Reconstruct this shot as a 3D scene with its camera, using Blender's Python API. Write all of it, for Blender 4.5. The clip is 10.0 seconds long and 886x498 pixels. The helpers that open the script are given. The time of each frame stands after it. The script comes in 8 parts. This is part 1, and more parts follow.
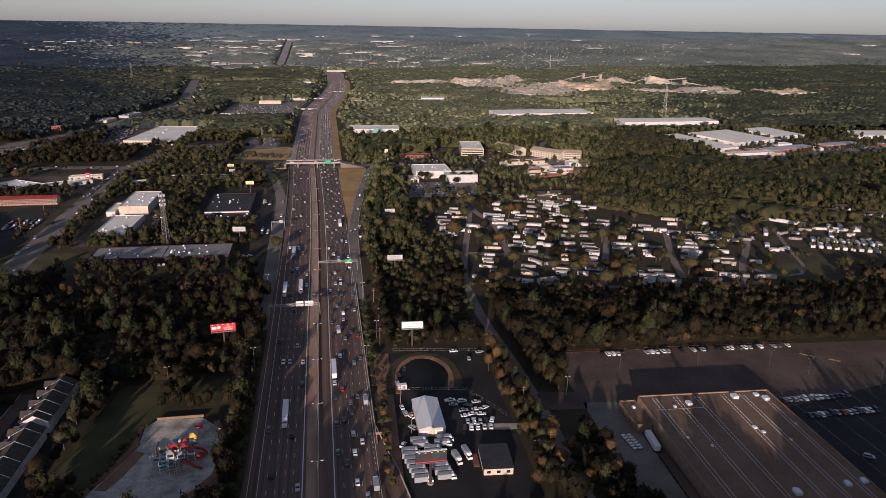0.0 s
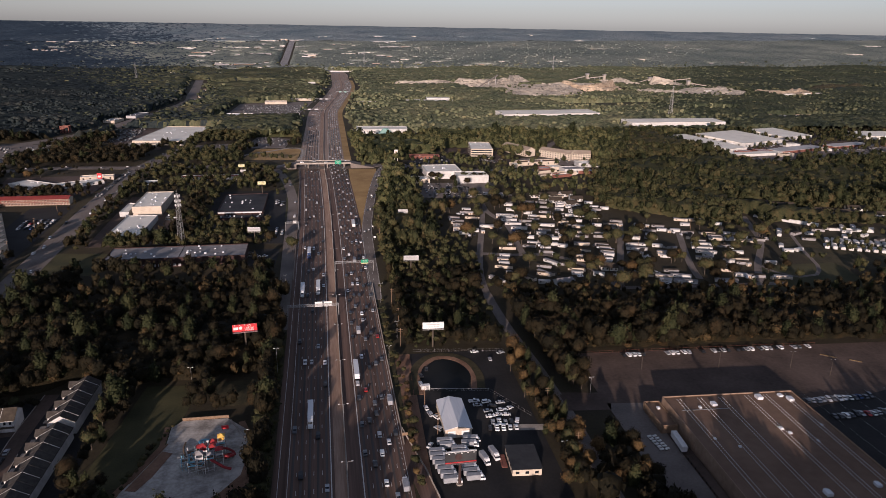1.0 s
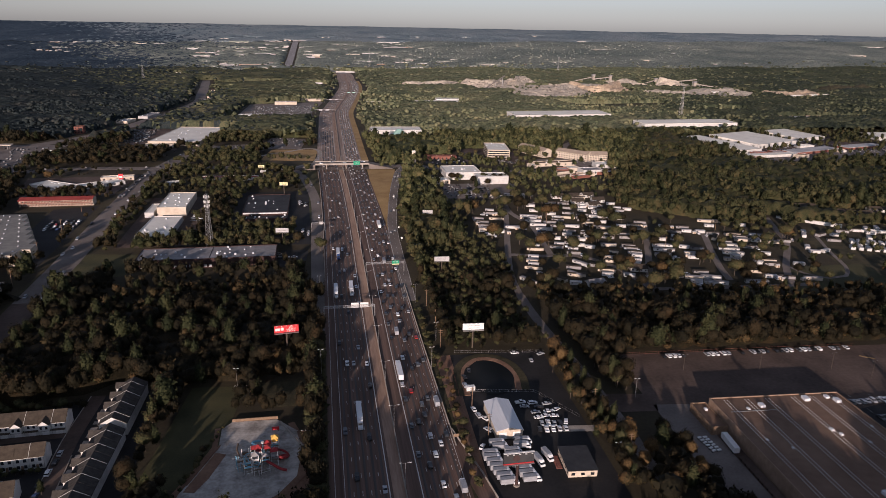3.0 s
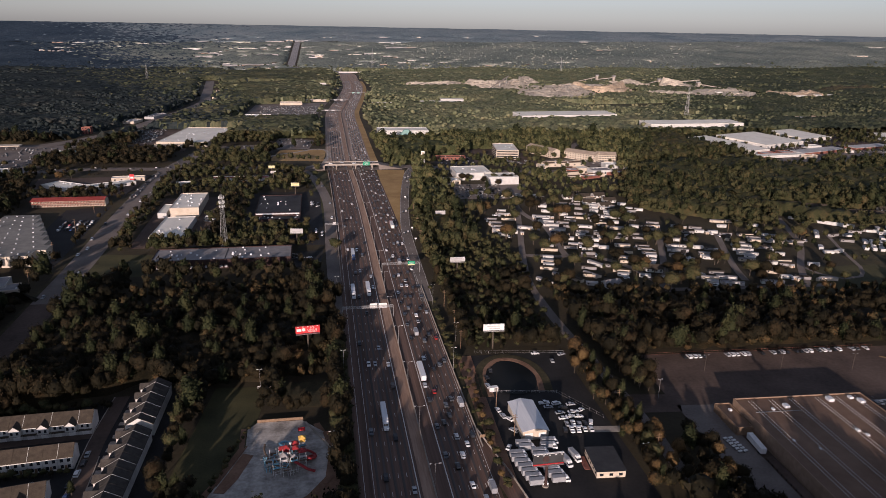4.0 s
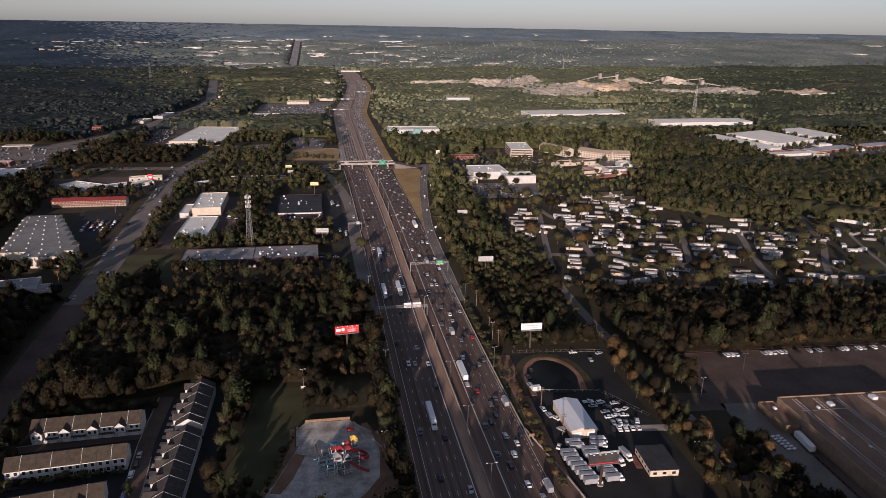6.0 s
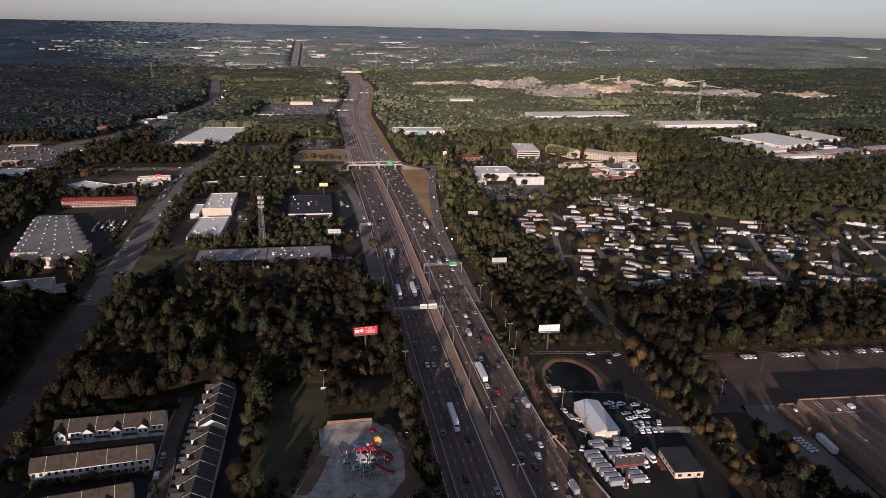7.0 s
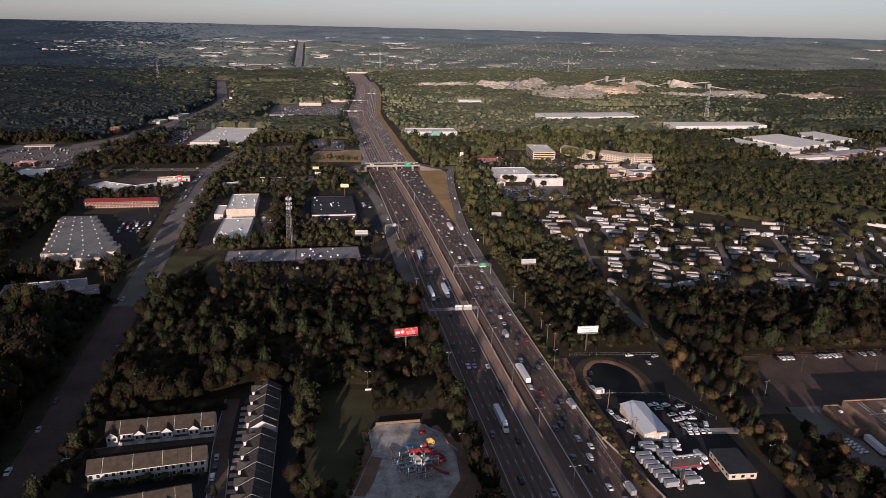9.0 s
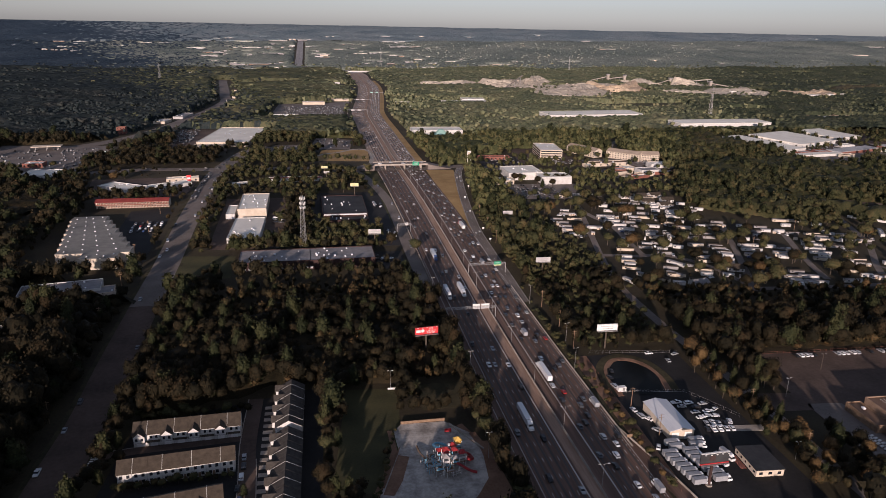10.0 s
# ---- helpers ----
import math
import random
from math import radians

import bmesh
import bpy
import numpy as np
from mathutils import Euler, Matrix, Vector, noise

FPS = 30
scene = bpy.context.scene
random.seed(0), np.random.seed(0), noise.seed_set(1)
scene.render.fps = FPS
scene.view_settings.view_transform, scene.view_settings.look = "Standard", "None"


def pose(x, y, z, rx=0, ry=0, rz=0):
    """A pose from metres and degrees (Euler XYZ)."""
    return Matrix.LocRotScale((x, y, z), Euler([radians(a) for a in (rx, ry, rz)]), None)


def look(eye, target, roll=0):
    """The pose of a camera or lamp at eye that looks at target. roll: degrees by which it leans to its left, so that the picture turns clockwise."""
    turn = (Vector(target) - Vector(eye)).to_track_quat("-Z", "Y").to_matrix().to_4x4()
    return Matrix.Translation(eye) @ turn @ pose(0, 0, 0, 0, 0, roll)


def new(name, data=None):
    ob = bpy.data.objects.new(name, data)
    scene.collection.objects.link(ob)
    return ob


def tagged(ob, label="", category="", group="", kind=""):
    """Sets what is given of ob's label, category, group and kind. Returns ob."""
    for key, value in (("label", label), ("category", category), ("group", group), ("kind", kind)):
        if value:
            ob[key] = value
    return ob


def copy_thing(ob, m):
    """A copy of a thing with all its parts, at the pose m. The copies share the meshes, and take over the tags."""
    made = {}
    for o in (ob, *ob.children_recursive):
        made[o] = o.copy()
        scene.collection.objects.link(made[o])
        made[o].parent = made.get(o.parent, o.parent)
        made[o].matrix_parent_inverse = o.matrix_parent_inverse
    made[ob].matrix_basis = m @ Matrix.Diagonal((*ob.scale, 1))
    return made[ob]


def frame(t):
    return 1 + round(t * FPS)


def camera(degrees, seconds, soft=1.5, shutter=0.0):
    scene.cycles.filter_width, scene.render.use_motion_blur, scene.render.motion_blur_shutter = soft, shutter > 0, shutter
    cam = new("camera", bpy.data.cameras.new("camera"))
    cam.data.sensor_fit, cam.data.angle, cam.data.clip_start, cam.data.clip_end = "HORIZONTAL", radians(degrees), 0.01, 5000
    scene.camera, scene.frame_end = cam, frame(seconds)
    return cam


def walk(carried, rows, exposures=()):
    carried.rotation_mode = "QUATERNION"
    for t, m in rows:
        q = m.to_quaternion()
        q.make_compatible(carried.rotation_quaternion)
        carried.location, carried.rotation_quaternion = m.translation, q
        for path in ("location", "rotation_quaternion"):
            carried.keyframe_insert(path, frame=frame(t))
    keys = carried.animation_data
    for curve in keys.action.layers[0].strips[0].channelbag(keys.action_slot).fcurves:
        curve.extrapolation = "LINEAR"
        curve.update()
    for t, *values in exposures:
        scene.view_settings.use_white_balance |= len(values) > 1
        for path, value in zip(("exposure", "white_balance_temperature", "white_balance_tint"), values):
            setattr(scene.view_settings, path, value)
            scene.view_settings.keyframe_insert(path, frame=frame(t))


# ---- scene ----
cam = camera(66.0, 10.0, soft=0.6)
# seconds, eye x y z, yaw, pitch, lean
ROWS = [
    (0.0, 0.0, 0.0, 181.0, -10.17, -17.965, 1.0),
    (0.5, -5.98, 1.02, 181.0, -10.17, -17.938, 1.0),
    (1.0, -11.96, 2.04, 181.0, -10.15, -17.939, 1.03),
    (1.5, -17.97, 3.05, 181.0, -10.19, -17.93, 1.06),
    (2.0, -23.96, 4.06, 181.0, -10.2, -17.909, 1.08),
    (2.5, -29.94, 5.09, 181.0, -10.229, -17.9, 1.1),
    (4.0, -47.93, 8.2, 181.0, -10.27, -17.87, 1.1),
    (4.5, -53.92, 9.23, 181.0, -10.24, -17.853, 1.1),
    (5.0, -59.9, 10.27, 181.0, -10.26, -17.85, 1.06),
    (5.5, -65.85, 11.31, 181.0, -10.483, -17.99, 0.95),
    (7.0, -83.6, 14.39, 181.0, -10.779, -17.877, 1.3),
    (7.5, -89.57, 15.41, 181.0, -10.867, -17.85, 1.36),
    (8.0, -95.55, 16.44, 181.0, -10.932, -17.84, 1.4),
    (8.5, -101.53, 17.48, 181.0, -10.962, -17.825, 1.4),
    (9.0, -107.52, 18.52, 181.0, -10.97, -17.82, 1.4),
    (9.5, -113.49, 19.55, 181.0, -10.991, -17.825, 1.38),
    (10.0, -119.47, 20.59, 181.0, -11.091, -17.941, 1.15),
]
walk(cam, [(t, pose(x, y, z, 90 + pitch, 0, yaw) @ pose(0, 0, 0, 0, 0, lean)) for t, x, y, z, yaw, pitch, lean in ROWS], [(0.0, 0.09, 5680, 23), (10.0, 0.09, 5680, 23)])

# ---- light: low sun behind the camera, clear sky ----
SUN_HIGH, SUN_FROM = 10.3, 199.5
world = bpy.data.worlds.new("sky")
scene.world = world
world.use_nodes = True
wn = world.node_tree.nodes
sky = wn.new("ShaderNodeTexSky")
sky.sky_type = "NISHITA"
sky.sun_disc = False
sky.sun_elevation, sky.sun_rotation = radians(SUN_HIGH), radians(SUN_FROM)
sky.air_density, sky.dust_density, sky.ozone_density = 1.0, 0.6, 2.0
wn["Background"].inputs["Strength"].default_value = 0.093
pale = wn.new("ShaderNodeHueSaturation")      # hazy, washed-out evening sky
pale.inputs["Saturation"].default_value = 0.5
world.node_tree.links.new(sky.outputs[0], pale.inputs["Color"])
world.node_tree.links.new(pale.outputs[0], wn["Background"].inputs["Color"])
lamp = bpy.data.lights.new("sun", "SUN")
lamp.energy, lamp.angle, lamp.color = 5.0, radians(0.6), (1.0, 0.79, 0.585)
toward = Vector((math.sin(radians(SUN_FROM)) * math.cos(radians(SUN_HIGH)), math.cos(radians(SUN_FROM)) * math.cos(radians(SUN_HIGH)), math.sin(radians(SUN_HIGH))))
new("sun", lamp).matrix_world = look(toward * 900, (0, 0, 0))


# ---- materials ----
def material(name, low, high, scale=0.3, rough=0.8, metal=0.0, fine=3.0, bump=0.0, stretch=(1, 1, 1), spec=0.3, island=0.0, single=0.0, floor=0.5):
    """Two colours mixed by coarse and fine noise in world space."""
    m = bpy.data.materials.new(name)
    m.use_nodes = True
    n, l = m.node_tree.nodes, m.node_tree.links
    b = n["Principled BSDF"]
    geo = n.new("ShaderNodeNewGeometry")
    mp = n.new("ShaderNodeMapping")
    mp.inputs["Scale"].default_value = stretch
    l.new(geo.outputs["Position"], mp.inputs["Vector"])
    a = n.new("ShaderNodeTexNoise")
    a.inputs["Scale"].default_value, a.inputs["Detail"].default_value = scale, 4
    c = n.new("ShaderNodeTexNoise")
    c.inputs["Scale"].default_value, c.inputs["Detail"].default_value = fine, 2
    for t in (a, c):
        l.new(mp.outputs[0], t.inputs["Vector"])
    add = n.new("ShaderNodeMath")
    add.operation = "MULTIPLY_ADD"
    l.new(c.outputs["Fac"], add.inputs[0])
    add.inputs[1].default_value = 0.45
    l.new(a.outputs["Fac"], add.inputs[2])
    last = add
    if island or single:
        src = geo.outputs["Random Per Island"] if island else n.new("ShaderNodeObjectInfo").outputs["Random"]
        more = n.new("ShaderNodeMath")
        more.operation = "MULTIPLY_ADD"
        l.new(src, more.inputs[0])
        more.inputs[1].default_value = island or single
        l.new(last.outputs[0], more.inputs[2])
        last = more
    ramp = n.new("ShaderNodeMapRange")
    ramp.inputs["From Min"].default_value = floor
    ramp.inputs["From Max"].default_value = 0.95 + (island or single)
    l.new(last.outputs[0], ramp.inputs["Value"])
    mix = n.new("ShaderNodeMix")
    mix.data_type = "RGBA"
    mix.inputs["A"].default_value, mix.inputs["B"].default_value = (*low, 1), (*high, 1)
    l.new(ramp.outputs[0], mix.inputs["Factor"])
    l.new(mix.outputs["Result"], b.inputs["Base Color"])
    b.inputs["Roughness"].default_value, b.inputs["Metallic"].default_value = rough, metal
    b.inputs["Specular IOR Level"].default_value = spec
    if bump:
        k = n.new("ShaderNodeBump")
        k.inputs["Strength"].default_value, k.inputs["Distance"].default_value = 0.6, bump
        l.new(add.outputs[0], k.inputs["Height"])
        l.new(k.outputs[0], b.inputs["Normal"])
    return m


def foliage(name, stops, tint_scale=0.11, grain=0.9, relief=0.5):
    """Leaves: colour by clump (coarse noise), by crown or spray (island) and by leaf tuft (fine noise, with relief)."""
    m = bpy.data.materials.new(name)
    m.use_nodes = True
    n, l = m.node_tree.nodes, m.node_tree.links
    b = n["Principled BSDF"]
    geo = n.new("ShaderNodeNewGeometry")
    mp = n.new("ShaderNodeMapping")
    mp.inputs["Scale"].default_value = (1, 1, 0.3)
    l.new(geo.outputs["Position"], mp.inputs["Vector"])
    a = n.new("ShaderNodeTexNoise")
    a.inputs["Scale"].default_value, a.inputs["Detail"].default_value = tint_scale, 1.5
    l.new(mp.outputs[0], a.inputs["Vector"])
    tuft = n.new("ShaderNodeTexNoise")
    tuft.inputs["Scale"].default_value, tuft.inputs["Detail"].default_value, tuft.inputs["Roughness"].default_value = grain, 2.0, 0.65
    l.new(geo.outputs["Position"], tuft.inputs["Vector"])
    add = n.new("ShaderNodeMath")
    add.operation = "MULTIPLY_ADD"
    l.new(geo.outputs["Random Per Island"], add.inputs[0])
    add.inputs[1].default_value = 0.24
    l.new(a.outputs["Fac"], add.inputs[2])
    both = n.new("ShaderNodeMath")
    both.operation = "MULTIPLY_ADD"
    l.new(tuft.outputs["Fac"], both.inputs[0])
    both.inputs[1].default_value = 1.3
    l.new(add.outputs[0], both.inputs[2])
    less = n.new("ShaderNodeMath")
    less.operation = "SUBTRACT"
    l.new(both.outputs[0], less.inputs[0])
    less.inputs[1].default_value = 0.70
    r = n.new("ShaderNodeValToRGB")
    e = r.color_ramp.elements
    e[0].position, e[0].color = stops[0][0], (*stops[0][1], 1)
    e[1].position, e[1].color = stops[-1][0], (*stops[-1][1], 1)
    for p, c in stops[1:-1]:
        e.new(p).color = (*c, 1)
    l.new(less.outputs[0], r.inputs["Fac"])
    l.new(r.outputs["Color"], b.inputs["Base Color"])
    k = n.new("ShaderNodeBump")
    k.inputs["Strength"].default_value, k.inputs["Distance"].default_value = 1.0, relief
    l.new(tuft.outputs["Fac"], k.inputs["Height"])
    l.new(k.outputs[0], b.inputs["Normal"])
    b.inputs["Roughness"].default_value = 0.8
    b.inputs["Specular IOR Level"].default_value = 0.1
    return m


# leaf greens, brightened to stand for the sunlit middle woods
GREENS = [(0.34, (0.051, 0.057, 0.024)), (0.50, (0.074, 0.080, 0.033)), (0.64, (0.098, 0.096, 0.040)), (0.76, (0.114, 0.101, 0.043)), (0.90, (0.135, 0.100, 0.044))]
# the same foliage darkened in colour to stand for the shaded foreground
DIM_GREENS = [(0.34, (0.009, 0.0083, 0.0046)), (0.50, (0.0137, 0.0118, 0.0059)), (0.64, (0.0190, 0.0152, 0.0075)), (0.77, (0.0265, 0.0196, 0.0092)), (0.95, (0.038, 0.0242, 0.0114))]
M = {
    "soil": material("forest_floor", (0.026, 0.020, 0.011), (0.058, 0.046, 0.022), 0.03, 0.95, fine=0.6),
    "grass": material("mown_grass", (0.036, 0.036, 0.014), (0.078, 0.070, 0.028), 0.06, 0.95, fine=1.2),
    "hay": material("dry_grass", (0.27, 0.165, 0.062), (0.44, 0.29, 0.12), 0.05, 0.95, fine=0.9),
    "asphalt": material("asphalt", (0.078, 0.048, 0.035), (0.182, 0.114, 0.083), 0.35, 0.85, fine=1.6, stretch=(1, 0.02, 1)),
    "asphalt_new": material("dark_asphalt", (0.012, 0.011, 0.011), (0.027, 0.025, 0.023), 0.06, 0.85, fine=0.7),
    "lot": material("worn_parking_asphalt", (0.060, 0.041, 0.031), (0.128, 0.089, 0.068), 0.045, 0.9, fine=0.5),
    "street": material("street_asphalt", (0.13, 0.108, 0.092), (0.22, 0.185, 0.158), 0.05, 0.9, fine=0.8),
    "concrete": material("concrete", (0.26, 0.22, 0.18), (0.42, 0.37, 0.31), 0.2, 0.9, fine=1.5),
    # lighter copy of the motorway asphalt: distant glare put into its colour
    "asphalt_pale": material("pale_worn_asphalt", (0.22, 0.155, 0.118), (0.41, 0.298, 0.225), 0.35, 0.85, fine=1.6, stretch=(1, 0.02, 1)),
    "streak": material("oil_darkened_asphalt", (0.055, 0.046, 0.041), (0.11, 0.092, 0.08), 0.4, 0.8, fine=1.6, stretch=(1, 0.02, 1)),
    "shoulder": material("concrete_shoulder", (0.24, 0.15, 0.10), (0.40, 0.27, 0.19), 0.3, 0.9, fine=1.5, stretch=(1, 0.1, 1)),
    "paint": material("road_paint", (0.55, 0.52, 0.47), (0.75, 0.72, 0.66), 0.3, 0.7),
    "dirt": material("red_clay", (0.14, 0.075, 0.045), (0.27, 0.16, 0.10), 0.08, 0.95, fine=0.9),
    "sand": material("pale_concrete_pad", (0.22, 0.195, 0.165), (0.56, 0.515, 0.45), 0.16, 0.9, fine=0.7),
    "rock": material("quarry_rock", (0.22, 0.185, 0.145), (0.60, 0.515, 0.40), 0.025, 0.95, fine=0.16, bump=3.0, floor=0.35),
    "rock_orange": material("dug_clay", (0.27, 0.19, 0.12), (0.60, 0.465, 0.32), 0.02, 0.95, fine=0.14, bump=2.0, floor=0.35),
    "white_roof": material("white_membrane_roof", (0.72, 0.675, 0.57), (0.88, 0.83, 0.71), 0.05, 0.7, fine=0.5),
    "grey_roof": material("grey_gravel_roof", (0.18, 0.17, 0.165), (0.33, 0.31, 0.30), 0.05, 0.9, fine=0.3),
    "pale_roof": material("pale_grey_roof", (0.36, 0.35, 0.335), (0.52, 0.50, 0.48), 0.05, 0.8, fine=0.4),
    "mill_roof": material("weathered_gravel_roof", (0.15, 0.145, 0.13), (0.28, 0.265, 0.23), 0.03, 0.9, fine=0.25),
    "tan_roof": material("tan_gravel_roof", (0.135, 0.082, 0.053), (0.20, 0.127, 0.084), 0.04, 0.9, fine=0.3),
    "tan_pale": material("pale_tan_shingles", (0.27, 0.21, 0.155), (0.40, 0.325, 0.245), 0.3, 0.9, fine=1.5),
    # white truck boxes greyed in colour to stand for their shaded tops
    "cargo": material("weathered_white_cargo_box", (0.23, 0.235, 0.245), (0.36, 0.365, 0.375), 0.4, 0.6, fine=2.0),
    "black_roof": material("black_tar_roof", (0.022, 0.022, 0.024), (0.05, 0.05, 0.05), 0.07, 0.8, fine=0.4),
    "white_wall": material("white_siding", (0.48, 0.46, 0.42), (0.64, 0.62, 0.58), 0.3, 0.8, fine=2.0),
    "cream_wall": material("cream_wall", (0.48, 0.40, 0.30), (0.62, 0.53, 0.42), 0.2, 0.85, fine=1.5),
    "brick": material("red_brick", (0.16, 0.06, 0.045), (0.28, 0.12, 0.085), 0.3, 0.9, fine=3.0),
    "dark_brick": material("dark_brick", (0.035, 0.02, 0.018), (0.07, 0.04, 0.034), 0.3, 0.9, fine=3.0),
    "shingle": material("grey_brown_shingles", (0.044, 0.034, 0.024), (0.080, 0.062, 0.044), 0.5, 0.9, fine=2.5),
    "dark_shingle": material("dark_grey_shingles", (0.036, 0.031, 0.026), (0.072, 0.062, 0.052), 0.5, 0.9, fine=2.5),
    "red_roof": material("red_metal_roof", (0.20, 0.030, 0.024), (0.30, 0.055, 0.04), 0.3, 0.6, fine=2.0),
    "metal": material("white_sheet_metal", (0.62, 0.63, 0.64), (0.76, 0.76, 0.75), 0.2, 0.45, fine=2.0, stretch=(1, 0.1, 1)),
    "steel": material("galvanised_steel", (0.28, 0.27, 0.26), (0.45, 0.44, 0.42), 1.0, 0.5, 0.6),
    "wood": material("weathered_timber", (0.16, 0.10, 0.06), (0.28, 0.19, 0.12), 0.8, 0.85),
    "glass": material("dark_window_glass", (0.012, 0.014, 0.018), (0.03, 0.034, 0.04), 0.5, 0.12, spec=0.6),
    "tyre": material("tyre_rubber", (0.012, 0.012, 0.012), (0.025, 0.025, 0.025), 2.0, 0.9),
    "sign_green": material("sign_green", (0.010, 0.22, 0.11), (0.02, 0.30, 0.16), 1.0, 0.5),
    "sign_white": material("sign_white", (0.66, 0.64, 0.60), (0.80, 0.78, 0.74), 0.8, 0.6),
    "sign_red": material("sign_red", (0.52, 0.03, 0.035), (0.64, 0.05, 0.05), 0.8, 0.6),
    "sign_yellow": material("sign_yellow", (0.62, 0.54, 0.26), (0.74, 0.66, 0.36), 0.8, 0.6),
    "water": material("pond_water", (0.006, 0.007, 0.007), (0.012, 0.013, 0.012), 0.05, 0.4, spec=0.06),
    "bark": material("bark", (0.05, 0.04, 0.03), (0.12, 0.095, 0.07), 1.5, 0.95),
    "play_blue": material("pale_blue_paint", (0.16, 0.40, 0.52), (0.28, 0.52, 0.62), 1.0, 0.5),
    "play_yellow": material("yellow_paint", (0.70, 0.42, 0.08), (0.80, 0.52, 0.12), 1.0, 0.5),
    "teal_roof": material("pale_green_roof", (0.20, 0.36, 0.30), (0.32, 0.48, 0.42), 0.1, 0.6),
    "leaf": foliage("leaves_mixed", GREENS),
    # the darkened greens, lifted a little, for the shaded woods in the west
    "leaf_deep": foliage("deep_olive_leaves", [(p, tuple(1.45 * v for v in a)) for p, a in DIM_GREENS], 0.08, 0.6, 0.5),
    "oak": foliage("dark_oak_leaves", DIM_GREENS, 0.11, 1.3, 0.25),
    "leaf_mid": foliage("olive_leaves", [(p, tuple((u + v) / 2 for u, v in zip(a, b))) for (p, a), (q, b) in zip(GREENS, DIM_GREENS)]),
    "scrub": material("rough_scrub", (0.022, 0.022, 0.010), (0.075, 0.060, 0.028), 0.12, 0.95, fine=1.0),
    # far leaves lightened for haze and the sunlit middle; the next stay duller
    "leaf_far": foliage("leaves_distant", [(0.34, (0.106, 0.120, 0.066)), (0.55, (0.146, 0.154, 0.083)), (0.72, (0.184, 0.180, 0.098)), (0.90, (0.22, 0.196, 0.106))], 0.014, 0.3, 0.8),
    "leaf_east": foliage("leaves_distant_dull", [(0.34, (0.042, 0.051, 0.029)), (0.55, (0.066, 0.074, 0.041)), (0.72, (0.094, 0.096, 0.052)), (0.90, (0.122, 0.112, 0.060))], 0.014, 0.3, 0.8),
    # ridge and horizon leaves: distance haze mixed into the base colour, darker westward
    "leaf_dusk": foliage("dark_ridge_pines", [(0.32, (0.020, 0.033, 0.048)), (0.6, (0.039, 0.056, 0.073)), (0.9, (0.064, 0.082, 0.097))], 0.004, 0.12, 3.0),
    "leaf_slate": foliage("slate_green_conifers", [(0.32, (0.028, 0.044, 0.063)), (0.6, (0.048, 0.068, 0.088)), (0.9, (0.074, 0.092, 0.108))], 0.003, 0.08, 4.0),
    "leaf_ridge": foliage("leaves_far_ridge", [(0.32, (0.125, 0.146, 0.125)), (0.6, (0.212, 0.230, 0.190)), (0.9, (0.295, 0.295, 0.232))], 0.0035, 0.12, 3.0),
    "russet": foliage("russet_brush", [(0.32, (0.026, 0.022, 0.010)), (0.5, (0.044, 0.034, 0.015)), (0.66, (0.064, 0.044, 0.019)), (0.82, (0.088, 0.052, 0.022))]),
    "maple": foliage("turning_leaves", [(0.3, (0.036, 0.024, 0.011)), (0.55, (0.080, 0.048, 0.020)), (0.85, (0.125, 0.080, 0.032))]),
    # western far leaves: cloud shade and bluish haze painted as a darker colour
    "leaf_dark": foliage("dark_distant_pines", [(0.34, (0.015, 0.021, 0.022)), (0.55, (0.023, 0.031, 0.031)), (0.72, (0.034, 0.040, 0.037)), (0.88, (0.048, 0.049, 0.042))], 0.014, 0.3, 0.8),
    "play_red": material("dull_red_paint", (0.26, 0.022, 0.024), (0.36, 0.04, 0.04), 1.0, 0.5),
    # blue of the distance haze put into the horizon leaves
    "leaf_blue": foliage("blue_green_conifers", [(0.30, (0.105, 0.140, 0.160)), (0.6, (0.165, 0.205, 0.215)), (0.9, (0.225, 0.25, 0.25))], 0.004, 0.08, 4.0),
    "brown_wall": material("brown_block_wall", (0.22, 0.145, 0.095), (0.32, 0.22, 0.15), 0.3, 0.9, fine=2.0),
    "pine": foliage("pine_needles", [(0.35, (0.012, 0.016, 0.007)), (0.6, (0.028, 0.032, 0.013)), (0.8, (0.044, 0.044, 0.018))]),
}
for key, low, high in (("white", (0.70, 0.70, 0.69), (0.82, 0.82, 0.80)), ("silver", (0.36, 0.37, 0.38), (0.46, 0.47, 0.48)), ("black", (0.012, 0.012, 0.014), (0.03, 0.03, 0.03)),
                       ("grey", (0.09, 0.095, 0.10), (0.15, 0.155, 0.16)), ("red", (0.30, 0.02, 0.02), (0.40, 0.04, 0.03)), ("blue", (0.03, 0.06, 0.16), (0.05, 0.09, 0.22))):
    M["car_" + key] = material(key + "_car_paint", low, high, 2.0, 0.28, 0.1 if key in "silver grey" else 0.0, spec=0.5)


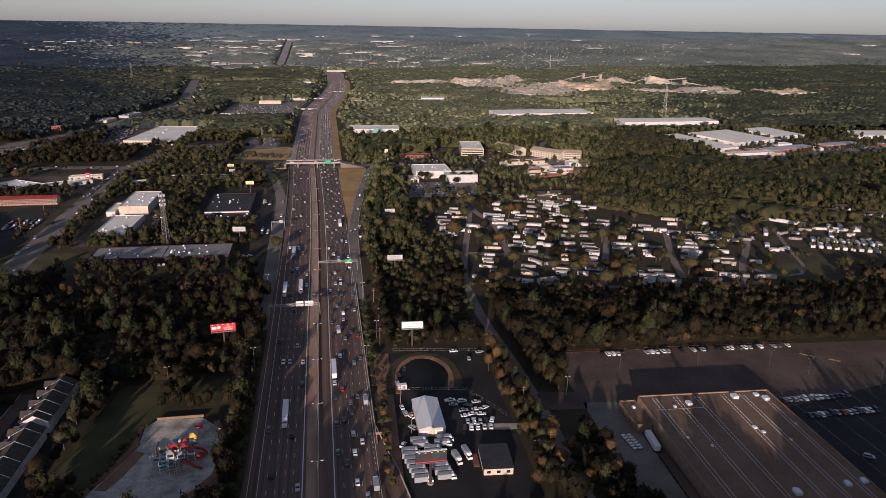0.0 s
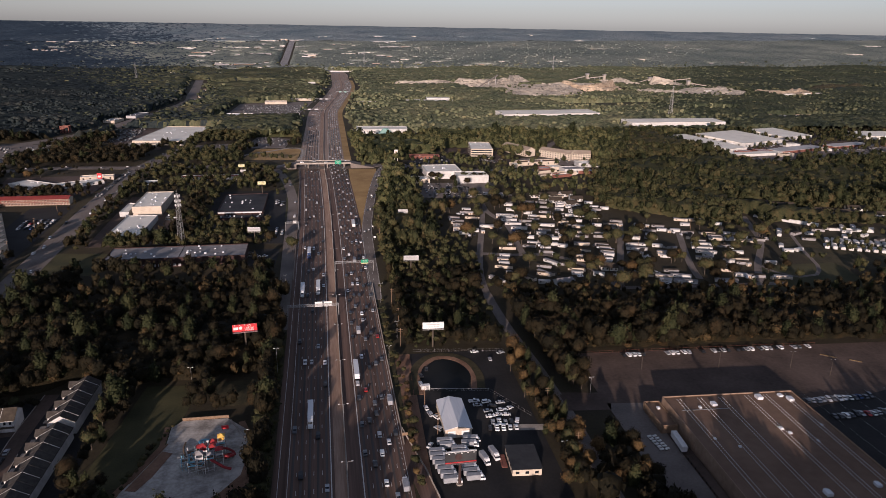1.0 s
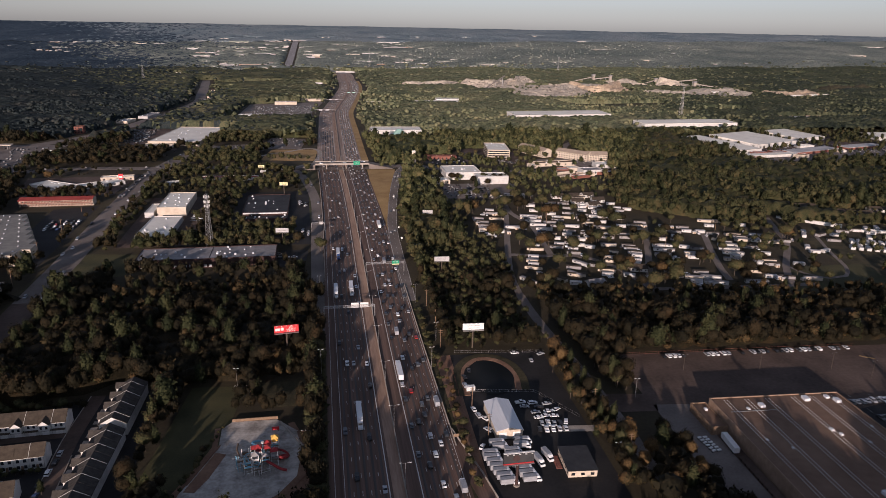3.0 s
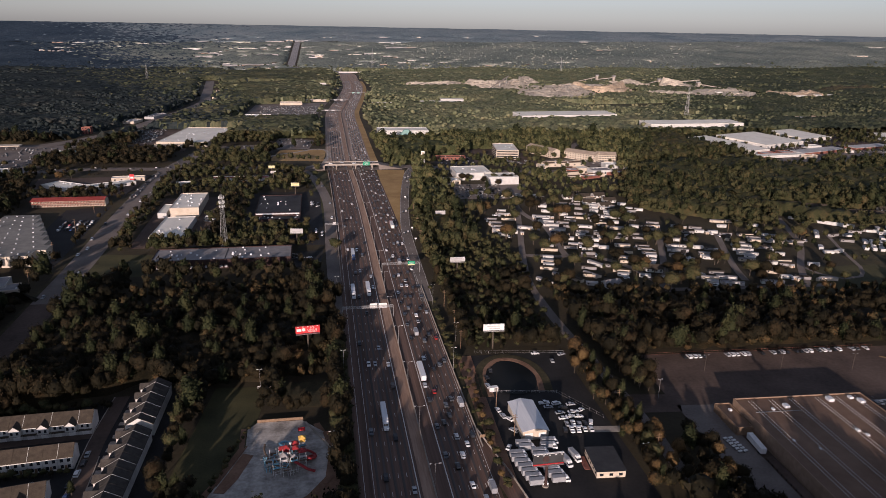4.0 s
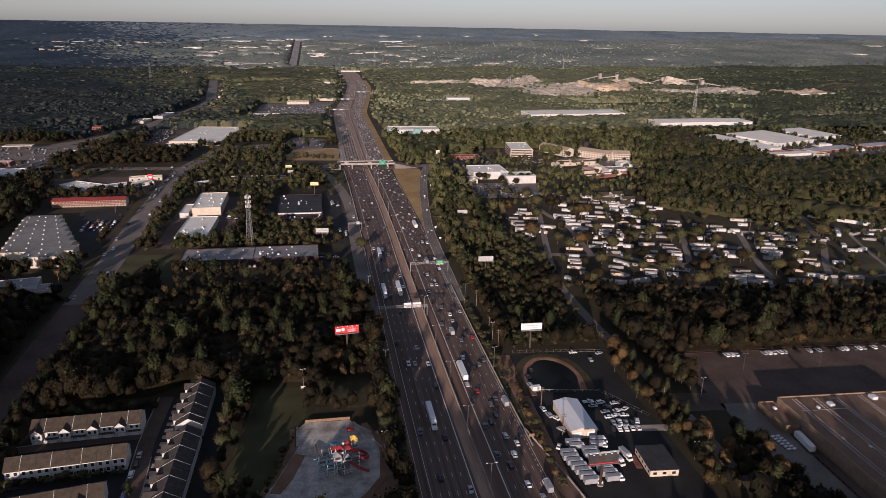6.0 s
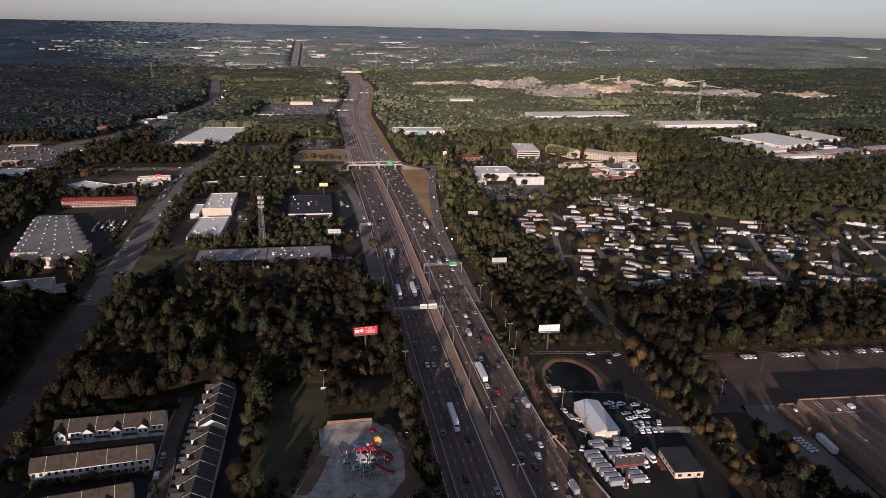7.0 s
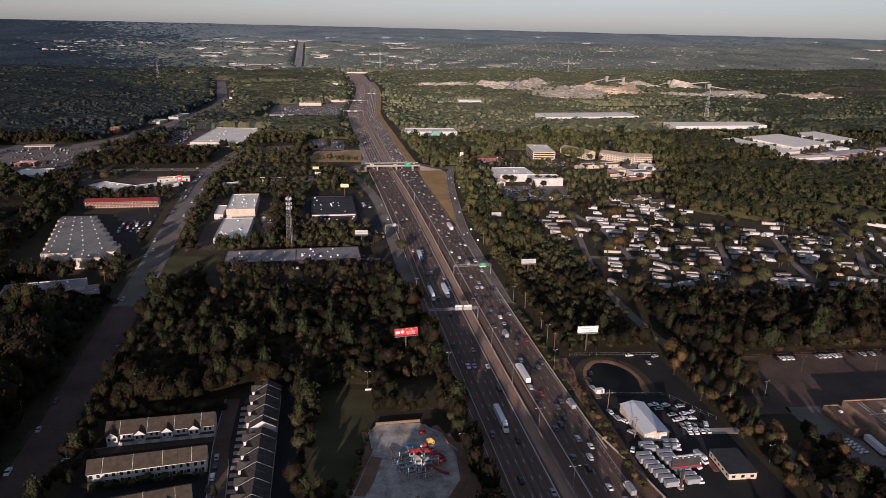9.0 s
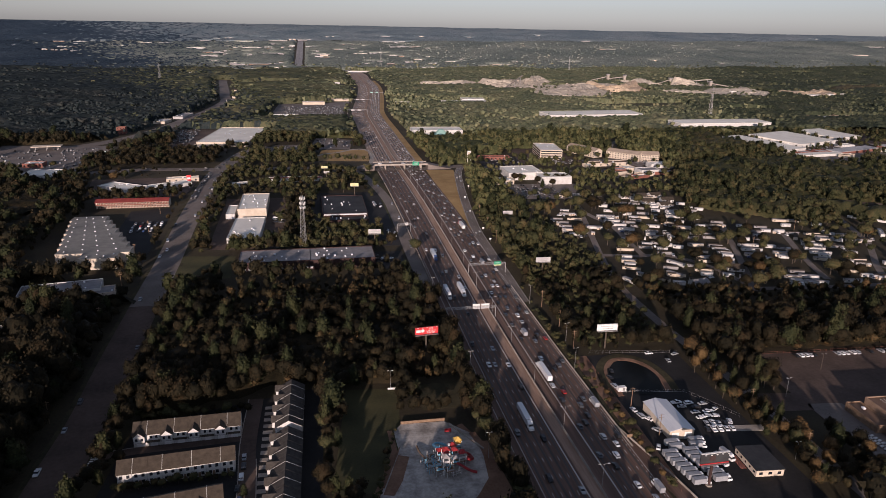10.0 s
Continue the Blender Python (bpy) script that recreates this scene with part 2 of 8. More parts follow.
# ---- helpers for meshes ----
class Geo:
    """Collects simple solids into one mesh."""

    def __init__(self):
        self.v, self.f = [], []

    def add(self, verts, faces):
        k = len(self.v)
        self.v += [tuple(p) for p in verts]
        self.f += [tuple(i + k for i in q) for q in faces]
        return self

    def box(self, cx, cy, z0, sx, sy, sz, yaw=0.0, taper=1.0):
        c, s = math.cos(radians(yaw)), math.sin(radians(yaw))
        vs = []
        for z, k in ((z0, 1.0), (z0 + sz, taper)):
            for a, b in ((-1, -1), (1, -1), (1, 1), (-1, 1)):
                x, y = a * sx / 2 * k, b * sy / 2 * k
                vs.append((cx + x * c - y * s, cy + x * s + y * c, z))
        return self.add(vs, [(3, 2, 1, 0), (4, 5, 6, 7), (0, 1, 5, 4), (1, 2, 6, 5), (2, 3, 7, 6), (3, 0, 4, 7)])

    def rod(self, a, b, r0, r1=None, n=6):
        a, b = Vector(a), Vector(b)
        r1 = r0 if r1 is None else r1
        d = (b - a).normalized()
        u = d.orthogonal().normalized()
        w = d.cross(u)
        vs = [p + (u * math.cos(6.2832 * i / n) + w * math.sin(6.2832 * i / n)) * r for p, r in ((a, r0), (b, r1)) for i in range(n)]
        return self.add(vs, [(i, (i + 1) % n, n + (i + 1) % n, n + i) for i in range(n)] + [tuple(range(n))[::-1], tuple(range(n, 2 * n))])

    def tube(self, points, r, n=6):
        p = [Vector(q) for q in points]
        vs = []
        for i, q in enumerate(p):
            d = (p[min(i + 1, len(p) - 1)] - p[max(i - 1, 0)]).normalized()
            u = d.cross(Vector((0, 0, 1))).normalized()
            w = u.cross(d)
            vs += [q + (u * math.cos(6.2832 * k / n) + w * math.sin(6.2832 * k / n)) * r for k in range(n)]
        m = len(p) - 1
        fs = [(i * n + k, i * n + (k + 1) % n, (i + 1) * n + (k + 1) % n, (i + 1) * n + k) for i in range(m) for k in range(n)]
        return self.add(vs, fs + [tuple(range(n))[::-1], tuple(range(m * n, m * n + n))])

    def gable(self, cx, cy, z0, sx, sy, rise, over=0.4, thick=0.25):
        """Pitched roof slab pair, ridge along x."""
        x, y = sx / 2 + over, sy / 2 + over
        d = rise * over / (sy / 2)
        for s in (-1, 1):
            vs = [(cx - x, cy + s * y, z0 - d), (cx + x, cy + s * y, z0 - d), (cx + x, cy, z0 + rise), (cx - x, cy, z0 + rise)]
            vs += [(px, py, pz + thick) for px, py, pz in vs]
            self.add(vs, [(0, 1, 2, 3), (7, 6, 5, 4), (0, 4, 5, 1), (1, 5, 6, 2), (2, 6, 7, 3), (3, 7, 4, 0)] if s > 0 else
                     [(3, 2, 1, 0), (4, 5, 6, 7), (1, 5, 4, 0), (2, 6, 5, 1), (3, 7, 6, 2), (0, 4, 7, 3)])
        return self

    def gable_end(self, cx, cy, z0, sx, sy, rise, side):
        for x in (cx - sx / 2 if side < 0 else cx + sx / 2 - 0.2,):
            vs = [(x, cy - sy / 2, z0), (x, cy + sy / 2, z0), (x, cy, z0 + rise)]
            vs += [(px + 0.2, py, pz) for px, py, pz in vs]
            self.add(vs, [(2, 1, 0), (3, 4, 5), (0, 1, 4, 3), (1, 2, 5, 4), (2, 0, 3, 5)])
        return self

    def extrude(self, profile, y0, y1):
        """A closed outline in x and z, drawn out along y."""
        n = len(profile)
        vs = [(x, y, z) for y in (y0, y1) for x, z in profile]
        return self.add(vs, [tuple(range(n)), tuple(range(n, 2 * n))[::-1]] + [(i, n + i, n + (i + 1) % n, (i + 1) % n) for i in range(n)])

    def turned(self, m):
        self.v = [tuple(m @ Vector(p)) for p in self.v]
        return self

    def mesh(self, name, mat):
        me = bpy.data.meshes.new(name)
        me.from_pydata(self.v, [], self.f)
        me.materials.append(mat)
        return me


def part(name, geo, mat, parent, label=""):
    ob = new(name, geo.mesh(name, M[mat]))
    ob.parent = parent
    return tagged(ob, label)


def thing(name, x, y, yaw=0.0, label="", category="", group="", z=None):
    ob = new(name)
    ob.empty_display_size = 1.0
    ob.matrix_basis = pose(x, y, ground_z(x, y) if z is None else z, 0, 0, yaw)
    return tagged(ob, label, category, group)


def put(ob, x, y, yaw=0.0, z=None):
    return copy_thing(ob, pose(x, y, ground_z(x, y) if z is None else z, 0, 0, yaw))


# ---- the lie of the land ----
def ramp(a, b, v):
    t = np.clip((v - a) / (b - a), 0, 1)
    return t * t * (3 - 2 * t)


def heights(x, y):
    """Low at the playground and yards, up to the interchange, then a far wooded ridge, raised to fit the horizon in the
    camera's view.
    """
    d = x * 0.177 + y * 0.984
    return 14 * ramp(300.0, 900.0, y) + (ramp(2500.0, 4700.0, d) * 0.5 + 0.5 * np.clip((d - 2600) / 2100, 0, 1)) * 134 + 27 * ramp(3900.0, 5100.0, d)


def ground_z(x, y):
    return float(heights(np.float64(x), np.float64(y)))


def sheet(name, xs, ys, mat, label="", category="", lift=0.0, kind="structure"):
    gx, gy = np.meshgrid(xs, ys)
    gz = heights(gx, gy) + lift
    me = bpy.data.meshes.new(name)
    w, k = len(xs), len(ys)
    faces = [(j * w + i, j * w + i + 1, (j + 1) * w + i + 1, (j + 1) * w + i) for j in range(k - 1) for i in range(w - 1)]
    me.from_pydata(np.stack([gx, gy, gz], -1).reshape(-1, 3).tolist(), [], faces)
    me.materials.append(M[mat])
    return tagged(new(name, me), label, category, kind=kind)


sheet("ground", np.concatenate([np.arange(-5200, -1300, 130), np.arange(-1300, 1700, 25), np.arange(1700, 6300, 130)]),
      np.concatenate([np.arange(-900, 40, 60), np.arange(40, 2600, 20), np.arange(2600, 5700, 60)]), "soil", "dark leaf-littered ground under the woods", "ground")

CLEAR = []      # quads kept free of woods
LOW = []        # quads where the woods are low
LINES = []      # polylines and half widths kept free of woods


def quad(name, corners, mat, label="", category="", lift=0.07, clear=True, step=18.0, kind="structure"):
    """A four-cornered patch laid on the ground, with its edge let down into it."""
    a, b, c, d = [np.array(p, float) for p in corners]
    nu = max(1, int(max(np.linalg.norm(b - a), np.linalg.norm(c - d)) / step))
    nv = max(1, int(max(np.linalg.norm(d - a), np.linalg.norm(c - b)) / step))
    vs, fs = [], []
    for j in range(nv + 1):
        for i in range(nu + 1):
            u, v = i / nu, j / nv
            p = (a * (1 - u) + b * u) * (1 - v) + (d * (1 - u) + c * u) * v
            vs.append((p[0], p[1], ground_z(*p) + lift + (p[1] > 2400) * 0.8))
    w = nu + 1
    fs = [(j * w + i, j * w + i + 1, (j + 1) * w + i + 1, (j + 1) * w + i) for j in range(nv) for i in range(nu)]
    rim = [i for i in range(w)] + [j * w + nu for j in range(1, nv + 1)] + [nv * w + i for i in range(nu - 1, -1, -1)] + [j * w for j in range(nv - 1, 0, -1)]
    k = len(vs)
    vs += [(vs[i][0], vs[i][1], vs[i][2] - lift - 0.1) for i in rim]
    fs += [(rim[i], k + i, k + (i + 1) % len(rim), rim[(i + 1) % len(rim)]) for i in range(len(rim))]
    me = bpy.data.meshes.new(name)
    me.from_pydata(vs, [], fs)
    me.materials.append(M[mat])
    if clear:
        CLEAR.append(corners)
    return tagged(new(name, me), label, category, kind=kind)


def curve(points, step=12.0):
    """Catmull-Rom through the points."""
    p = [np.array(q, float) for q in points]
    p = [2 * p[0] - p[1]] + p + [2 * p[-1] - p[-2]]
    out = []
    for i in range(1, len(p) - 2):
        n = max(1, int(np.linalg.norm(p[i + 1] - p[i]) / step))
        for k in range(n):
            t = k / n
            out.append(0.5 * (2 * p[i] + (p[i + 1] - p[i - 1]) * t + (2 * p[i - 1] - 5 * p[i] + 4 * p[i + 1] - p[i + 2]) * t ** 2 + (3 * p[i] - p[i - 1] - 3 * p[i + 1] + p[i + 2]) * t ** 3))
    out.append(p[-2])
    return np.array(out)


def offset(line, d):
    """The line moved d metres to its right."""
    t = np.gradient(line, axis=0)
    t /= np.linalg.norm(t, axis=1)[:, None]
    return line + np.stack([t[:, 1], -t[:, 0]], 1) * (d[:, None] if isinstance(d, np.ndarray) else d)


def strip(name, line, left, right, mat, label="", category="road", lift=0.12, clear=True, rise=0.0, kind="structure", room=4.5):
    a, b = offset(line, left), offset(line, right)
    far = (line[:, 1] > 2400) * 0.8
    za, zb = heights(a[:, 0], a[:, 1]) + lift + rise + far, heights(b[:, 0], b[:, 1]) + lift + rise + far
    n = len(line)
    vs = [(*p, z) for p, z in zip(a, za)] + [(*p, z) for p, z in zip(b, zb)]
    vs += [(x, y, z - lift - 0.15) for x, y, z in vs]
    fs = [(i, n + i, n + i + 1, i + 1) for i in range(n - 1)]
    fs += [(2 * n + i, i, i + 1, 2 * n + i + 1) for i in range(n - 1)] + [(n + i, 3 * n + i, 3 * n + i + 1, n + i + 1) for i in range(n - 1)]
    fs += [(0, 2 * n, 3 * n, n), (n - 1, 2 * n - 1, 4 * n - 1, 3 * n - 1)]
    me = bpy.data.meshes.new(name)
    me.from_pydata(vs, [], fs)
    me.materials.append(M[mat])
    if clear:
        mid = (a + b) / 2
        LINES.append((mid, float(np.max(np.linalg.norm(a - b, axis=1))) / 2 + room))
    return tagged(new(name, me), label, category, kind=kind)


def marks(name, line, places, dash, gap, width, lift=0.16, start=0.0, label="white painted lane marking"):
    """Painted dashes (gap > 0) or an unbroken line along a road, at each sideways place."""
    seg = np.linalg.norm(np.diff(line, axis=0), axis=1)
    run = np.concatenate([[0], np.cumsum(seg)])
    vs, fs = [], []
    for d in places:
        o = offset(line, d)
        s = np.arange(start, run[-1] - dash, dash + gap)
        for s0 in s:
            q = [(np.interp(v, run, o[:, 0]), np.interp(v, run, o[:, 1])) for v in (s0, s0 + dash)]
            (x0, y0), (x1, y1) = q
            k = math.hypot(x1 - x0, y1 - y0)
            ux, uy = (y1 - y0) / k * width / 2, -(x1 - x0) / k * width / 2
            i = len(vs)
            for x, y in ((x0 - ux, y0 - uy), (x0 + ux, y0 + uy), (x1 + ux, y1 + uy), (x1 - ux, y1 - uy)):
                vs.append((x, y, ground_z(x, y) + lift))
            fs.append((i, i + 1, i + 2, i + 3))
    me = bpy.data.meshes.new(name)
    me.from_pydata(vs, [], fs)
    me.materials.append(M["paint"])
    return tagged(new(name, me), label, "road marking", kind="structure")


# ---- motorway ----
MEDIAN = curve([(-7, -300), (-7, 100), (-7, 350), (-7, 600), (-9, 750), (-12, 900), (-10, 1174), (-7, 1413), (6, 1560), (30, 1800), (50, 2060), (53, 2349), (46, 2670), (-60, 2800), (-150, 2900), (-158, 3254), (-156, 3975), (-150, 4650)])
NEAR = MEDIAN[MEDIAN[:, 1] < 1180]
FARWAY = MEDIAN[(MEDIAN[:, 1] > 2640) & (MEDIAN[:, 1] < 4000)]
MEDIAN = MEDIAN[MEDIAN[:, 1] < 2680]
strip("road_far", FARWAY, -15, 15, "grey_roof", "grey stretch of the far motorway", lift=0.2)
SOUTH_PART, NORTH_PART = MEDIAN[MEDIAN[:, 1] < 862], MEDIAN[MEDIAN[:, 1] > 850]
SOUTH_PART = np.concatenate([SOUTH_PART, NORTH_PART[NORTH_PART[:, 1] > SOUTH_PART[-1, 1]][:1]])
NORTH_PART = MEDIAN[MEDIAN[:, 1] >= SOUTH_PART[-1, 1]]
strip("road_southbound", SOUTH_PART, -31.0, -5.2, "asphalt", "worn grey-brown motorway asphalt with five lanes", lift=0.12)
strip("road_southbound_north", NORTH_PART, -31.0, -5.2, "asphalt_pale", "paler worn motorway asphalt beyond the overpass", lift=0.12, room=1.0)
strip("road_northbound_north", NORTH_PART, 0.3, 27.0, "asphalt_pale", "paler worn motorway asphalt crowded with cars", lift=0.12)
strip("road_northbound", SOUTH_PART, 0.3, 27.0, "asphalt", "worn grey-brown motorway asphalt with five crowded lanes", lift=0.12)
strip("shoulder_median", MEDIAN, -5.2, -0.3, "shoulder", "pale brown concrete shoulder along the median barrier", "shoulder", lift=0.14)
strip("verge_east", MEDIAN[MEDIAN[:, 1] < 880], 27.0, 33.0, "scrub", "rough scrubby verge beside the motorway", "verge", lift=0.05)
strip("verge_east_north", MEDIAN[(MEDIAN[:, 1] > 868) & (MEDIAN[:, 1] < 2300)], 27.0, 36.0, "hay", "dry tan verge beside the motorway", "verge", lift=0.05)
strip("verge_west", MEDIAN[MEDIAN[:, 1] < 2300], -36.0, -31.0, "scrub", "rough scrubby verge beside the motorway", "verge", lift=0.05, room=-0.5)
marks("lane_marking_southbound", NEAR, (-21.1, -17.5, -13.9, -10.3), 3.0, 9.0, 0.17)
marks("lane_marking_northbound", NEAR, (10.4, 14.2, 17.9, 21.6), 3.0, 9.0, 0.17)
marks("edge_line_southbound", NEAR, (-28.6, -24.7), 12.0, 0.0, 0.2, label="unbroken white edge line")
marks("inner_line", NEAR, (-6.6, 6.6), 12.0, 0.0, 0.4, label="broad unbroken white inner edge line")
marks("edge_line_northbound", NEAR, (25.4,), 12.0, 0.0, 0.2, label="unbroken white edge line")

for d in (-22.9, -19.3, -15.7, -12.1, -8.4, 8.5, 12.3, 16.0, 19.8, 23.5):
    strip("lane_streak", NEAR, d - 0.55, d + 0.55, "streak", "oil-darkened streak down the middle of a lane", "road", 0.145, False)


def barrier(name, line, place, height, label, mat="concrete", width=0.6):
    """A concrete barrier with a splayed foot."""
    o = offset(line, place)
    t = np.gradient(o, axis=0)
    t /= np.linalg.norm(t, axis=1)[:, None]
    n = np.stack([t[:, 1], -t[:, 0]], 1)
    prof = [(-width / 2, 0.0), (-width / 2, 0.12), (-width / 4, 0.4), (-width / 6, height), (width / 6, height), (width / 4, 0.4), (width / 2, 0.12), (width / 2, 0.0)]
    vs = []
    for p, q in zip(o, n):
        z = ground_z(*p) + 0.05
        vs += [(p[0] + q[0] * a, p[1] + q[1] * a, z + b) for a, b in prof]
    k = len(prof)
    fs = [(i * k + j, i * k + j + 1, (i + 1) * k + j + 1, (i + 1) * k + j) for i in range(len(o) - 1) for j in range(k - 1)]
    me = bpy.data.meshes.new(name)
    me.from_pydata(vs, [], fs)
    me.materials.append(M[mat])
    return tagged(new(name, me), label, "barrier", kind="structure")


barrier("median_barrier", MEDIAN[MEDIAN[:, 1] < 2000], 0.0, 1.15, "pale concrete median barrier")
barrier("east_barrier", NEAR[(NEAR[:, 1] > 258) & (NEAR[:, 1] < 470)], 26.6, 0.9, "low concrete barrier along the outer shoulder")
barrier("ramp_barrier", NEAR[(NEAR[:, 1] > 480) & (NEAR[:, 1] < 845)], -30.4, 1.4, "concrete wall between motorway and exit ramp")

# ramps at the interchange
RAMP_W = curve([(-41, 400), (-42, 480), (-43, 566), (-43, 640), (-45, 708), (-56, 790), (-71, 850)])
strip("ramp_west", RAMP_W, -5.0, 5.0, "street", "pale concrete exit ramp beside the motorway", "ramp", lift=0.10)
RAMP_E = curve([(20, 440), (21.5, 490), (22.5, 543), (25, 605), (33, 680), (42, 748), (54, 820), (66, 860)])
strip("ramp_east", RAMP_E, -4.5, 4.5, "street", "two-lane slip road curving up to the overpass", "ramp", lift=0.13)
marks("ramp_line", RAMP_E, (-4.0, 4.0), 12.0, 0.0, 0.18)
marks("ramp_dash", RAMP_E, (0.0,), 3.0, 9.0, 0.15)
ENTRY = curve([(24, 100), (28, 180), (27.0, 230), (21.5, 262), (17.5, 282)])
strip("ramp_entry", ENTRY, -5.0, 2.4, "asphalt", "entry lane joining the motorway", "ramp", lift=0.10)
barrier("entry_barrier", ENTRY, 2.5, 0.9, "low concrete barrier along the entry lane")
marks("entry_dots", curve([(17.6, 150), (17.4, 230), (17.2, 330)]), (0.0,), 1.0, 3.0, 0.25)
quad("verge_interchange", [(14, 560), (22, 560), (52, 840), (18, 842)], "hay", "dry tan grass wedge between motorway and slip road", "verge", 0.06)
quad("verge_ramp", [(-50, 640), (-46, 640), (-44, 838), (-66, 838)], "grass", "grass wedge beside the exit ramp", "verge", 0.06)

# ---- streets ----
CROSS = curve([(-420, 846), (-323, 872), (-231, 867), (-139, 868), (-80, 856), (-43, 852), (19, 852), (66, 862), (95, 850), (140, 828), (230, 815), (330, 830), (520, 870)])
strip("street_cross", CROSS, -8.0, 8.0, "street", "cross street leading over the motorway", "street", lift=0.16)
ARTERIAL = curve([(-232, 150), (-230, 281), (-229, 331), (-231, 389), (-232, 478), (-232, 549), (-233.5, 637), (-233.5, 735), (-233, 800), (-230, 856), (-224, 900), (-216, 950), (-204, 995), (-182, 1028)])
strip("verge_street", ARTERIAL, -12.0, 12.0, "scrub", "narrow grass verges of the wide street", "verge", 0.06, room=1.5)
# the southern stretch takes a darker asphalt in place of tree shade
STREET_S = ARTERIAL[ARTERIAL[:, 1] < 478]
STREET_N = ARTERIAL[ARTERIAL[:, 1] >= STREET_S[-1, 1]]
strip("street_west", STREET_S, -9.6, 9.6, "lot", "wide four-lane street of dark worn asphalt", "street", lift=0.11, clear=False)
strip("street_west_north", STREET_N, -9.6, 9.6, "street", "wide four-lane street with turning lane", "street", lift=0.11, clear=False)
ART_N = curve([(-700, 930), (-560, 958), (-495, 990), (-455, 1028), (-415, 1078), (-388, 1128), (-361, 1218), (-335, 1371), (-319, 1480), (-307, 1648), (-323, 1784), (-341, 1944), (-383, 2282)])
strip("street_northwest", ART_N, -12.0, 12.0, "street", "distant six-lane street", "street", lift=0.15, room=5.0)
LOCAL = curve([(100, 60), (101, 227), (103, 264), (103, 301), (102, 339), (99, 389), (99, 440), (103, 480), (114, 530), (129, 590), (141, 640), (150, 690)])
strip("lane_local", LOCAL[LOCAL[:, 1] < 446], -3.2, 3.2, "street", "narrow worn lane between tree rows", "street", lift=0.10, room=4.5)
strip("lane_wooded", LOCAL[LOCAL[:, 1] > 438], -2.6, 2.6, "street", "narrow lane under overhanging trees", "street", lift=0.10, room=-0.6)
for a in ([(198, 436), (211, 468), (234, 519), (259, 577), (268, 600)], [(268, 450), (274, 472), (287, 507), (306, 554), (312, 572)], [(108, 524), (125, 521), (140, 517), (168, 515), (190, 488), (200, 440)], [(200, 440), (268, 436), (330, 434)],
          [(312, 438), (330, 470), (368, 523), (384, 560), (400, 600)], [(148, 517), (150, 545), (155, 597), (146, 640), (150, 690)]):
    strip("lane_park", curve(a), -2.8, 2.8, "street", "narrow asphalt lane through the trailer park", "street", lift=0.09)
strip("street_far", curve([(300, 830), (310, 900), (330, 1000), (420, 1100)]), -5, 5, "street", "distant street", "street")
strip("street_east", curve([(520, 870), (640, 860), (760, 880), (1000, 960)]), -8, 8, "street", "distant commercial street", "street")
strip("street_north", curve([(-45, 2150), (-10, 2010), (15, 1990)]), -5, 5, "street", "distant ramp", "street")

LOOP = curve([(-46, 890), (-39, 950), (-44, 990), (-60, 997), (-83, 974), (-104, 959), (-124, 932)], 5.0)
CLEAR.append([(-118, 866), (-44, 858), (-40, 912), (-110, 914)])
strip("ramp_loop", LOOP, -2.6, 2.6, "concrete", "pale concrete loop ramp", "ramp", lift=0.14, room=2.0)

# overpass
bridge = thing("overpass", -12, 853, 0, "concrete road overpass crossing the motorway", "bridge", z=0)
gz = ground_z(-12, 853)
part("deck", Geo().box(0, 0, gz + 5.6, 66, 17, 0.9), "concrete", bridge)
part("road_surface", Geo().box(0, 0, gz + 6.5, 66, 15.6, 0.06), "street", bridge)
for s in (-1, 1):
    part("parapet", Geo().box(0, s * 8.2, gz + 6.5, 66, 0.4, 1.1), "concrete", bridge, "pale concrete parapet")
for x in (-19, 4.7, 25):
    for y in (-5, 0, 5):
        part("column", Geo().rod((x, y, gz - 0.3), (x, y, gz + 5.3), 0.6, n=10), "concrete", bridge)
for s in (-1, 1):
    part("abutment", Geo().add([(s * 33, y, z) for y in (-8.5, 8.5) for z in (gz - 1, gz + 6.5)] + [(s * 62, y, gz - 1) for y in (-8.5, 8.5)] + [(s * 62, y, gz + 0.4) for y in (-8.5, 8.5)],
                               [(0, 1, 3, 2), (0, 4, 6, 1), (2, 3, 7, 5), (1, 6, 7, 3), (4, 5, 7, 6), (0, 2, 5, 4)]), "street", bridge, "sloping asphalt approach")


# ---- yards and lots ----
quad("lot_store", [(122, 172), (330, 160), (345, 334), (127, 346)], "lot", "worn grey parking lot round the big store", "parking lot", 0.07)
quad("lot_east", [(222, 170), (328, 170), (330, 292), (226, 270)], "asphalt_new", "dark resealed parking lot", "parking lot", 0.10)
quad("yard_pond", [(26, 226), (84, 222), (88, 357), (32, 358)], "asphalt_new", "dark asphalt yard with parked trucks", "yard", 0.07)
quad("verge_yard", [(22, 232), (28, 232), (33, 358), (24, 358)], "dirt", "strip of bare red clay beside the yard", "verge", 0.09)
quad("field", [(-117, 255), (-88, 255), (-80, 338), (-107, 340)], "grass", "open mown grass field", "field", 0.06)
quad("clearing_dry", [(-70, 315), (-44, 315), (-42, 340), (-74, 340)], "scrub", "scrubby dry clearing", "clearing", 0.06)
# near-black asphalt stands for the shade between the townhouses
quad("lot_townhouses", [(-214, 215), (-120, 215), (-120, 345), (-206, 322)], "asphalt_new", "grey asphalt lanes between the townhouses", "parking lot", 0.07)
quad("lot_long_east", [(-74, 515), (-52, 515), (-50, 552), (-72, 553)], "asphalt_new", "small dark parking lot", "parking lot", 0.08)
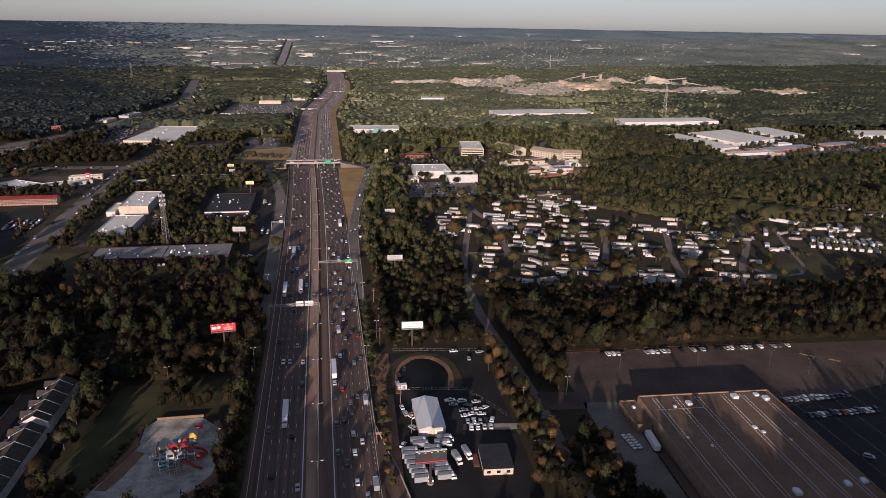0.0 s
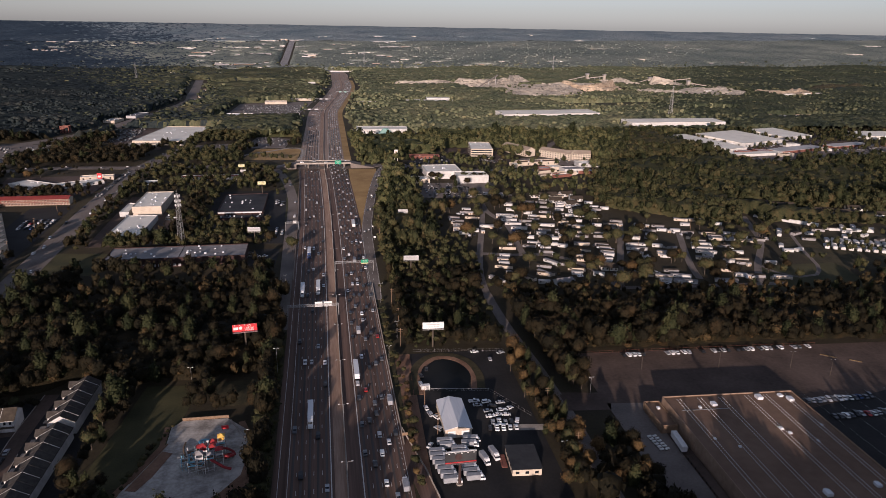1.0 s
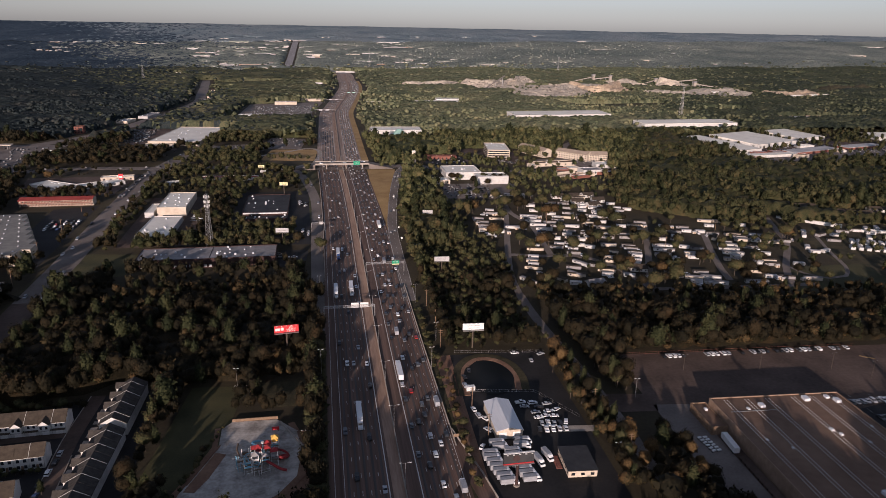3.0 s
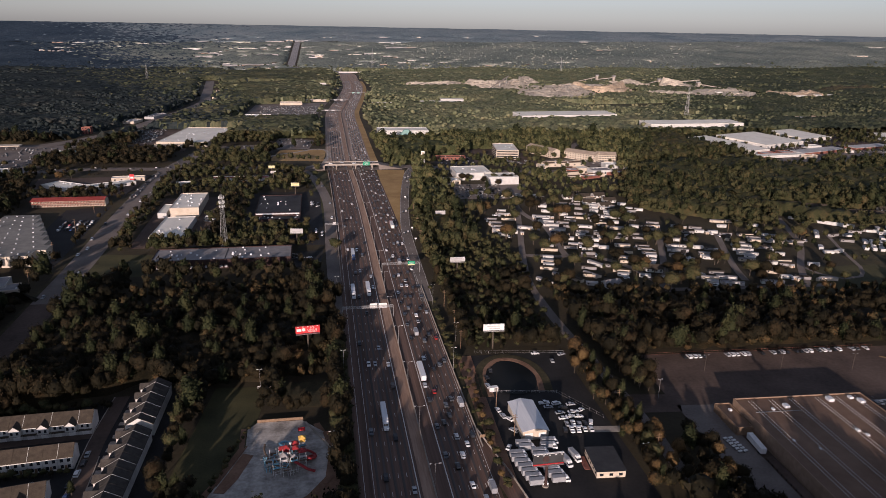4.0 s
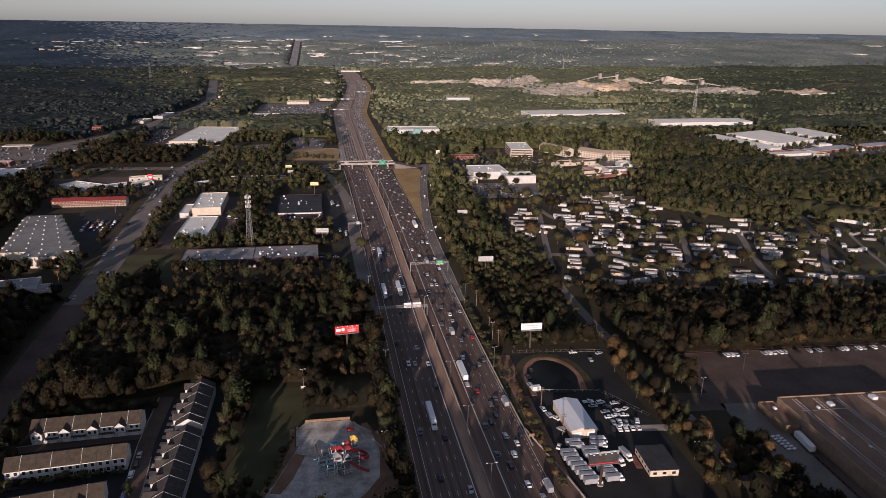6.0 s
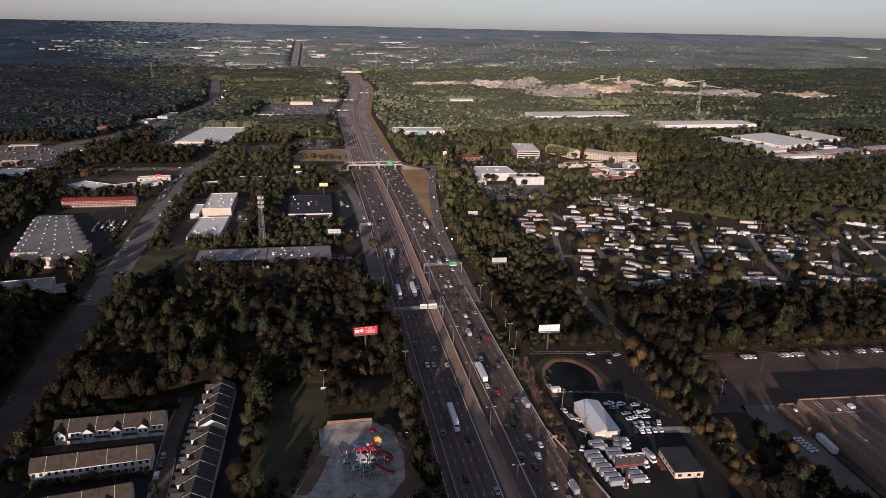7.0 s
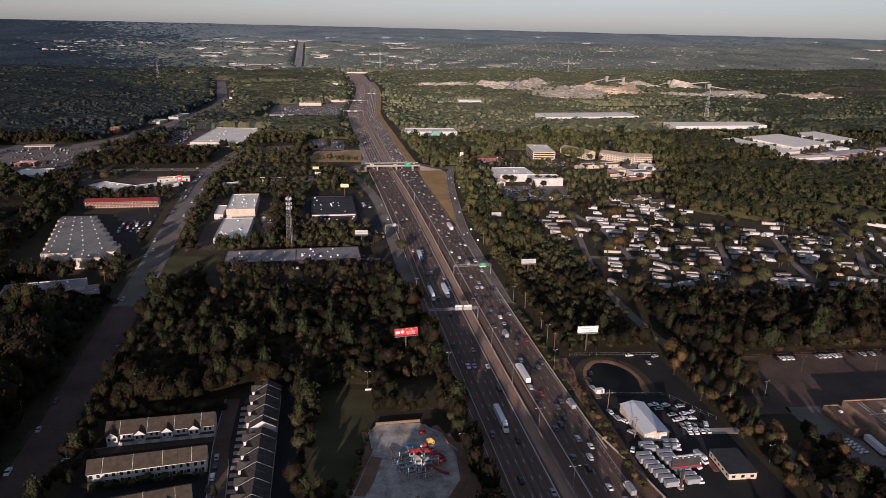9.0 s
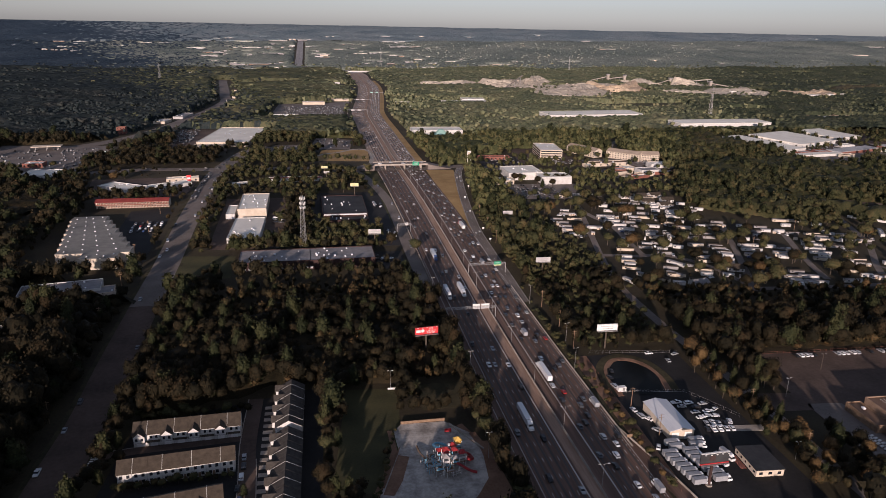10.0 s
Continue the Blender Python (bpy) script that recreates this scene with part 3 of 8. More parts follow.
quad("lot_depot", [(-118, 570), (-48, 566), (-52, 740), (-124, 740)], "asphalt_new", "dark asphalt lot round the black-roofed building", "parking lot", 0.08)
quad("lot_flat", [(-206, 572), (-146, 572), (-146, 725), (-206, 725)], "lot", "grey parking lot", "parking lot", 0.07)
quad("lot_mill", [(-285, 560), (-250, 530), (-252, 700), (-290, 690)], "asphalt_new", "dark asphalt lot", "parking lot", 0.07)
quad("lot_long_west", [(-225, 500), (-182, 510), (-182, 555), (-228, 560)], "grass", "rough open ground", "field", 0.06)
quad("lot_motel", [(-345, 740), (-250, 740), (-244, 830), (-360, 822)], "lot", "grey parking lot behind the motel", "parking lot", 0.07)
quad("lot_auto", [(86, 698), (152, 692), (186, 755), (100, 760)], "street", "crowded auto yard", "parking lot", 0.07)
quad("lot_shops", [(230, 840), (350, 850), (350, 905), (240, 890)], "street", "parking lot before the shops", "parking lot", 0.07)
quad("lot_mall", [(-310, 980), (-235, 1000), (-265, 1200), (-330, 1210)], "lot", "parking lot beside the superstore", "parking lot", 0.08)
quad("lot_dealer", [(-196, 1372), (-62, 1348), (-30, 1640), (-188, 1590)], "street", "distant car dealer's lot", "parking lot", 0.1)
quad("lot_gas", [(-520, 860), (-390, 850), (-390, 1050), (-540, 1060)], "street", "pale concrete forecourt and lots", "parking lot", 0.08)
quad("lot_interchange", [(-116, 912), (-46, 904), (-42, 990), (-106, 993)], "hay", "dry grass inside the loop ramp", "verge", 0.07)
quad("lot_loop", [(-124, 1000), (-66, 998), (-58, 1082), (-112, 1108)], "street", "parking lot beside the ramp", "parking lot", 0.10)
quad("lot_ramp", [(-182, 968), (-136, 972), (-136, 1042), (-174, 1036)], "street", "small pale parking lot by the loop ramp", "parking lot", 0.1)
quad("lot_office", [(150, 870), (235, 860), (240, 975), (160, 980)], "lot", "office parking lot", "parking lot", 0.08)
quad("lot_north", [(96, 860), (150, 858), (155, 930), (100, 935)], "asphalt_new", "parking lot by the interchange", "parking lot", 0.08)
quad("lot_mills", [(530, 930), (830, 930), (860, 1110), (540, 1080)], "lot", "yards round the warehouses", "yard", 0.08, False)
quad("lot_strip", [(560, 800), (1000, 880), (1040, 1010), (620, 920)], "street", "lots of the distant shopping strip", "parking lot", 0.09, False)
quad("lot_rv", [(375, 455), (495, 452), (515, 530), (395, 535)], "scrub", "bare ground among the trailers", "yard", 0.05)
quad("meadow_south", [(300, 425), (395, 420), (400, 470), (330, 470)], "grass", "rough meadow", "field", 0.06)
quad("meadow_slope", [(560, 1480), (760, 1500), (800, 1620), (520, 1580)], "grass", "open grass slope", "field", 0.12)

CLEAR.append([(-215, 1310), (-40, 1310), (-40, 1400), (-205, 1400)])
CLEAR.append([(36, 1060), (140, 1060), (136, 1140), (40, 1140)])
CLEAR.append([(-300, 975), (-250, 975), (-235, 1030), (-295, 1040)])
CLEAR.append([(180, 840), (225, 840), (225, 900), (180, 900)])
quad("apron_store", [(121, 196), (140.5, 196), (145, 288), (126, 290)], "street", "pale concrete apron beside the store", "paving", 0.10)
# darker asphalt here stands for the shade over the lane
quad("apron_lane", [(104, 286), (126, 284), (132, 300), (105, 304)], "lot", "worn lane joining the store lot", "street", 0.10)
quad("playground_earth", [(-101, 243), (-45, 243), (-45, 284), (-96, 290)], "dirt", "bare earth round the play slab", "ground", 0.05)

CLEAR.append([(-214, 110), (-120, 110), (-120, 216), (-214, 216)])

CLEAR.append([(22, 130), (95, 130), (92, 226), (24, 226)])

# playground slab, stepped at its edges
def flat_patch(name, outline, mat, label, category, lift):
    """A paved patch of any outline with a real edge."""
    n = len(outline)
    top = [(x, y, ground_z(x, y) + lift) for x, y in outline]
    me = bpy.data.meshes.new(name)
    me.from_pydata(top + [(x, y, z - lift - 0.2) for x, y, z in top], [], [tuple(range(n))] + [(i, n + i, n + (i + 1) % n, (i + 1) % n) for i in range(n)])
    me.materials.append(M[mat])
    return tagged(new(name, me), label, category, kind="structure")


flat_patch("playground_slab", [(-98, 252), (-101, 240), (-84, 235), (-67, 239), (-59, 246), (-51.5, 256), (-49.8, 273), (-50.2, 290), (-62, 303), (-83, 303.5), (-87, 298), (-86.5, 284), (-94, 263)], "sand", "pale concrete play slab with worn stains", "paving", 0.16)
flat_patch("playground_earth_bank", [(-93.0, 262.5), (-87.2, 279), (-82.5, 277), (-87.5, 261), (-92, 252), (-96.5, 253)], "dirt", "bare clay bank along the slab", "bank", 0.34)
strip("slab_path_east", curve([(-49, 292), (-45.5, 274), (-47.5, 257), (-56, 244), (-67, 235)]), 0.2, 3.4, "dirt", "worn tan path outside the slab", "path", 0.2, False)
edge = thing("retaining_wall", -72.5, 303.8, 0, "low brown timber retaining wall at the play slab", "wall")
for i in range(11):
    part("plank", Geo().box(-9.5 + i * 1.95, 0, 0, 1.9, 0.3, 1.5), "wood", edge)


# ---- buildings ----
def flat_building(name, x, y, sx, sy, height, yaw=0.0, wall="white_wall", roof="white_roof", label="", units=6, seed=1, windows=0, doors=0, band=0, storeys=1, group="", category="building", curb=0.6, slope=0.0):
    """Flat-roofed block: four walls with a parapet, roof deck, rooftop units, openings in the south wall."""
    rng = random.Random(seed)
    b = thing(name, x, y, yaw, label, category, group)
    t = 0.35
    for cx, cy, wx, wy in ((0, -sy / 2 + t / 2, sx, t), (0, sy / 2 - t / 2, sx, t), (-sx / 2 + t / 2, 0, t, sy - 2 * t), (sx / 2 - t / 2, 0, t, sy - 2 * t)):
        part("wall", Geo().box(cx, cy, -1.5, wx, wy, height + 1.5), wall, b)
    if slope:
        a, c, z, top = sx / 2 + 0.4, sy / 2 + 0.4, height - 0.05, height + slope * sy
        part("roof", Geo().add([(-a, -c, z), (a, -c, z), (a, c, z), (-a, c, z), (-a, -c, z + 0.5), (a, -c, z + 0.5), (a, c, top), (-a, c, top)], [(3, 2, 1, 0), (4, 5, 6, 7), (0, 1, 5, 4), (1, 2, 6, 5), (2, 3, 7, 6), (3, 0, 4, 7)]), roof, b, "pale roof sloping to the front")
        units = 0
    else:
        part("roof", Geo().box(0, 0, height - curb - 0.3, sx - 2 * t, sy - 2 * t, 0.3), roof, b)
    for i in range(units):
        ux, uy = rng.uniform(-0.44, 0.44) * sx, rng.uniform(-0.44, 0.44) * sy
        k = rng.uniform(0.45, 0.95)
        g = Geo().box(ux, uy, height - curb, 1.6 * k, 2.0 * k, 1.0 * k)
        g.rod((ux, uy, height - curb + 1.0 * k), (ux, uy, height - curb + 1.15 * k), 0.6 * k, n=8)
        part("rooftop_unit", g, "metal", b, "white rooftop air unit")
    for s in range(storeys):
        z = 1.0 + s * (height - 0.8) / storeys
        h = (height - 0.8) / storeys * 0.5
        if band:
            part("window", Geo().box(0, -sy / 2 - 0.03, z, sx * 0.94, 0.12, h), "glass", b, "dark window band")
            part("window", Geo().box(-sx / 2 - 0.03, 0, z, 0.12, sy * 0.94, h), "glass", b, "dark window band")
        for i in range(windows):
            part("window", Geo().box(-sx / 2 + (i + 0.5) * sx / windows, -sy / 2 - 0.02, z, min(1.6, sx / windows * 0.6), 0.1, h), "glass", b)
    for i in range(doors):
        part("door", Geo().box(-sx / 2 + (i + 0.5) * sx / doors, -sy / 2 - 0.04, 0, min(3.0, sx / doors * 0.6), 0.12, min(3.2, height * 0.6)), "metal", b, "pale roller door")
    return b


# big store with rows of skylights
store = flat_building("store_building", 182.2, 229.0, 69, 98, 8.0, -2.9, "brown_wall", "tan_roof", "huge flat tan-roofed store with rows of skylights", 0, 2)
g = Geo()
for px in (-27, -16, -5, 9, 19, 29):
    for pair in (-0.9, 0.9):
        for j in range(66):
            g.box(px + pair, 46.5 - j * 1.4, 7.42, 0.27, 0.6, 0.15)
tagged(part("skylight_field", g, "sign_white", store, "paired rows of small white skylights"), kind="stuff")
for ux, uy, k in ((-12, 40, 2.2), (14, 44, 2.6), (26, 45, 1.8), (29, 41, 2.4), (9, 17, 1.4), (11, 13, 1.2), (0, -29, 2.4), (-4, -37, 1.8), (32, -25, 2.0), (24, -26, 2.0), (-20, 38, 1.2), (-26, 12, 1.0), (-18, 5, 0.9), (20, 6, 0.9), (30, 18, 0.9)):
    k *= 0.72
    g = Geo().box(ux, uy, 7.4, 1.5 * k, 1.9 * k, 0.75 * k)
    g.box(ux + 0.2 * k, uy + 1.2 * k, 7.4, 0.8 * k, 0.6 * k, 0.45 * k)
    part("rooftop_unit", g, "metal", store, "white rooftop air unit")
part("pipe", Geo().box(-18, 36, 7.45, 24, 0.25, 0.2), "steel", store)
flat_building("store_wing", 145.4, 271, 8, 22, 4.5, -2.9, "wood", "tan_roof", "low brick side wing of the store", 1, 5)
dock = thing("loading_dock", 143.5, 210, -2.9, "long concrete loading dock along the store", "loading dock")
part("platform", Geo().box(0, 0, -0.5, 4.0, 62, 1.7), "lot", dock)
for i in range(18):
    part("bumper", Geo().box(-2.1, -29 + i * 3.4, 0.2, 0.25, 0.5, 0.9), "tyre", dock)

# long brick warehouse
longhouse = flat_building("brick_warehouse", -126, 535, 103, 30, 7.0, 0.5, "dark_brick", "grey_roof", "long dark brick warehouse with grey gravel roof", 26, 7, 0, 0)
for i in range(14):
    part("dock_door", Geo().box(-50 + i * 3.6 + (i > 5) * 6, -15.05, 0.3, 2.0, 0.15, 1.9), "pale_roof", longhouse, "white dock door")
part("roof_seam", Geo().box(2, 0, 6.42, 0.5, 29, 0.2), "black_roof", longhouse)
flat_building("white_warehouse", -176.5, 688, 26, 61, 8.0, 0, "cream_wall", "white_roof", "white-roofed warehouse with cream walls", 14, 8)
flat_building("white_warehouse", -177.5, 611, 26, 64, 6.0, -1.5, "white_wall", "white_roof", "lower warehouse with white roof", 12, 9)
flat_building("white_annex", -196, 672, 8, 34, 4.5, 0, "white_wall", "white_roof", "narrow annex with white roof", 0, 10)
depot = flat_building("black_roofed_depot", -91, 682, 42, 72, 4.2, 0, "dark_brick", "black_roof", "low building with black tar roof and white front", 12, 11)
part("canopy", Geo().box(0, -37.0, 2.9, 40, 1.8, 0.9), "sign_white", depot, "long white canopy fascia")

# stepped warehouse: bays of falling length
mill = thing("stepped_warehouse", -290, 600, 0, "grey-roofed warehouse with a stepped side", "warehouse")
for i in range(9):
    left, right = (-40 + i * 2.6, -11 + i * 6.0) if i < 8 else (-2, 24)
    w, off, cy = right - left, (left + right) / 2, 52 - i * 13.6
    part("bay_wall", Geo().box(off, cy, -1.5, w, 13.6, 8.6), "cream_wall", mill)
    part("bay_roof", Geo().box(off, cy, 7.1, w, 13.6, 0.25), "mill_roof", mill)
    for j in range(4):
        part("rooftop_unit", Geo().box(off - w / 2 + 5 + j * w / 4.4, cy + (j % 2) * 4 - 2, 7.3, 0.9, 1.1, 0.6), "metal", mill)
flat_building("grey_office", -290, 492, 50, 20, 6.0, 10, "white_wall", "grey_roof", "low grey-roofed office with pale walls", 8, 13, 8)
flat_building("grey_annex", -262, 487, 14, 14, 5.0, 10, "cream_wall", "grey_roof", "small annex with grey roof", 2, 14)
flat_building("roadside_unit", -300, 430, 40, 16, 5.0, 8, "white_wall", "grey_roof", "low grey building by the street", 4, 15, 5)

# motel with two gallery storeys
motel = thing("motel", -291, 706, 0.8, "long two-storey motel with a red roof", "motel")
part("wall", Geo().box(0, 2, -1, 66, 11, 7.2), "cream_wall", motel)
part("gallery_floor", Geo().box(0, -4.6, 2.9, 66, 2.4, 0.25), "concrete", motel)
part("roof", Geo().gable(0, 1, 6.2, 66, 14, 2.0), "red_roof", motel, "red pitched roof")
for side in (-1, 1):
    part("gable_wall", Geo().gable_end(0, 1, 6.2, 66, 11, 1.6, side), "cream_wall", motel)
for i in range(23):
    part("gallery_post", Geo().box(-32.4 + i * 2.945, -5.6, -0.5, 0.2, 0.2, 6.9), "brown_wall", motel)
for z in (0.1, 3.1):
    for i in range(22):
        part("door", Geo().box(-31 + i * 2.945, -3.55, z, 1.0, 0.12, 2.1), "brick", motel)
        part("window", Geo().box(-29.7 + i * 2.945, -3.55, z + 0.9, 1.2, 0.1, 1.2), "glass", motel)
part("railing", Geo().box(0, -5.75, 3.2, 66, 0.08, 0.85), "brick", motel, "dull red gallery railing")
flat_building("white_shed", -318, 778, 46, 22, 3.6, -32, "white_wall", "white_roof", "roadside shop with white roof", 4, 17)
flat_building("white_shed", -272, 782, 44, 16, 3.6, 32, "white_wall", "white_roof", "white-roofed strip of shops", 5, 18, 6)
flat_building("shop", -262, 808, 34, 10, 4.5, 8, "cream_wall", "white_roof", "low cream roadside shop", 3, 19, 5)
flat_building("square_shop", -417, 842, 36, 36, 5.5, 0, "white_wall", "white_roof", "square building with white roof", 6, 20, 6)
flat_building("brick_restaurant", -446, 905, 22, 16, 5.0, 0, "brick", "white_roof", "small brick restaurant with white trim", 3, 21, 5)
canopy = thing("petrol_canopy", -470, 1020, 6, "wide flat forecourt canopy on columns", "canopy")
part("roof", Geo().box(0, 0, 5.2, 36, 14, 1.0), "cream_wall", canopy)
for x in (-13, 0, 13):
    for y in (-3.5, 3.5):
        part("column", Geo().rod((x, y, -0.3), (x, y, 5.2), 0.3), "steel", canopy)
flat_building("long_white_building", -378, 972, 26, 14, 5.0, 0, "white_wall", "teal_roof", "small pale green-roofed building", 2, 22, 6)

# superstore beyond the west street
flat_building("superstore", -236, 1108, 72, 150, 6.5, -7, "cream_wall", "white_roof", "very large white-roofed superstore", 18, 23, 6)
flat_building("entrance_hall", -262, 1022, 40, 16, 5.0, 6, "cream_wall", "cream_wall", "cream entrance block of the superstore", 0, 24, 5)
flat_building("brick_house_block", -410, 1166, 13, 12, 11.0, 0, "brick", "shingle", "tall small brick building", 0, 25, 3, storeys=3)

# lanes, kerbs and driveways of the townhouses
TOWN_N = curve([(-152, 338), (-153, 298), (-151, 262), (-151, 216)])
TOWN_W = curve([(-216, 298.5), (-200, 300.5), (-180, 302), (-157, 303.5)])
strip("lane_townhouses", TOWN_N, -3.5, 3.5, "lot", "grey asphalt lane along the townhouses", "street", 0.12, False)
strip("lane_townhouses_west", TOWN_W, -3.0, 2.2, "lot", "grey asphalt lane along the townhouses", "street", 0.13, False)
for side in (-3.75, 3.75):
    strip("kerb_townhouses", TOWN_N[TOWN_N[:, 1] < 298] if side < 0 else TOWN_N, side - 0.2, side + 0.2, "concrete", "pale concrete kerb", "kerb", 0.22, False)
strip("kerb_townhouses_west", TOWN_W, -3.4, -3.0, "concrete", "pale concrete kerb", "kerb", 0.22, False)
for i in range(21):
    y = 219 + i * 5.4
    quad("driveway", [(-147.2, y), (-141.8, y - 0.1), (-141.8, y + 2.6), (-147.2, y + 2.7)], "concrete", "short concrete driveway before a garage", "driveway", 0.16)
# townhouse rows
def townhouse_row(x, y, yaw, length, depth, units, front, label, roof="shingle", eave=6.2):
    """Row with a pitched roof along x; front gables, garages and windows, or a plain back."""
    b = thing("townhouse_row", x, y, yaw, label, "townhouses", "townhouse rows")
    part("wall", Geo().box(0, 0, -1.0, length, depth, eave + 1.0), "white_wall", b)
    for side in (-1, 1):
        part("gable_wall", Geo().gable_end(0, 0, eave, length, depth, 3.4, side), "white_wall", b)
    part("roof", Geo().gable(0, 0, eave, length, depth, 3.4), roof, b, "grey shingle roof")
    w = length / units
    for i in range(units):
        cx = -length / 2 + (i + 0.5) * w
        if i:
            part("party_wall", Geo().add([(cx - w / 2 + dx, yy, zz) for dx in (-0.07, 0.07) for yy, zz in ((-depth / 2 - 0.3, eave - 0.2), (0, eave + 3.4), (depth / 2 + 0.3, eave - 0.2), (depth / 2 + 0.3, eave + 0.2), (0, eave + 3.75), (-depth / 2 - 0.3, eave + 0.2))],
                                         [(0, 1, 4, 5), (1, 2, 3, 4), (6, 11, 10, 7), (7, 10, 9, 8), (5, 4, 10, 11), (4, 3, 9, 10), (0, 5, 11, 6), (3, 2, 8, 9)]), "white_wall" if i % 2 else roof, b)
        if front:
            if i % 2 == 0:
                part("gable", Geo().box(0, -0.9, 3.0, w * 0.8, 1.8, eave - 3.0).turned(pose(cx, -depth / 2, 0)), "white_wall", b, "white front gable")
                g = Geo().gable(0, 0, 0, 5.6, w * 0.8, 2.0, 0.3, 0.2).turned(pose(cx, -depth / 2 + 0.8, eave, 0, 0, 90))
                part("gable_roof", g, roof, b)
                part("gable_front", Geo().add([(-w * 0.4, -1.8, 0), (w * 0.4, -1.8, 0), (0, -1.8, 2.0), (-w * 0.4, -1.6, 0), (w * 0.4, -1.6, 0), (0, -1.6, 2.0)], [(0, 1, 2), (5, 4, 3), (0, 2, 5, 3), (1, 4, 5, 2)]).turned(pose(cx, -depth / 2, eave)), "white_wall", b)
            part("garage_door", Geo().box(cx, -depth / 2 - 0.06, 0.0, w * 0.5, 0.15, 2.4), "sign_white", b, "white garage door")
            part("garage_roof", Geo().box(cx, -depth / 2 - 0.8, 2.75, w * 0.96, 1.6, 0.2), roof, b)
            for dx in (-0.2, 0.2):
                part("window", Geo().box(cx + dx * w, -depth / 2 - (1.84 if i % 2 == 0 else 0.04), 3.9, 1.0, 0.1, 1.4), "glass", b)
        else:
            for dx, z in ((-0.25, 0.9), (0.22, 0.9), (-0.25, 3.8), (0.22, 3.8)):
                part("window", Geo().box(cx + dx * w, -depth / 2 - 0.04, z, 1.2, 0.1, 1.5), "glass", b)
            part("back_door", Geo().box(cx, -depth / 2 - 0.05, 0.1, 1.0, 0.1, 2.1), "wood", b)
        part("downpipe", Geo().box(cx + w * 0.48, -depth / 2 - 0.1, 0, 0.12, 0.12, eave), "steel", b)
    return b


townhouse_row(-180, 310, 2.2, 46, 11, 8, True, "row of white townhouses with front gables and garages")
townhouse_row(-180, 282, 4.5, 46, 10, 8, False, "row of white townhouses seen from their back windows")
townhouse_row(-182, 254, 9.0, 46, 11, 8, True, "row of white townhouses with front gables and porches")
townhouse_row(-134.5, 319, -91, 38, 12, 8, True, "townhouse row with dark shingle roof and party walls", "dark_shingle")
townhouse_row(-135.5, 254, -91, 84, 12, 16, True, "long stepped townhouse row with dark shingle roof", "dark_shingle", 5.4)

mon = thing("monument_sign", -215.5, 305.4, -30, "low curved white entrance sign on a planted bed", "sign")
for i in range(5):
    part("panel", Geo().box(-2.0 + i, 0.5 * (i - 2) ** 2 * 0.25, 0.2, 1.02, 0.3, 1.3 + 0.25 * (2 - abs(i - 2)), (i - 2) * 12), "sign_white", mon)
part("bed", Geo().box(0, -0.6, -0.1, 6.5, 2.6, 0.3), "dirt", mon)
strip("walk_entrance", curve([(-217.5, 320), (-218.5, 310), (-217.8, 303.5), (-213, 302.2)], 3.0), -0.8, 0.8, "concrete", "pale pavement round the corner", "pavement", 0.2, False)
for i in range(6):
    quad("crossing_bar", [(-219.5 + i * 0.1, 292.4 + i * 1.5), (-216.5 + i * 0.1, 292.4 + i * 1.5), (-216.5 + i * 0.1, 293.2 + i * 1.5), (-219.5 + i * 0.1, 293.2 + i * 1.5)], "paint", "white bar of a zebra crossing", "road marking", 0.18, False)

# white-roofed hall and low office in the yard
hall = thing("yard_hall", 45.2, 284.5, -0.5, "white sheet-metal hall with a low gable roof", "hall")
part("wall", Geo().box(0, 0, -0.3, 12.4, 27, 4.8), "cream_wall", hall)
part("roof", Geo().gable(0, 0, 0, 27, 12.4, 1.5, 0.3, 0.15).turned(pose(0, 0, 4.5, 0, 0, 90)), "metal", hall, "smooth white metal roof")
for side in (-1, 1):
    part("gable_wall", Geo().gable_end(0, 0, 0, 27, 12.4, 1.5, side).turned(pose(0, 0, 4.5, 0, 0, 90)), "cream_wall", hall)
for x in (-3.2, 3.2):
    part("roller_door", Geo().box(x, -13.55, 0, 3.6, 0.15, 3.6), "sign_white", hall, "white roller door")
office = flat_building("yard_office", 69.3, 247.5, 12.6, 17.5, 3.3, -4.5, "cream_wall", "black_roof", "low office with black roof and cream walls", 0, 31, 3, curb=0.15)
part("roof_edge", Geo().box(0, 0, 3.3, 13.4, 18.3, 0.22), "black_roof", office, "overhanging black flat roof")
for i in range(5):
    part("window", Geo().box(-6.33, -7 + i * 3.5, 1.2, 0.1, 1.1, 0.9), "glass", office)

# middle distance
flat_building("white_store", 127, 799, 42, 42, 8.5, 0, "white_wall", "white_roof", "white-roofed store with tall white front", 6, 33)
flat_building("white_store_wing", 156.5, 766, 36, 24, 8.7, 0, "white_wall", "white_roof", "taller white wing of the store", 2, 34)
flat_building("low_store", 96, 768, 22, 18, 4.5, 0, "cream_wall", "white_roof", "small cream shop with pale roof", 2, 35, 4)
flat_building("office_block", 203, 925, 30, 60, 13.0, -8, "cream_wall", "white_roof", "four-storey office with dark window bands", 5, 36, 0, 0, 1, 4)
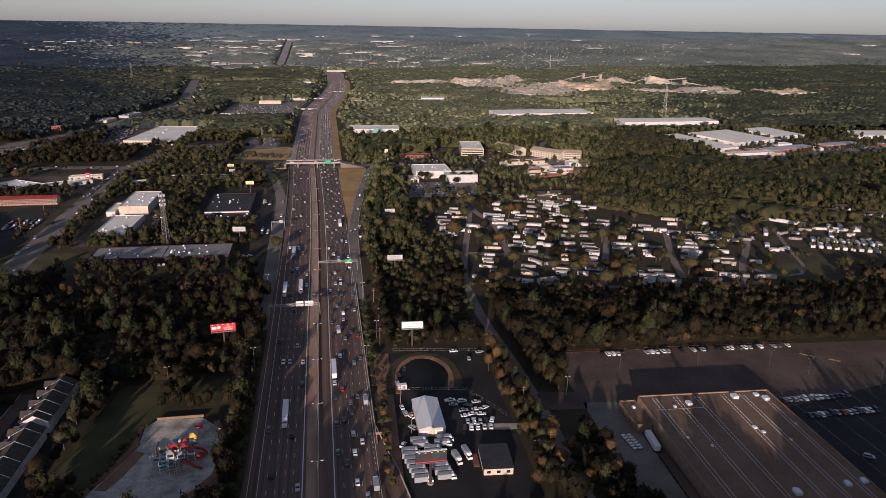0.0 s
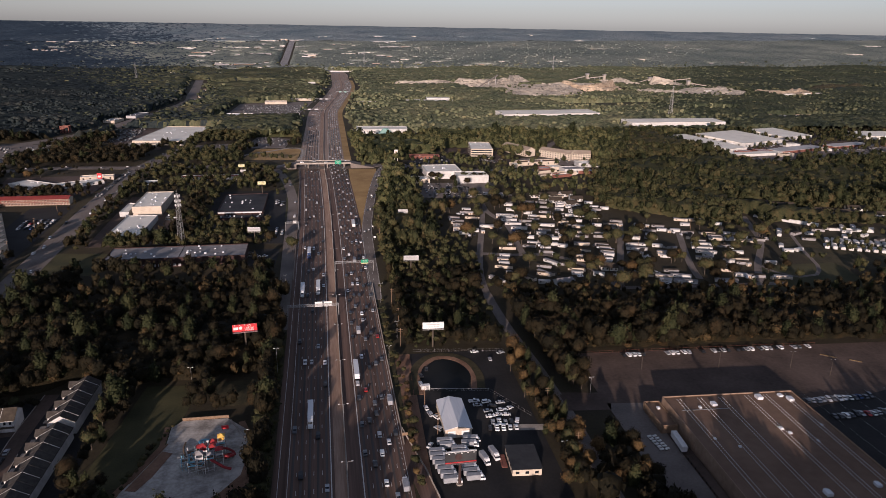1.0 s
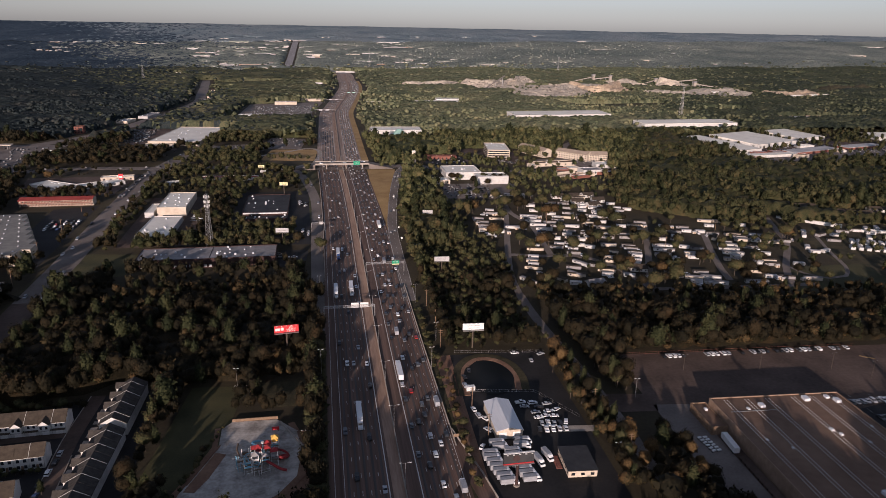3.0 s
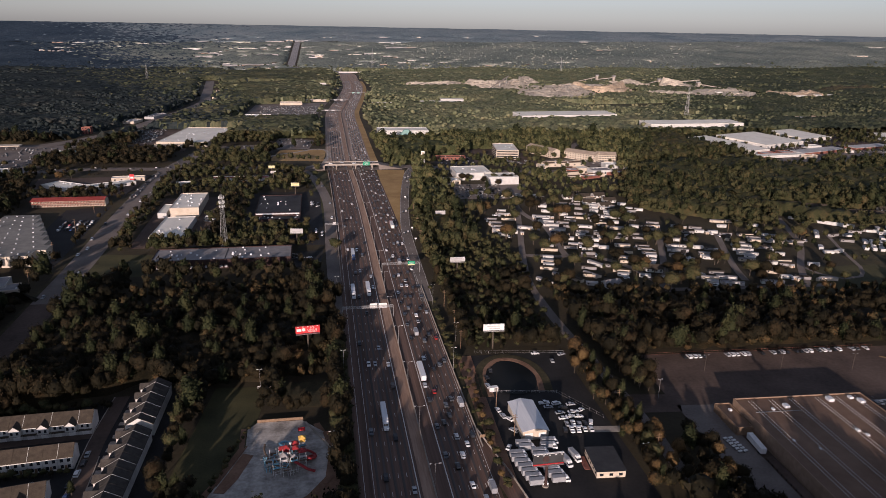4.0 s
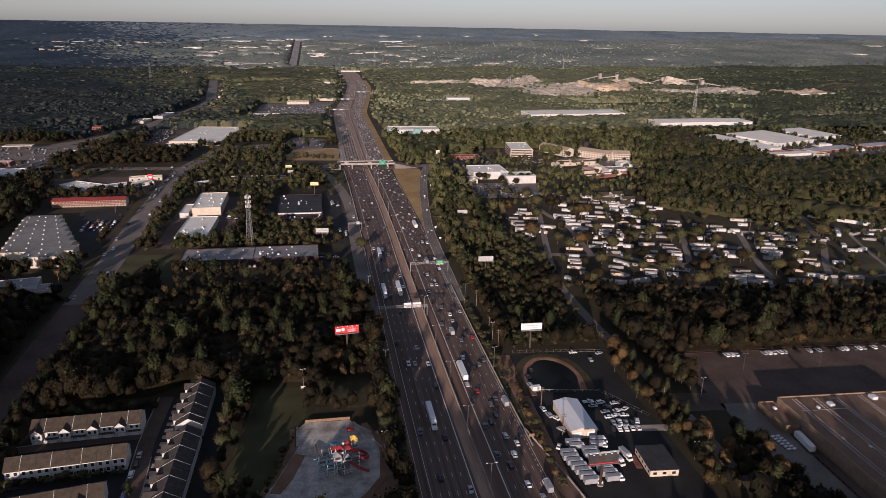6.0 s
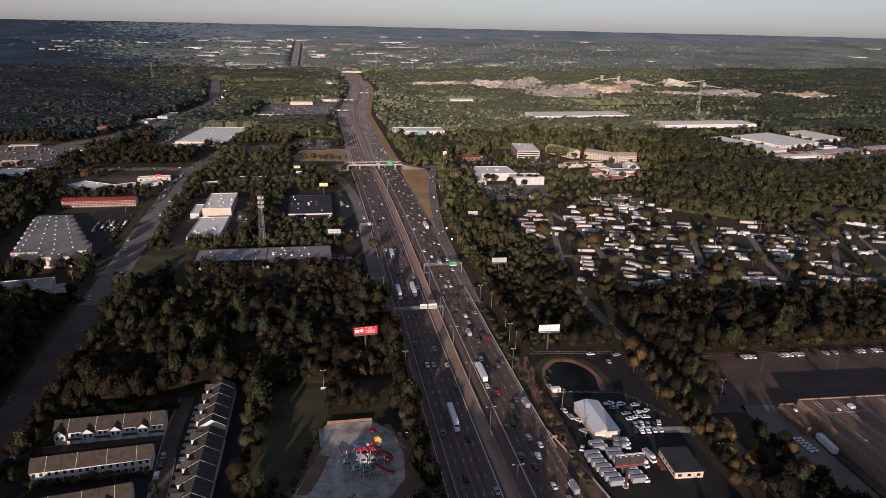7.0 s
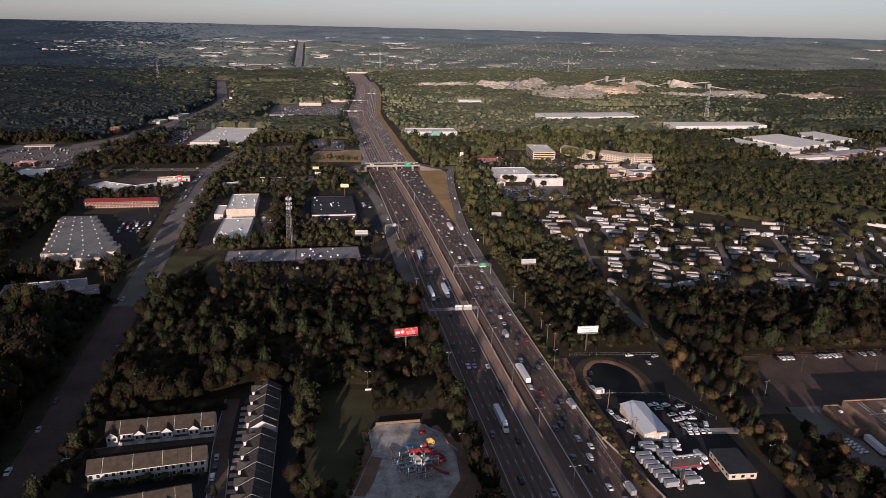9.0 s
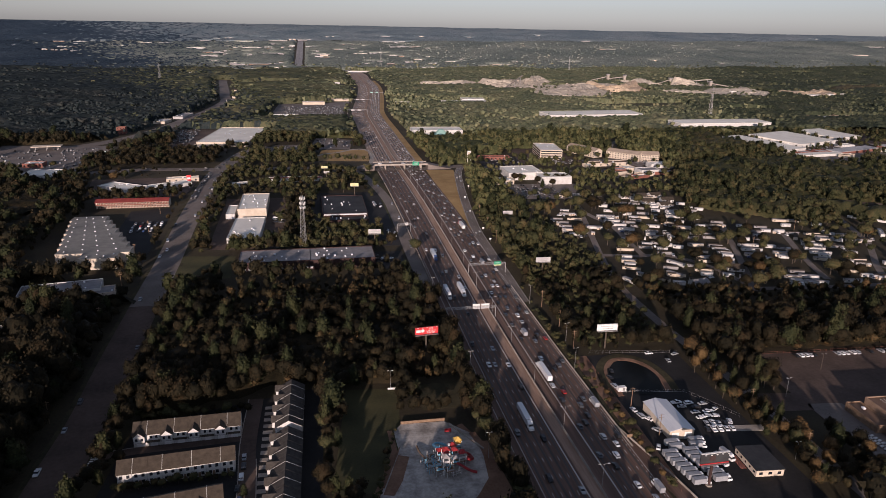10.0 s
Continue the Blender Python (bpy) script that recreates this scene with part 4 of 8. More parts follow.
for x, y, l, w, yaw in ((260, 930, 54, 15, -66), (304, 892, 48, 15, -50), (332, 878, 26, 15, -14)):
    b = thing("apartment_block", x, y, yaw, "cream three-storey lodging with pitched pale tan roof", "apartment block", "apartment blocks")
    part("wall", Geo().box(0, 0, -1, l, w, 10), "cream_wall", b)
    part("roof", Geo().gable(0, 0, 9, l, w, 3.5), "tan_pale", b)
    for side in (-1, 1):
        part("gable_wall", Geo().gable_end(0, 0, 9, l, w, 3.5, side), "cream_wall", b)
    for s in range(3):
        for i in range(12):
            part("window", Geo().box(-l / 2 + (i + 0.5) * l / 12, -w / 2 - 0.04, 1 + s * 2.9, 1.4, 0.1, 1.4), "glass", b)
flat_building("shop_row", 262, 852, 56, 14, 4.5, 6, "cream_wall", "tan_roof", "low row of tan shops", 4, 38, 6)
flat_building("shop_row", 326, 835, 30, 16, 5.5, 0, "white_wall", "white_roof", "white shop with flat roof", 3, 39, 4)
flat_building("white_house_shop", 292, 800, 26, 18, 6.0, 4, "white_wall", "grey_roof", "white shop with dark windows", 2, 40, 4)
flat_building("restaurant_long", 120, 905, 44, 12, 4.5, -4, "brick", "brick", "long low dark red restaurant", 2, 41, 8)
flat_building("green_roof_office", 86, 1150, 84, 40, 7.0, -2, "white_wall", "white_roof", "white office with pale green centre roof", 6, 42, 10)
atrium = thing("atrium", 90, 1126, -2, "pale green pyramid atrium roof", "atrium")
part("roof", Geo().box(0, 0, 0, 26, 26, 9, 0, 0.25), "teal_roof", atrium)
flat_building("depot_front", -91, 638.5, 42, 13, 3.2, 0, "dark_brick", "black_roof", "lower black-roofed front of the depot", 9, 80)
flat_building("red_shed", -140, 800, 62, 11, 3.6, 0, "white_wall", "red_roof", "long low shed with dull red roof", 0, 81)
flat_building("white_cottage_shop", -198, 781, 17, 9, 3.4, 12, "white_wall", "white_roof", "small white shop among trees", 1, 82, 3)
flat_building("dealer_workshop", -112, 1592, 48, 22, 6.0, 3, "cream_wall", "pale_roof", "pale workshop behind the car lot", 3, 83)
flat_building("dealer_workshop", -78, 1660, 96, 12, 5.0, 4, "cream_wall", "white_roof", "long pale workshop at the end of the car lot", 2, 84)
flat_building("roadside_hall", 88, 1566, 46, 28, 7.0, -4, "white_wall", "pale_roof", "pale roadside hall by the motorway", 2, 85)
flat_building("roadside_hall", 92, 1500, 38, 16, 5.0, -4, "white_wall", "white_roof", "low white hall by the motorway", 2, 86)
flat_building("strip_store", -352, 1372, 18, 58, 4.5, -10, "pale_roof", "grey_roof", "low roadside store with grey roof", 3, 87)
flat_building("strip_store", -374, 1296, 20, 36, 4.5, -10, "cream_wall", "pale_roof", "low roadside store with pale roof", 3, 88)
for k, (x, y, sx, sy) in enumerate(((-297, 2150, 44, 26), (-214, 2190, 98, 20), (-63, 2170, 70, 14), (60, 2690, 70, 16), (120, 2700, 46, 12), (-5, 2540, 48, 10), (-20, 1990, 20, 12))):
    flat_building("motorway_store", x, y, sx, sy, 4.0, 2, "white_wall", "white_roof", "pale warehouse in the woods by the motorway", 2, 90 + k, 0, 0, 0, 1, "motorway stores", "warehouse")
    CLEAR.append([(x - sx / 2 - 6, y - sy / 2 - 24), (x + sx / 2 + 6, y - sy / 2 - 24), (x + sx / 2 + 6, y + sy / 2 + 4), (x - sx / 2 - 6, y + sy / 2 + 4)])
flat_building("dealer_building", -165, 1352, 48, 24, 6.0, 2, "sign_white", "white_roof", "white showroom of a car dealer", 4, 43)

# distant warehouses to the east
IND = [(428, 1312, 200, 52, 9, 5), (624, 1176, 186, 44, 9, 2), (655, 1015, 96, 92, 9, 21), (572, 972, 42, 116, 8, 21), (760, 1062, 66, 78, 8, 17), (940, 1040, 90, 50, 8, -4), (236, 1596, 110, 44, 8, -4), (262, 1640, 54, 26, 13, -4),
       (690, 920, 100, 22, 6, 18), (800, 950, 80, 20, 6, 14), (600, 890, 90, 16, 5, 8), (700, 1342, 60, 20, 6, 0), (850, 1420, 70, 20, 6, -5), (560, 1395, 60, 16, 5, 3)]
for k, (x, y, sx, sy, h, yaw) in enumerate(IND):
    flat_building("distant_warehouse", x, y, sx, sy, 12.0 if k < 2 else h * 0.62, yaw, "white_wall" if k not in (8, 9) else "brick", "white_roof" if k not in (8, 9) else "pale_roof", "long white-roofed warehouse among trees" if k not in (8, 9) else "brick shopping strip with pale roof", 3, 50 + k, 0, 0, 0, 1, "distant warehouses", "warehouse", 0.6, 0.04)
    c, s = math.cos(radians(yaw)), math.sin(radians(yaw))
    CLEAR.append([(x + a * c - b * s, y + a * s + b * c) for a, b in ((-sx / 2 - 4, -sy / 2 - 20), (sx / 2 + 4, -sy / 2 - 20), (sx / 2 + 4, sy / 2 + 8), (-sx / 2 - 4, sy / 2 + 8))])
CLEAR.append([(-330, 648), (-252, 640), (-252, 716), (-330, 716)])
FOOT = [[(-330, 655), (-252, 655), (-252, 715), (-330, 715)], [(-255, 520), (-180, 520), (-180, 560), (-255, 560)]]       # building footprints with some room round them
for b in list(scene.objects):
    if b.get("category") in ("building", "hall", "motel", "warehouse", "townhouses", "apartment block") and b.parent is None:
        ext = [c for o in b.children if o.name.startswith(("wall", "bay_wall")) for c in [o.matrix_local @ Vector(q) for q in o.bound_box]]
        x0, x1, y0, y1 = min(v.x for v in ext) - 5, max(v.x for v in ext) + 5, min(v.y for v in ext) - 9, max(v.y for v in ext) + 5
        FOOT.append([tuple((b.matrix_basis @ Vector((x, y, 0)))[:2]) for x, y in ((x0, y0), (x1, y0), (x1, y1), (x0, y1))])
        CLEAR.append(FOOT[-1])

# small shops along the distant streets
rng = random.Random(44)
for k in range(22):
    x, y = (rng.uniform(560, 1000), rng.uniform(840, 985)) if k < 14 else (rng.uniform(225, 350), rng.uniform(770, 850))
    wall_, roof_ = rng.choice((("white_wall", "white_roof"), ("cream_wall", "tan_roof"), ("brick", "pale_roof"), ("cream_wall", "white_roof")))
    flat_building("small_shop", x, y, rng.uniform(10, 26), rng.uniform(9, 16), rng.uniform(3.2, 4.6), rng.uniform(-10, 20), wall_, roof_, "small flat-roofed shop by a distant street", 1, 100 + k, group="small shops", category="shop")
    CLEAR.append([(x - 16, y - 26), (x + 16, y - 26), (x + 16, y + 9), (x - 16, y + 9)])

# far specks of town: pale roofs in rows along the far motorway and the west
rng = random.Random(90)
TOWN_MID = [(-491, 3874, 193), (-276, 3950, 98), (-277, 3354, 93), (-521, 3394, 47), (-392, 2936, 73), (-287, 2950, 130), (-100, 3643, 60), (-63, 3330, 83), (90, 3754, 62), (146, 3690, 56), (119, 3328, 64), (204, 3367, 75), (157, 3053, 84), (356, 3889, 151), (348, 3626, 111),
            (426, 3644, 51), (324, 3015, 38), (355, 2828, 47), (-394, 4141, 69), (14, 4147, 57), (-128, 3985, 88), (-425, 3600, 100), (-370, 3599, 60), (29, 3514, 39), (361, 3429, 38), (253, 3234, 45), (406, 2979, 33), (328, 4171, 46), (534, 4172, 35), (-540, 4083, 45)]
TOWN_WEST = [(-1164, 3883, 133), (-1231, 3863, 67), (-1338, 3889, 56), (-1008, 3684, 73), (-920, 3820, 54), (-647, 3599, 80), (-544, 3411, 95), (-541, 3278, 82), (-828, 3821, 54), (-534, 2584, 50), (-472, 2521, 63), (-756, 3152, 31), (-646, 3942, 55)]
TOWN_EAST = [(495, 3026, 60), (485, 2839, 64), (677, 2926, 83), (596, 2859, 32), (1024, 3003, 71), (1037, 2811, 25), (836, 2937, 17), (1464, 3929, 47), (1410, 3508, 84), (817, 4132, 23), (1277, 4222, 25), (1456, 3067, 24), (3126, 3624, 108), (2699, 3235, 83), (3030, 4024, 42), (1969, 3479, 78), (1716, 2918, 14), (2084, 2502, 37), (1898, 2601, 91), (967, 1295, 107), (1073, 1291, 29)]
# houses in the far western woods, and loose roofs between
for x0, y0, n, x1, y1 in ((-1240, 2480, 26, -880, 2700), (-1300, 3480, 14, -1190, 3660), (-900, 2700, 9, -700, 2820), (-560, 2750, 34, -190, 3900), (-110, 2900, 26, 560, 3900), (700, 2700, 8, 2300, 3900), (-1500, 3000, 8, -600, 3900), (-640, 3300, 14, -200, 4100), (-330, 1250, 8, -250, 2050)):
    TOWN_SOME = [(rng.uniform(x0, x1), rng.uniform(y0, y1), rng.uniform(9, 17) if x1 < -680 else rng.uniform(12, 38)) for i in range(n)]
    TOWN_WEST = TOWN_WEST + TOWN_SOME
for x, y, sx in TOWN_MID + TOWN_WEST + TOWN_EAST:
    sy, h = min(26, max(8, sx * rng.uniform(0.3, 0.55))), rng.uniform(3.0, 4.0) if sx < 20 else rng.uniform(3.0, 4.6)
    body = Geo().box(0, 0, -5, sx, sy, h + 5)
    walls_ = len(body.f)
    if sx > 20:
        body.box(0, 0, h, sx + 0.6, sy + 0.6, 0.5).box(sx * 0.2, 0, h + 0.5, sx * 0.2, sy * 0.5, 1.0)
    else:
        body.gable(0, 0, h, sx, sy, 2.5)
    me = body.mesh("far_building", M[rng.choice(("grey_roof", "grey_roof", "brown_wall", "pale_roof", "cream_wall"))])
    me.materials.append(M[rng.choice(("white_roof", "pale_roof", "pale_roof", "white_roof") if sx > 20 else ("shingle", "grey_roof", "pale_roof"))])
    me.polygons.foreach_set("material_index", [0 if k < walls_ else 1 for k in range(len(me.polygons))])
    b = new("far_building", me)
    b.matrix_basis = pose(x, y, ground_z(x, y), 0, 0, rng.uniform(-8, 8))
    tagged(b, "pale flat-roofed building far off" if sx > 20 else "small pale house in far woods", "building", "far buildings")
    CLEAR.append([(x - sx / 2 - 2, y - sy / 2 - 17), (x + sx / 2 + 2, y - sy / 2 - 17), (x + sx / 2 + 4, y + sy / 2 + 5), (x - sx / 2 - 4, y + sy / 2 + 5)])


# ---- vehicles (front towards +x) ----


def vehicle(name, body, cabin, roof_top, wheels, width, paint, label, category="car", extra=()):
    b = thing(name, 0, 0, 0, label, category, z=0)
    part("body", Geo().extrude(body, -width / 2, width / 2), paint, b)
    part("glasshouse", Geo().extrude(cabin, -width / 2 + 0.12, width / 2 - 0.12), "glass", b, "dark car windows")
    part("roof", Geo().extrude(roof_top, -width / 2 + 0.14, width / 2 - 0.14), paint, b)
    for x in wheels:
        for s in (-1, 1):
            part("wheel", Geo().rod((x, s * (width / 2 - 0.2), 0.33), (x, s * (width / 2 + 0.02), 0.33), 0.33, n=8), "tyre", b)
    for nm, g, mt in extra:
        part(nm, g, mt, b)
    return b


def saloon(paint, label):
    return vehicle("car", [(-2.3, 0.3), (2.3, 0.3), (2.35, 0.62), (1.2, 0.92), (-2.1, 0.98), (-2.35, 0.8)], [(1.05, 0.9), (0.35, 1.36), (-1.1, 1.38), (-1.9, 0.95)],
                   [(0.38, 1.34), (0.3, 1.44), (-1.05, 1.46), (-1.15, 1.35)], (-1.4, 1.4), 1.82, paint, label)


def offroader(paint, label):
    return vehicle("car", [(-2.4, 0.35), (2.35, 0.35), (2.4, 0.85), (1.3, 1.08), (-2.35, 1.15), (-2.45, 0.8)], [(1.2, 1.05), (0.6, 1.66), (-2.05, 1.68), (-2.35, 1.1)],
                   [(0.62, 1.64), (0.52, 1.76), (-2.0, 1.78), (-2.1, 1.65)], (-1.45, 1.45), 1.95, paint, label)


def pickup(paint, label):
    return vehicle("pickup_truck", [(-2.8, 0.45), (2.75, 0.45), (2.8, 0.95), (1.5, 1.15), (-0.6, 1.15), (-0.62, 0.75), (-2.72, 0.75), (-2.72, 1.1), (-2.82, 1.1)], [(1.4, 1.12), (0.8, 1.74), (-0.4, 1.76), (-0.6, 1.15)],
                   [(0.82, 1.72), (0.75, 1.84), (-0.38, 1.86), (-0.45, 1.74)], (-1.75, 1.8), 2.0, paint, label, "pickup truck",
                   extra=(("bed_side", Geo().box(-1.7, 0.93, 0.7, 2.1, 0.12, 0.45), paint), ("bed_side", Geo().box(-1.7, -0.93, 0.7, 2.1, 0.12, 0.45), paint)))


def box_truck(label):
    return vehicle("box_truck", [(1.6, 0.5), (3.8, 0.5), (3.85, 1.3), (3.5, 1.5), (1.6, 1.5)], [(3.5, 1.48), (3.1, 2.3), (1.7, 2.3), (1.7, 1.48)], [(3.12, 2.28), (3.0, 2.45), (1.65, 2.5), (1.65, 2.28)], (-2.4, 2.8), 2.2, "car_white", label, "box truck",
                   extra=(("cargo_box", Geo().box(-1.3, 0, 0.9, 5.7, 2.3, 2.4), "cargo"), ("chassis", Geo().box(-0.6, 0, 0.5, 6.6, 0.9, 0.4), "tyre"), ("roof_hood", Geo().box(2.1, 0, 2.5, 1.2, 2.2, 0.7, 0, 0.8), "car_white")))


def semi(paint, trailer, label):
    b = thing("semi_truck", 0, 0, 0, label, "truck", z=0)
    part("trailer", Geo().box(-2.6, 0, 1.15, 15.8, 2.6, 2.85), trailer, b)
    part("trailer_frame", Geo().box(-2.6, 0, 0.85, 15.4, 1.0, 0.3), "tyre", b)
    cab = part("cab", Geo().extrude([(5.7, 0.6), (10.4, 0.6), (10.5, 1.7), (8.6, 2.0), (8.3, 3.1), (7.2, 3.9), (5.7, 3.9)], -1.2, 1.2), paint, b)
    part("windscreen", Geo().add([(8.66, -1.0, 2.05), (8.66, 1.0, 2.05), (8.4, 1.0, 2.95), (8.4, -1.0, 2.95), (8.5, -1.0, 2.05), (8.5, 1.0, 2.05), (8.24, 1.0, 2.95), (8.24, -1.0, 2.95)],
                                 [(0, 1, 2, 3), (7, 6, 5, 4), (0, 4, 5, 1), (1, 5, 6, 2), (2, 6, 7, 3), (3, 7, 4, 0)]), "glass", cab)
    for x in (9.6, 6.0, 4.8, -8.2, -9.4):
        for s in (-1, 1):
            part("wheel", Geo().rod((x, s * 0.85, 0.5), (x, s * 1.25, 0.5), 0.5, n=8), "tyre", b)
    return b


CARS = [(saloon("car_white", "white saloon car"), 5), (saloon("car_silver", "silver saloon car"), 4), (saloon("car_black", "black saloon car"), 4), (saloon("car_grey", "dark grey saloon car"), 3),
        (saloon("car_red", "red saloon car"), 1), (saloon("car_blue", "dark blue saloon car"), 1), (offroader("car_white", "white sport utility car"), 4), (offroader("car_black", "black sport utility car"), 4),
        (offroader("car_silver", "silver sport utility car"), 3), (offroader("car_grey", "dark grey sport utility car"), 3), (pickup("car_white", "white pickup truck"), 2), (pickup("car_grey", "grey pickup truck"), 1)]
SEMIS = [semi("car_white", "metal", "white articulated lorry with box trailer"), semi("car_blue", "metal", "blue-cabbed articulated lorry with white trailer"), semi("car_red", "sign_white", "red-cabbed articulated lorry with pale trailer")]
BOXTRUCK = box_truck("white rental box truck")
POOL = [c for c, n in CARS for _ in range(n)]
PALE = [CARS[0][0], CARS[0][0], CARS[1][0], CARS[6][0], CARS[6][0], CARS[10][0], CARS[8][0], CARS[2][0]]
USED = set()


def park(ob, x, y, yaw, label, lift=0.08, group=""):
    """Stands a vehicle at its place; the first of each kind is moved, later ones are copies."""
    m = pose(x, y, ground_z(x, y) + lift, 0, 0, yaw)
    if ob.name in USED:
        ob = copy_thing(ob, m)
    else:
        USED.add(ob.name)
        ob.matrix_basis = m
    base = str(ob["label"]).split(",")[0]
    return tagged(ob, base + ", " + label, group=group)


def median_x(y, d):
    i = int(np.argmin(np.abs(MEDIAN[:, 1] - y)))
    i = min(max(i, 1), len(MEDIAN) - 2)
    t = MEDIAN[i + 1] - MEDIAN[i - 1]
    x = np.interp(y, MEDIAN[i - 1:i + 2, 1], MEDIAN[i - 1:i + 2, 0])
    return x + d * t[1] / np.linalg.norm(t), math.degrees(math.atan2(t[1], t[0]))


rng = random.Random(5)
far_spots = []
NORTH_LANES, SOUTH_LANES = (8.5, 12.3, 16.0, 19.8, 23.5), (-22.9, -19.3, -15.7, -12.1, -8.4)
for lanes, turn, gap_near, gap_far in ((NORTH_LANES, 0, 27.0, 21.0), (SOUTH_LANES, 180, 62.0, 46.0)):
    for k, d in enumerate(lanes):
        y = 196 + rng.uniform(0, 25)
        while y < 2300:
            x, yaw = median_x(y, d)
            if y > 570:
                far_spots.append((x, y, yaw))
                y += rng.uniform(0.6, 1.5) * gap_far
                continue
            slow = k >= 3 if turn == 0 else k <= 1
            if rng.random() < ((0.015 if turn == 0 else 0.16) if slow else 0.01):
                park(SEMIS[int(rng.random() < 0.3)], x, y, yaw + turn, "on the motorway", 0.12, "motorway traffic")
                y += 26
            elif rng.random() < 0.02:
                park(BOXTRUCK, x, y, yaw + turn, "on the motorway", 0.12, "motorway traffic")
                y += 10
            else:
                park(rng.choice(POOL), x, y, yaw + turn, "on the motorway", 0.12, "motorway traffic")
            g = gap_near + (gap_far - gap_near) * min(1, max(0, (y - 350) / 350))
            y += rng.uniform(0.35, 1.7) * g
for d in (-12.5, -9.5, -6.5, -3.5, 3.5, 6.5, 9.5, 12.5):
    y = 2700 + rng.uniform(0, 40)
    while y < 3980:
        far_spots.append((float(np.interp(y, FARWAY[:, 1], FARWAY[:, 0])) + d, y, 90))
        y += rng.uniform(14, 45)
for y in (560, 640, 690, 760):
    park(rng.choice(POOL), *[float(v) for v in (np.interp(y, RAMP_W[:, 1], RAMP_W[:, 0]) + 2, y)], -95, "on the exit ramp", 0.12, "motorway traffic")
for y in (590, 655, 700, 745, 775, 790, 800, 810, 820, 832, 842):
    for s in (-2, 2):
        if rng.random() < 0.75:
            far_spots.append((float(np.interp(y, RAMP_E[:, 1], RAMP_E[:, 0])) + s, y + s, 76))
for x in (-38, -24, -9, 6, 14):
    park(rng.choice(POOL), x, 853 + rng.choice((-3.5, 3.5)), 0, "on the overpass", 6.62, "motorway traffic")
for y in (290, 322, 347, 405, 470, 476, 520, 560, 574, 598, 640, 668, 690, 715):
    s = rng.choice((-8, -4.8, 4.8, 8))
    park(rng.choice(POOL), float(np.interp(y, ARTERIAL[:, 1], ARTERIAL[:, 0])) + s, y, 92 if s > 0 else -88, "on the wide street", 0.12, "street traffic")

for y in (735, 742, 760, 766, 775, 786, 800, 806, 815, 828, 835, 841, 850, 862, 880, 896, 910, 960, 990):
    for s in (-8, -4.8, 4.8, 8):
        if rng.random() < 0.5:
            far_spots.append((float(np.interp(y, ARTERIAL[:, 1], ARTERIAL[:, 0])) + s, y + s * 0.6, 92))
for x in np.arange(-400, 320, 14.0):
    if rng.random() < 0.6 and not -80 < x < 64:
        far_spots.append((float(x), float(np.interp(x, CROSS[:, 0], CROSS[:, 1])) + rng.choice((-4, 4)), 0))
# the remaining lorries
for s, (y, d, turn) in zip([v for v in SEMIS if v.name not in USED], ((610, 19.8, 0), (262, -15.7, 180), (520, -19.3, 180), (610, 19.8, 0), (452, 16.0, 0))):
    x, yaw = median_x(y, d)
    park(s, x, y, yaw + turn, "on the motorway", 0.12, "motorway traffic")
# far traffic, too small to tell apart
g = Geo()
for x, y, yaw in far_spots:
    z = ground_z(x, y) + 0.16
    g.box(x, y, z, 4.4, 1.8, 0.85, yaw)
    g.box(x - 0.3, y, z + 0.85, 2.3, 1.6, 0.6, yaw, 0.8)
M["far_paint"] = material("mixed_car_paint", (0.018, 0.018, 0.02), (0.50, 0.49, 0.47), 0.4, 0.35, spec=0.5, island=2.2, floor=2.0)
tagged(new("far_traffic", g.mesh("far_traffic", M["far_paint"])), "small distant cars crowding the motorway", "cars", kind="stuff")

# yard: box trucks in ranks, cars and pickups
for i, (x, y) in enumerate([(36.5, 238.6), (35.8, 242), (35.2, 245.4), (34.6, 248.8), (34, 252.2), (33.4, 255.6), (33.6, 259), (39, 263), (38.4, 266.4), (46.5, 239), (45.8, 242.4), (45.2, 245.8), (44.6, 249.2), (44, 252.6), (43.4, 256), (43.8, 259.4), (49, 263), (50.5, 266.6)]):
    park(BOXTRUCK, x, y, rng.uniform(-4, 1), "parked in the yard", 0.08, "yard box trucks")
park(BOXTRUCK, 53.0, 251, -78, "parked in the yard", 0.08, "yard box trucks")
park(BOXTRUCK, 58.0, 254, -78, "parked in the yard", 0.08, "yard box trucks")
for x, y, yaw in ((40, 338, 80), (36, 331, 100), (34.5, 322, 95), (34, 298, 98), (35, 292, 100), (37.5, 289, 120), (41, 284, 110), (37, 279, 125), (59, 301, 4), (65, 299.5, 8), (60, 297, -5), (67, 295.5, 0), (64, 291, 4), (70.5, 291, 5), (68, 287, 0),
                  (64, 281, 80), (67, 280.5, 82), (70, 280, 80), (73, 280, 84), (76, 280.5, 70), (31, 266, 60), (78, 345, 85), (86, 352, 20), (71, 355, 2), (64, 286, 2), (72, 286.5, -4), (61.5, 276, 78), (64.6, 275.6, 82), (67.8, 275.4, 80), (71, 275.2, 80), (74, 275, 84), (75, 292, 30), (72, 298, 5)):
    park(rng.choice(PALE + POOL[:10]), x, y, yaw, "parked in the yard", 0.08, "yard cars")
# store lot
for x in (157, 160, 163, 166, 169, 184, 187, 190, 194, 197, 206, 213, 216, 219, 222, 228, 231, 234, 237, 243, 246, 249, 253, 256, 265, 268, 274):
    park(rng.choice(PALE + [CARS[2][0], CARS[2][0], CARS[3][0]]), x + rng.uniform(-0.2, 0.2), 339 - (x - 160) * 0.035, 90 + rng.uniform(-2, 2), "parked along the lot's edge", 0.08, "store cars")
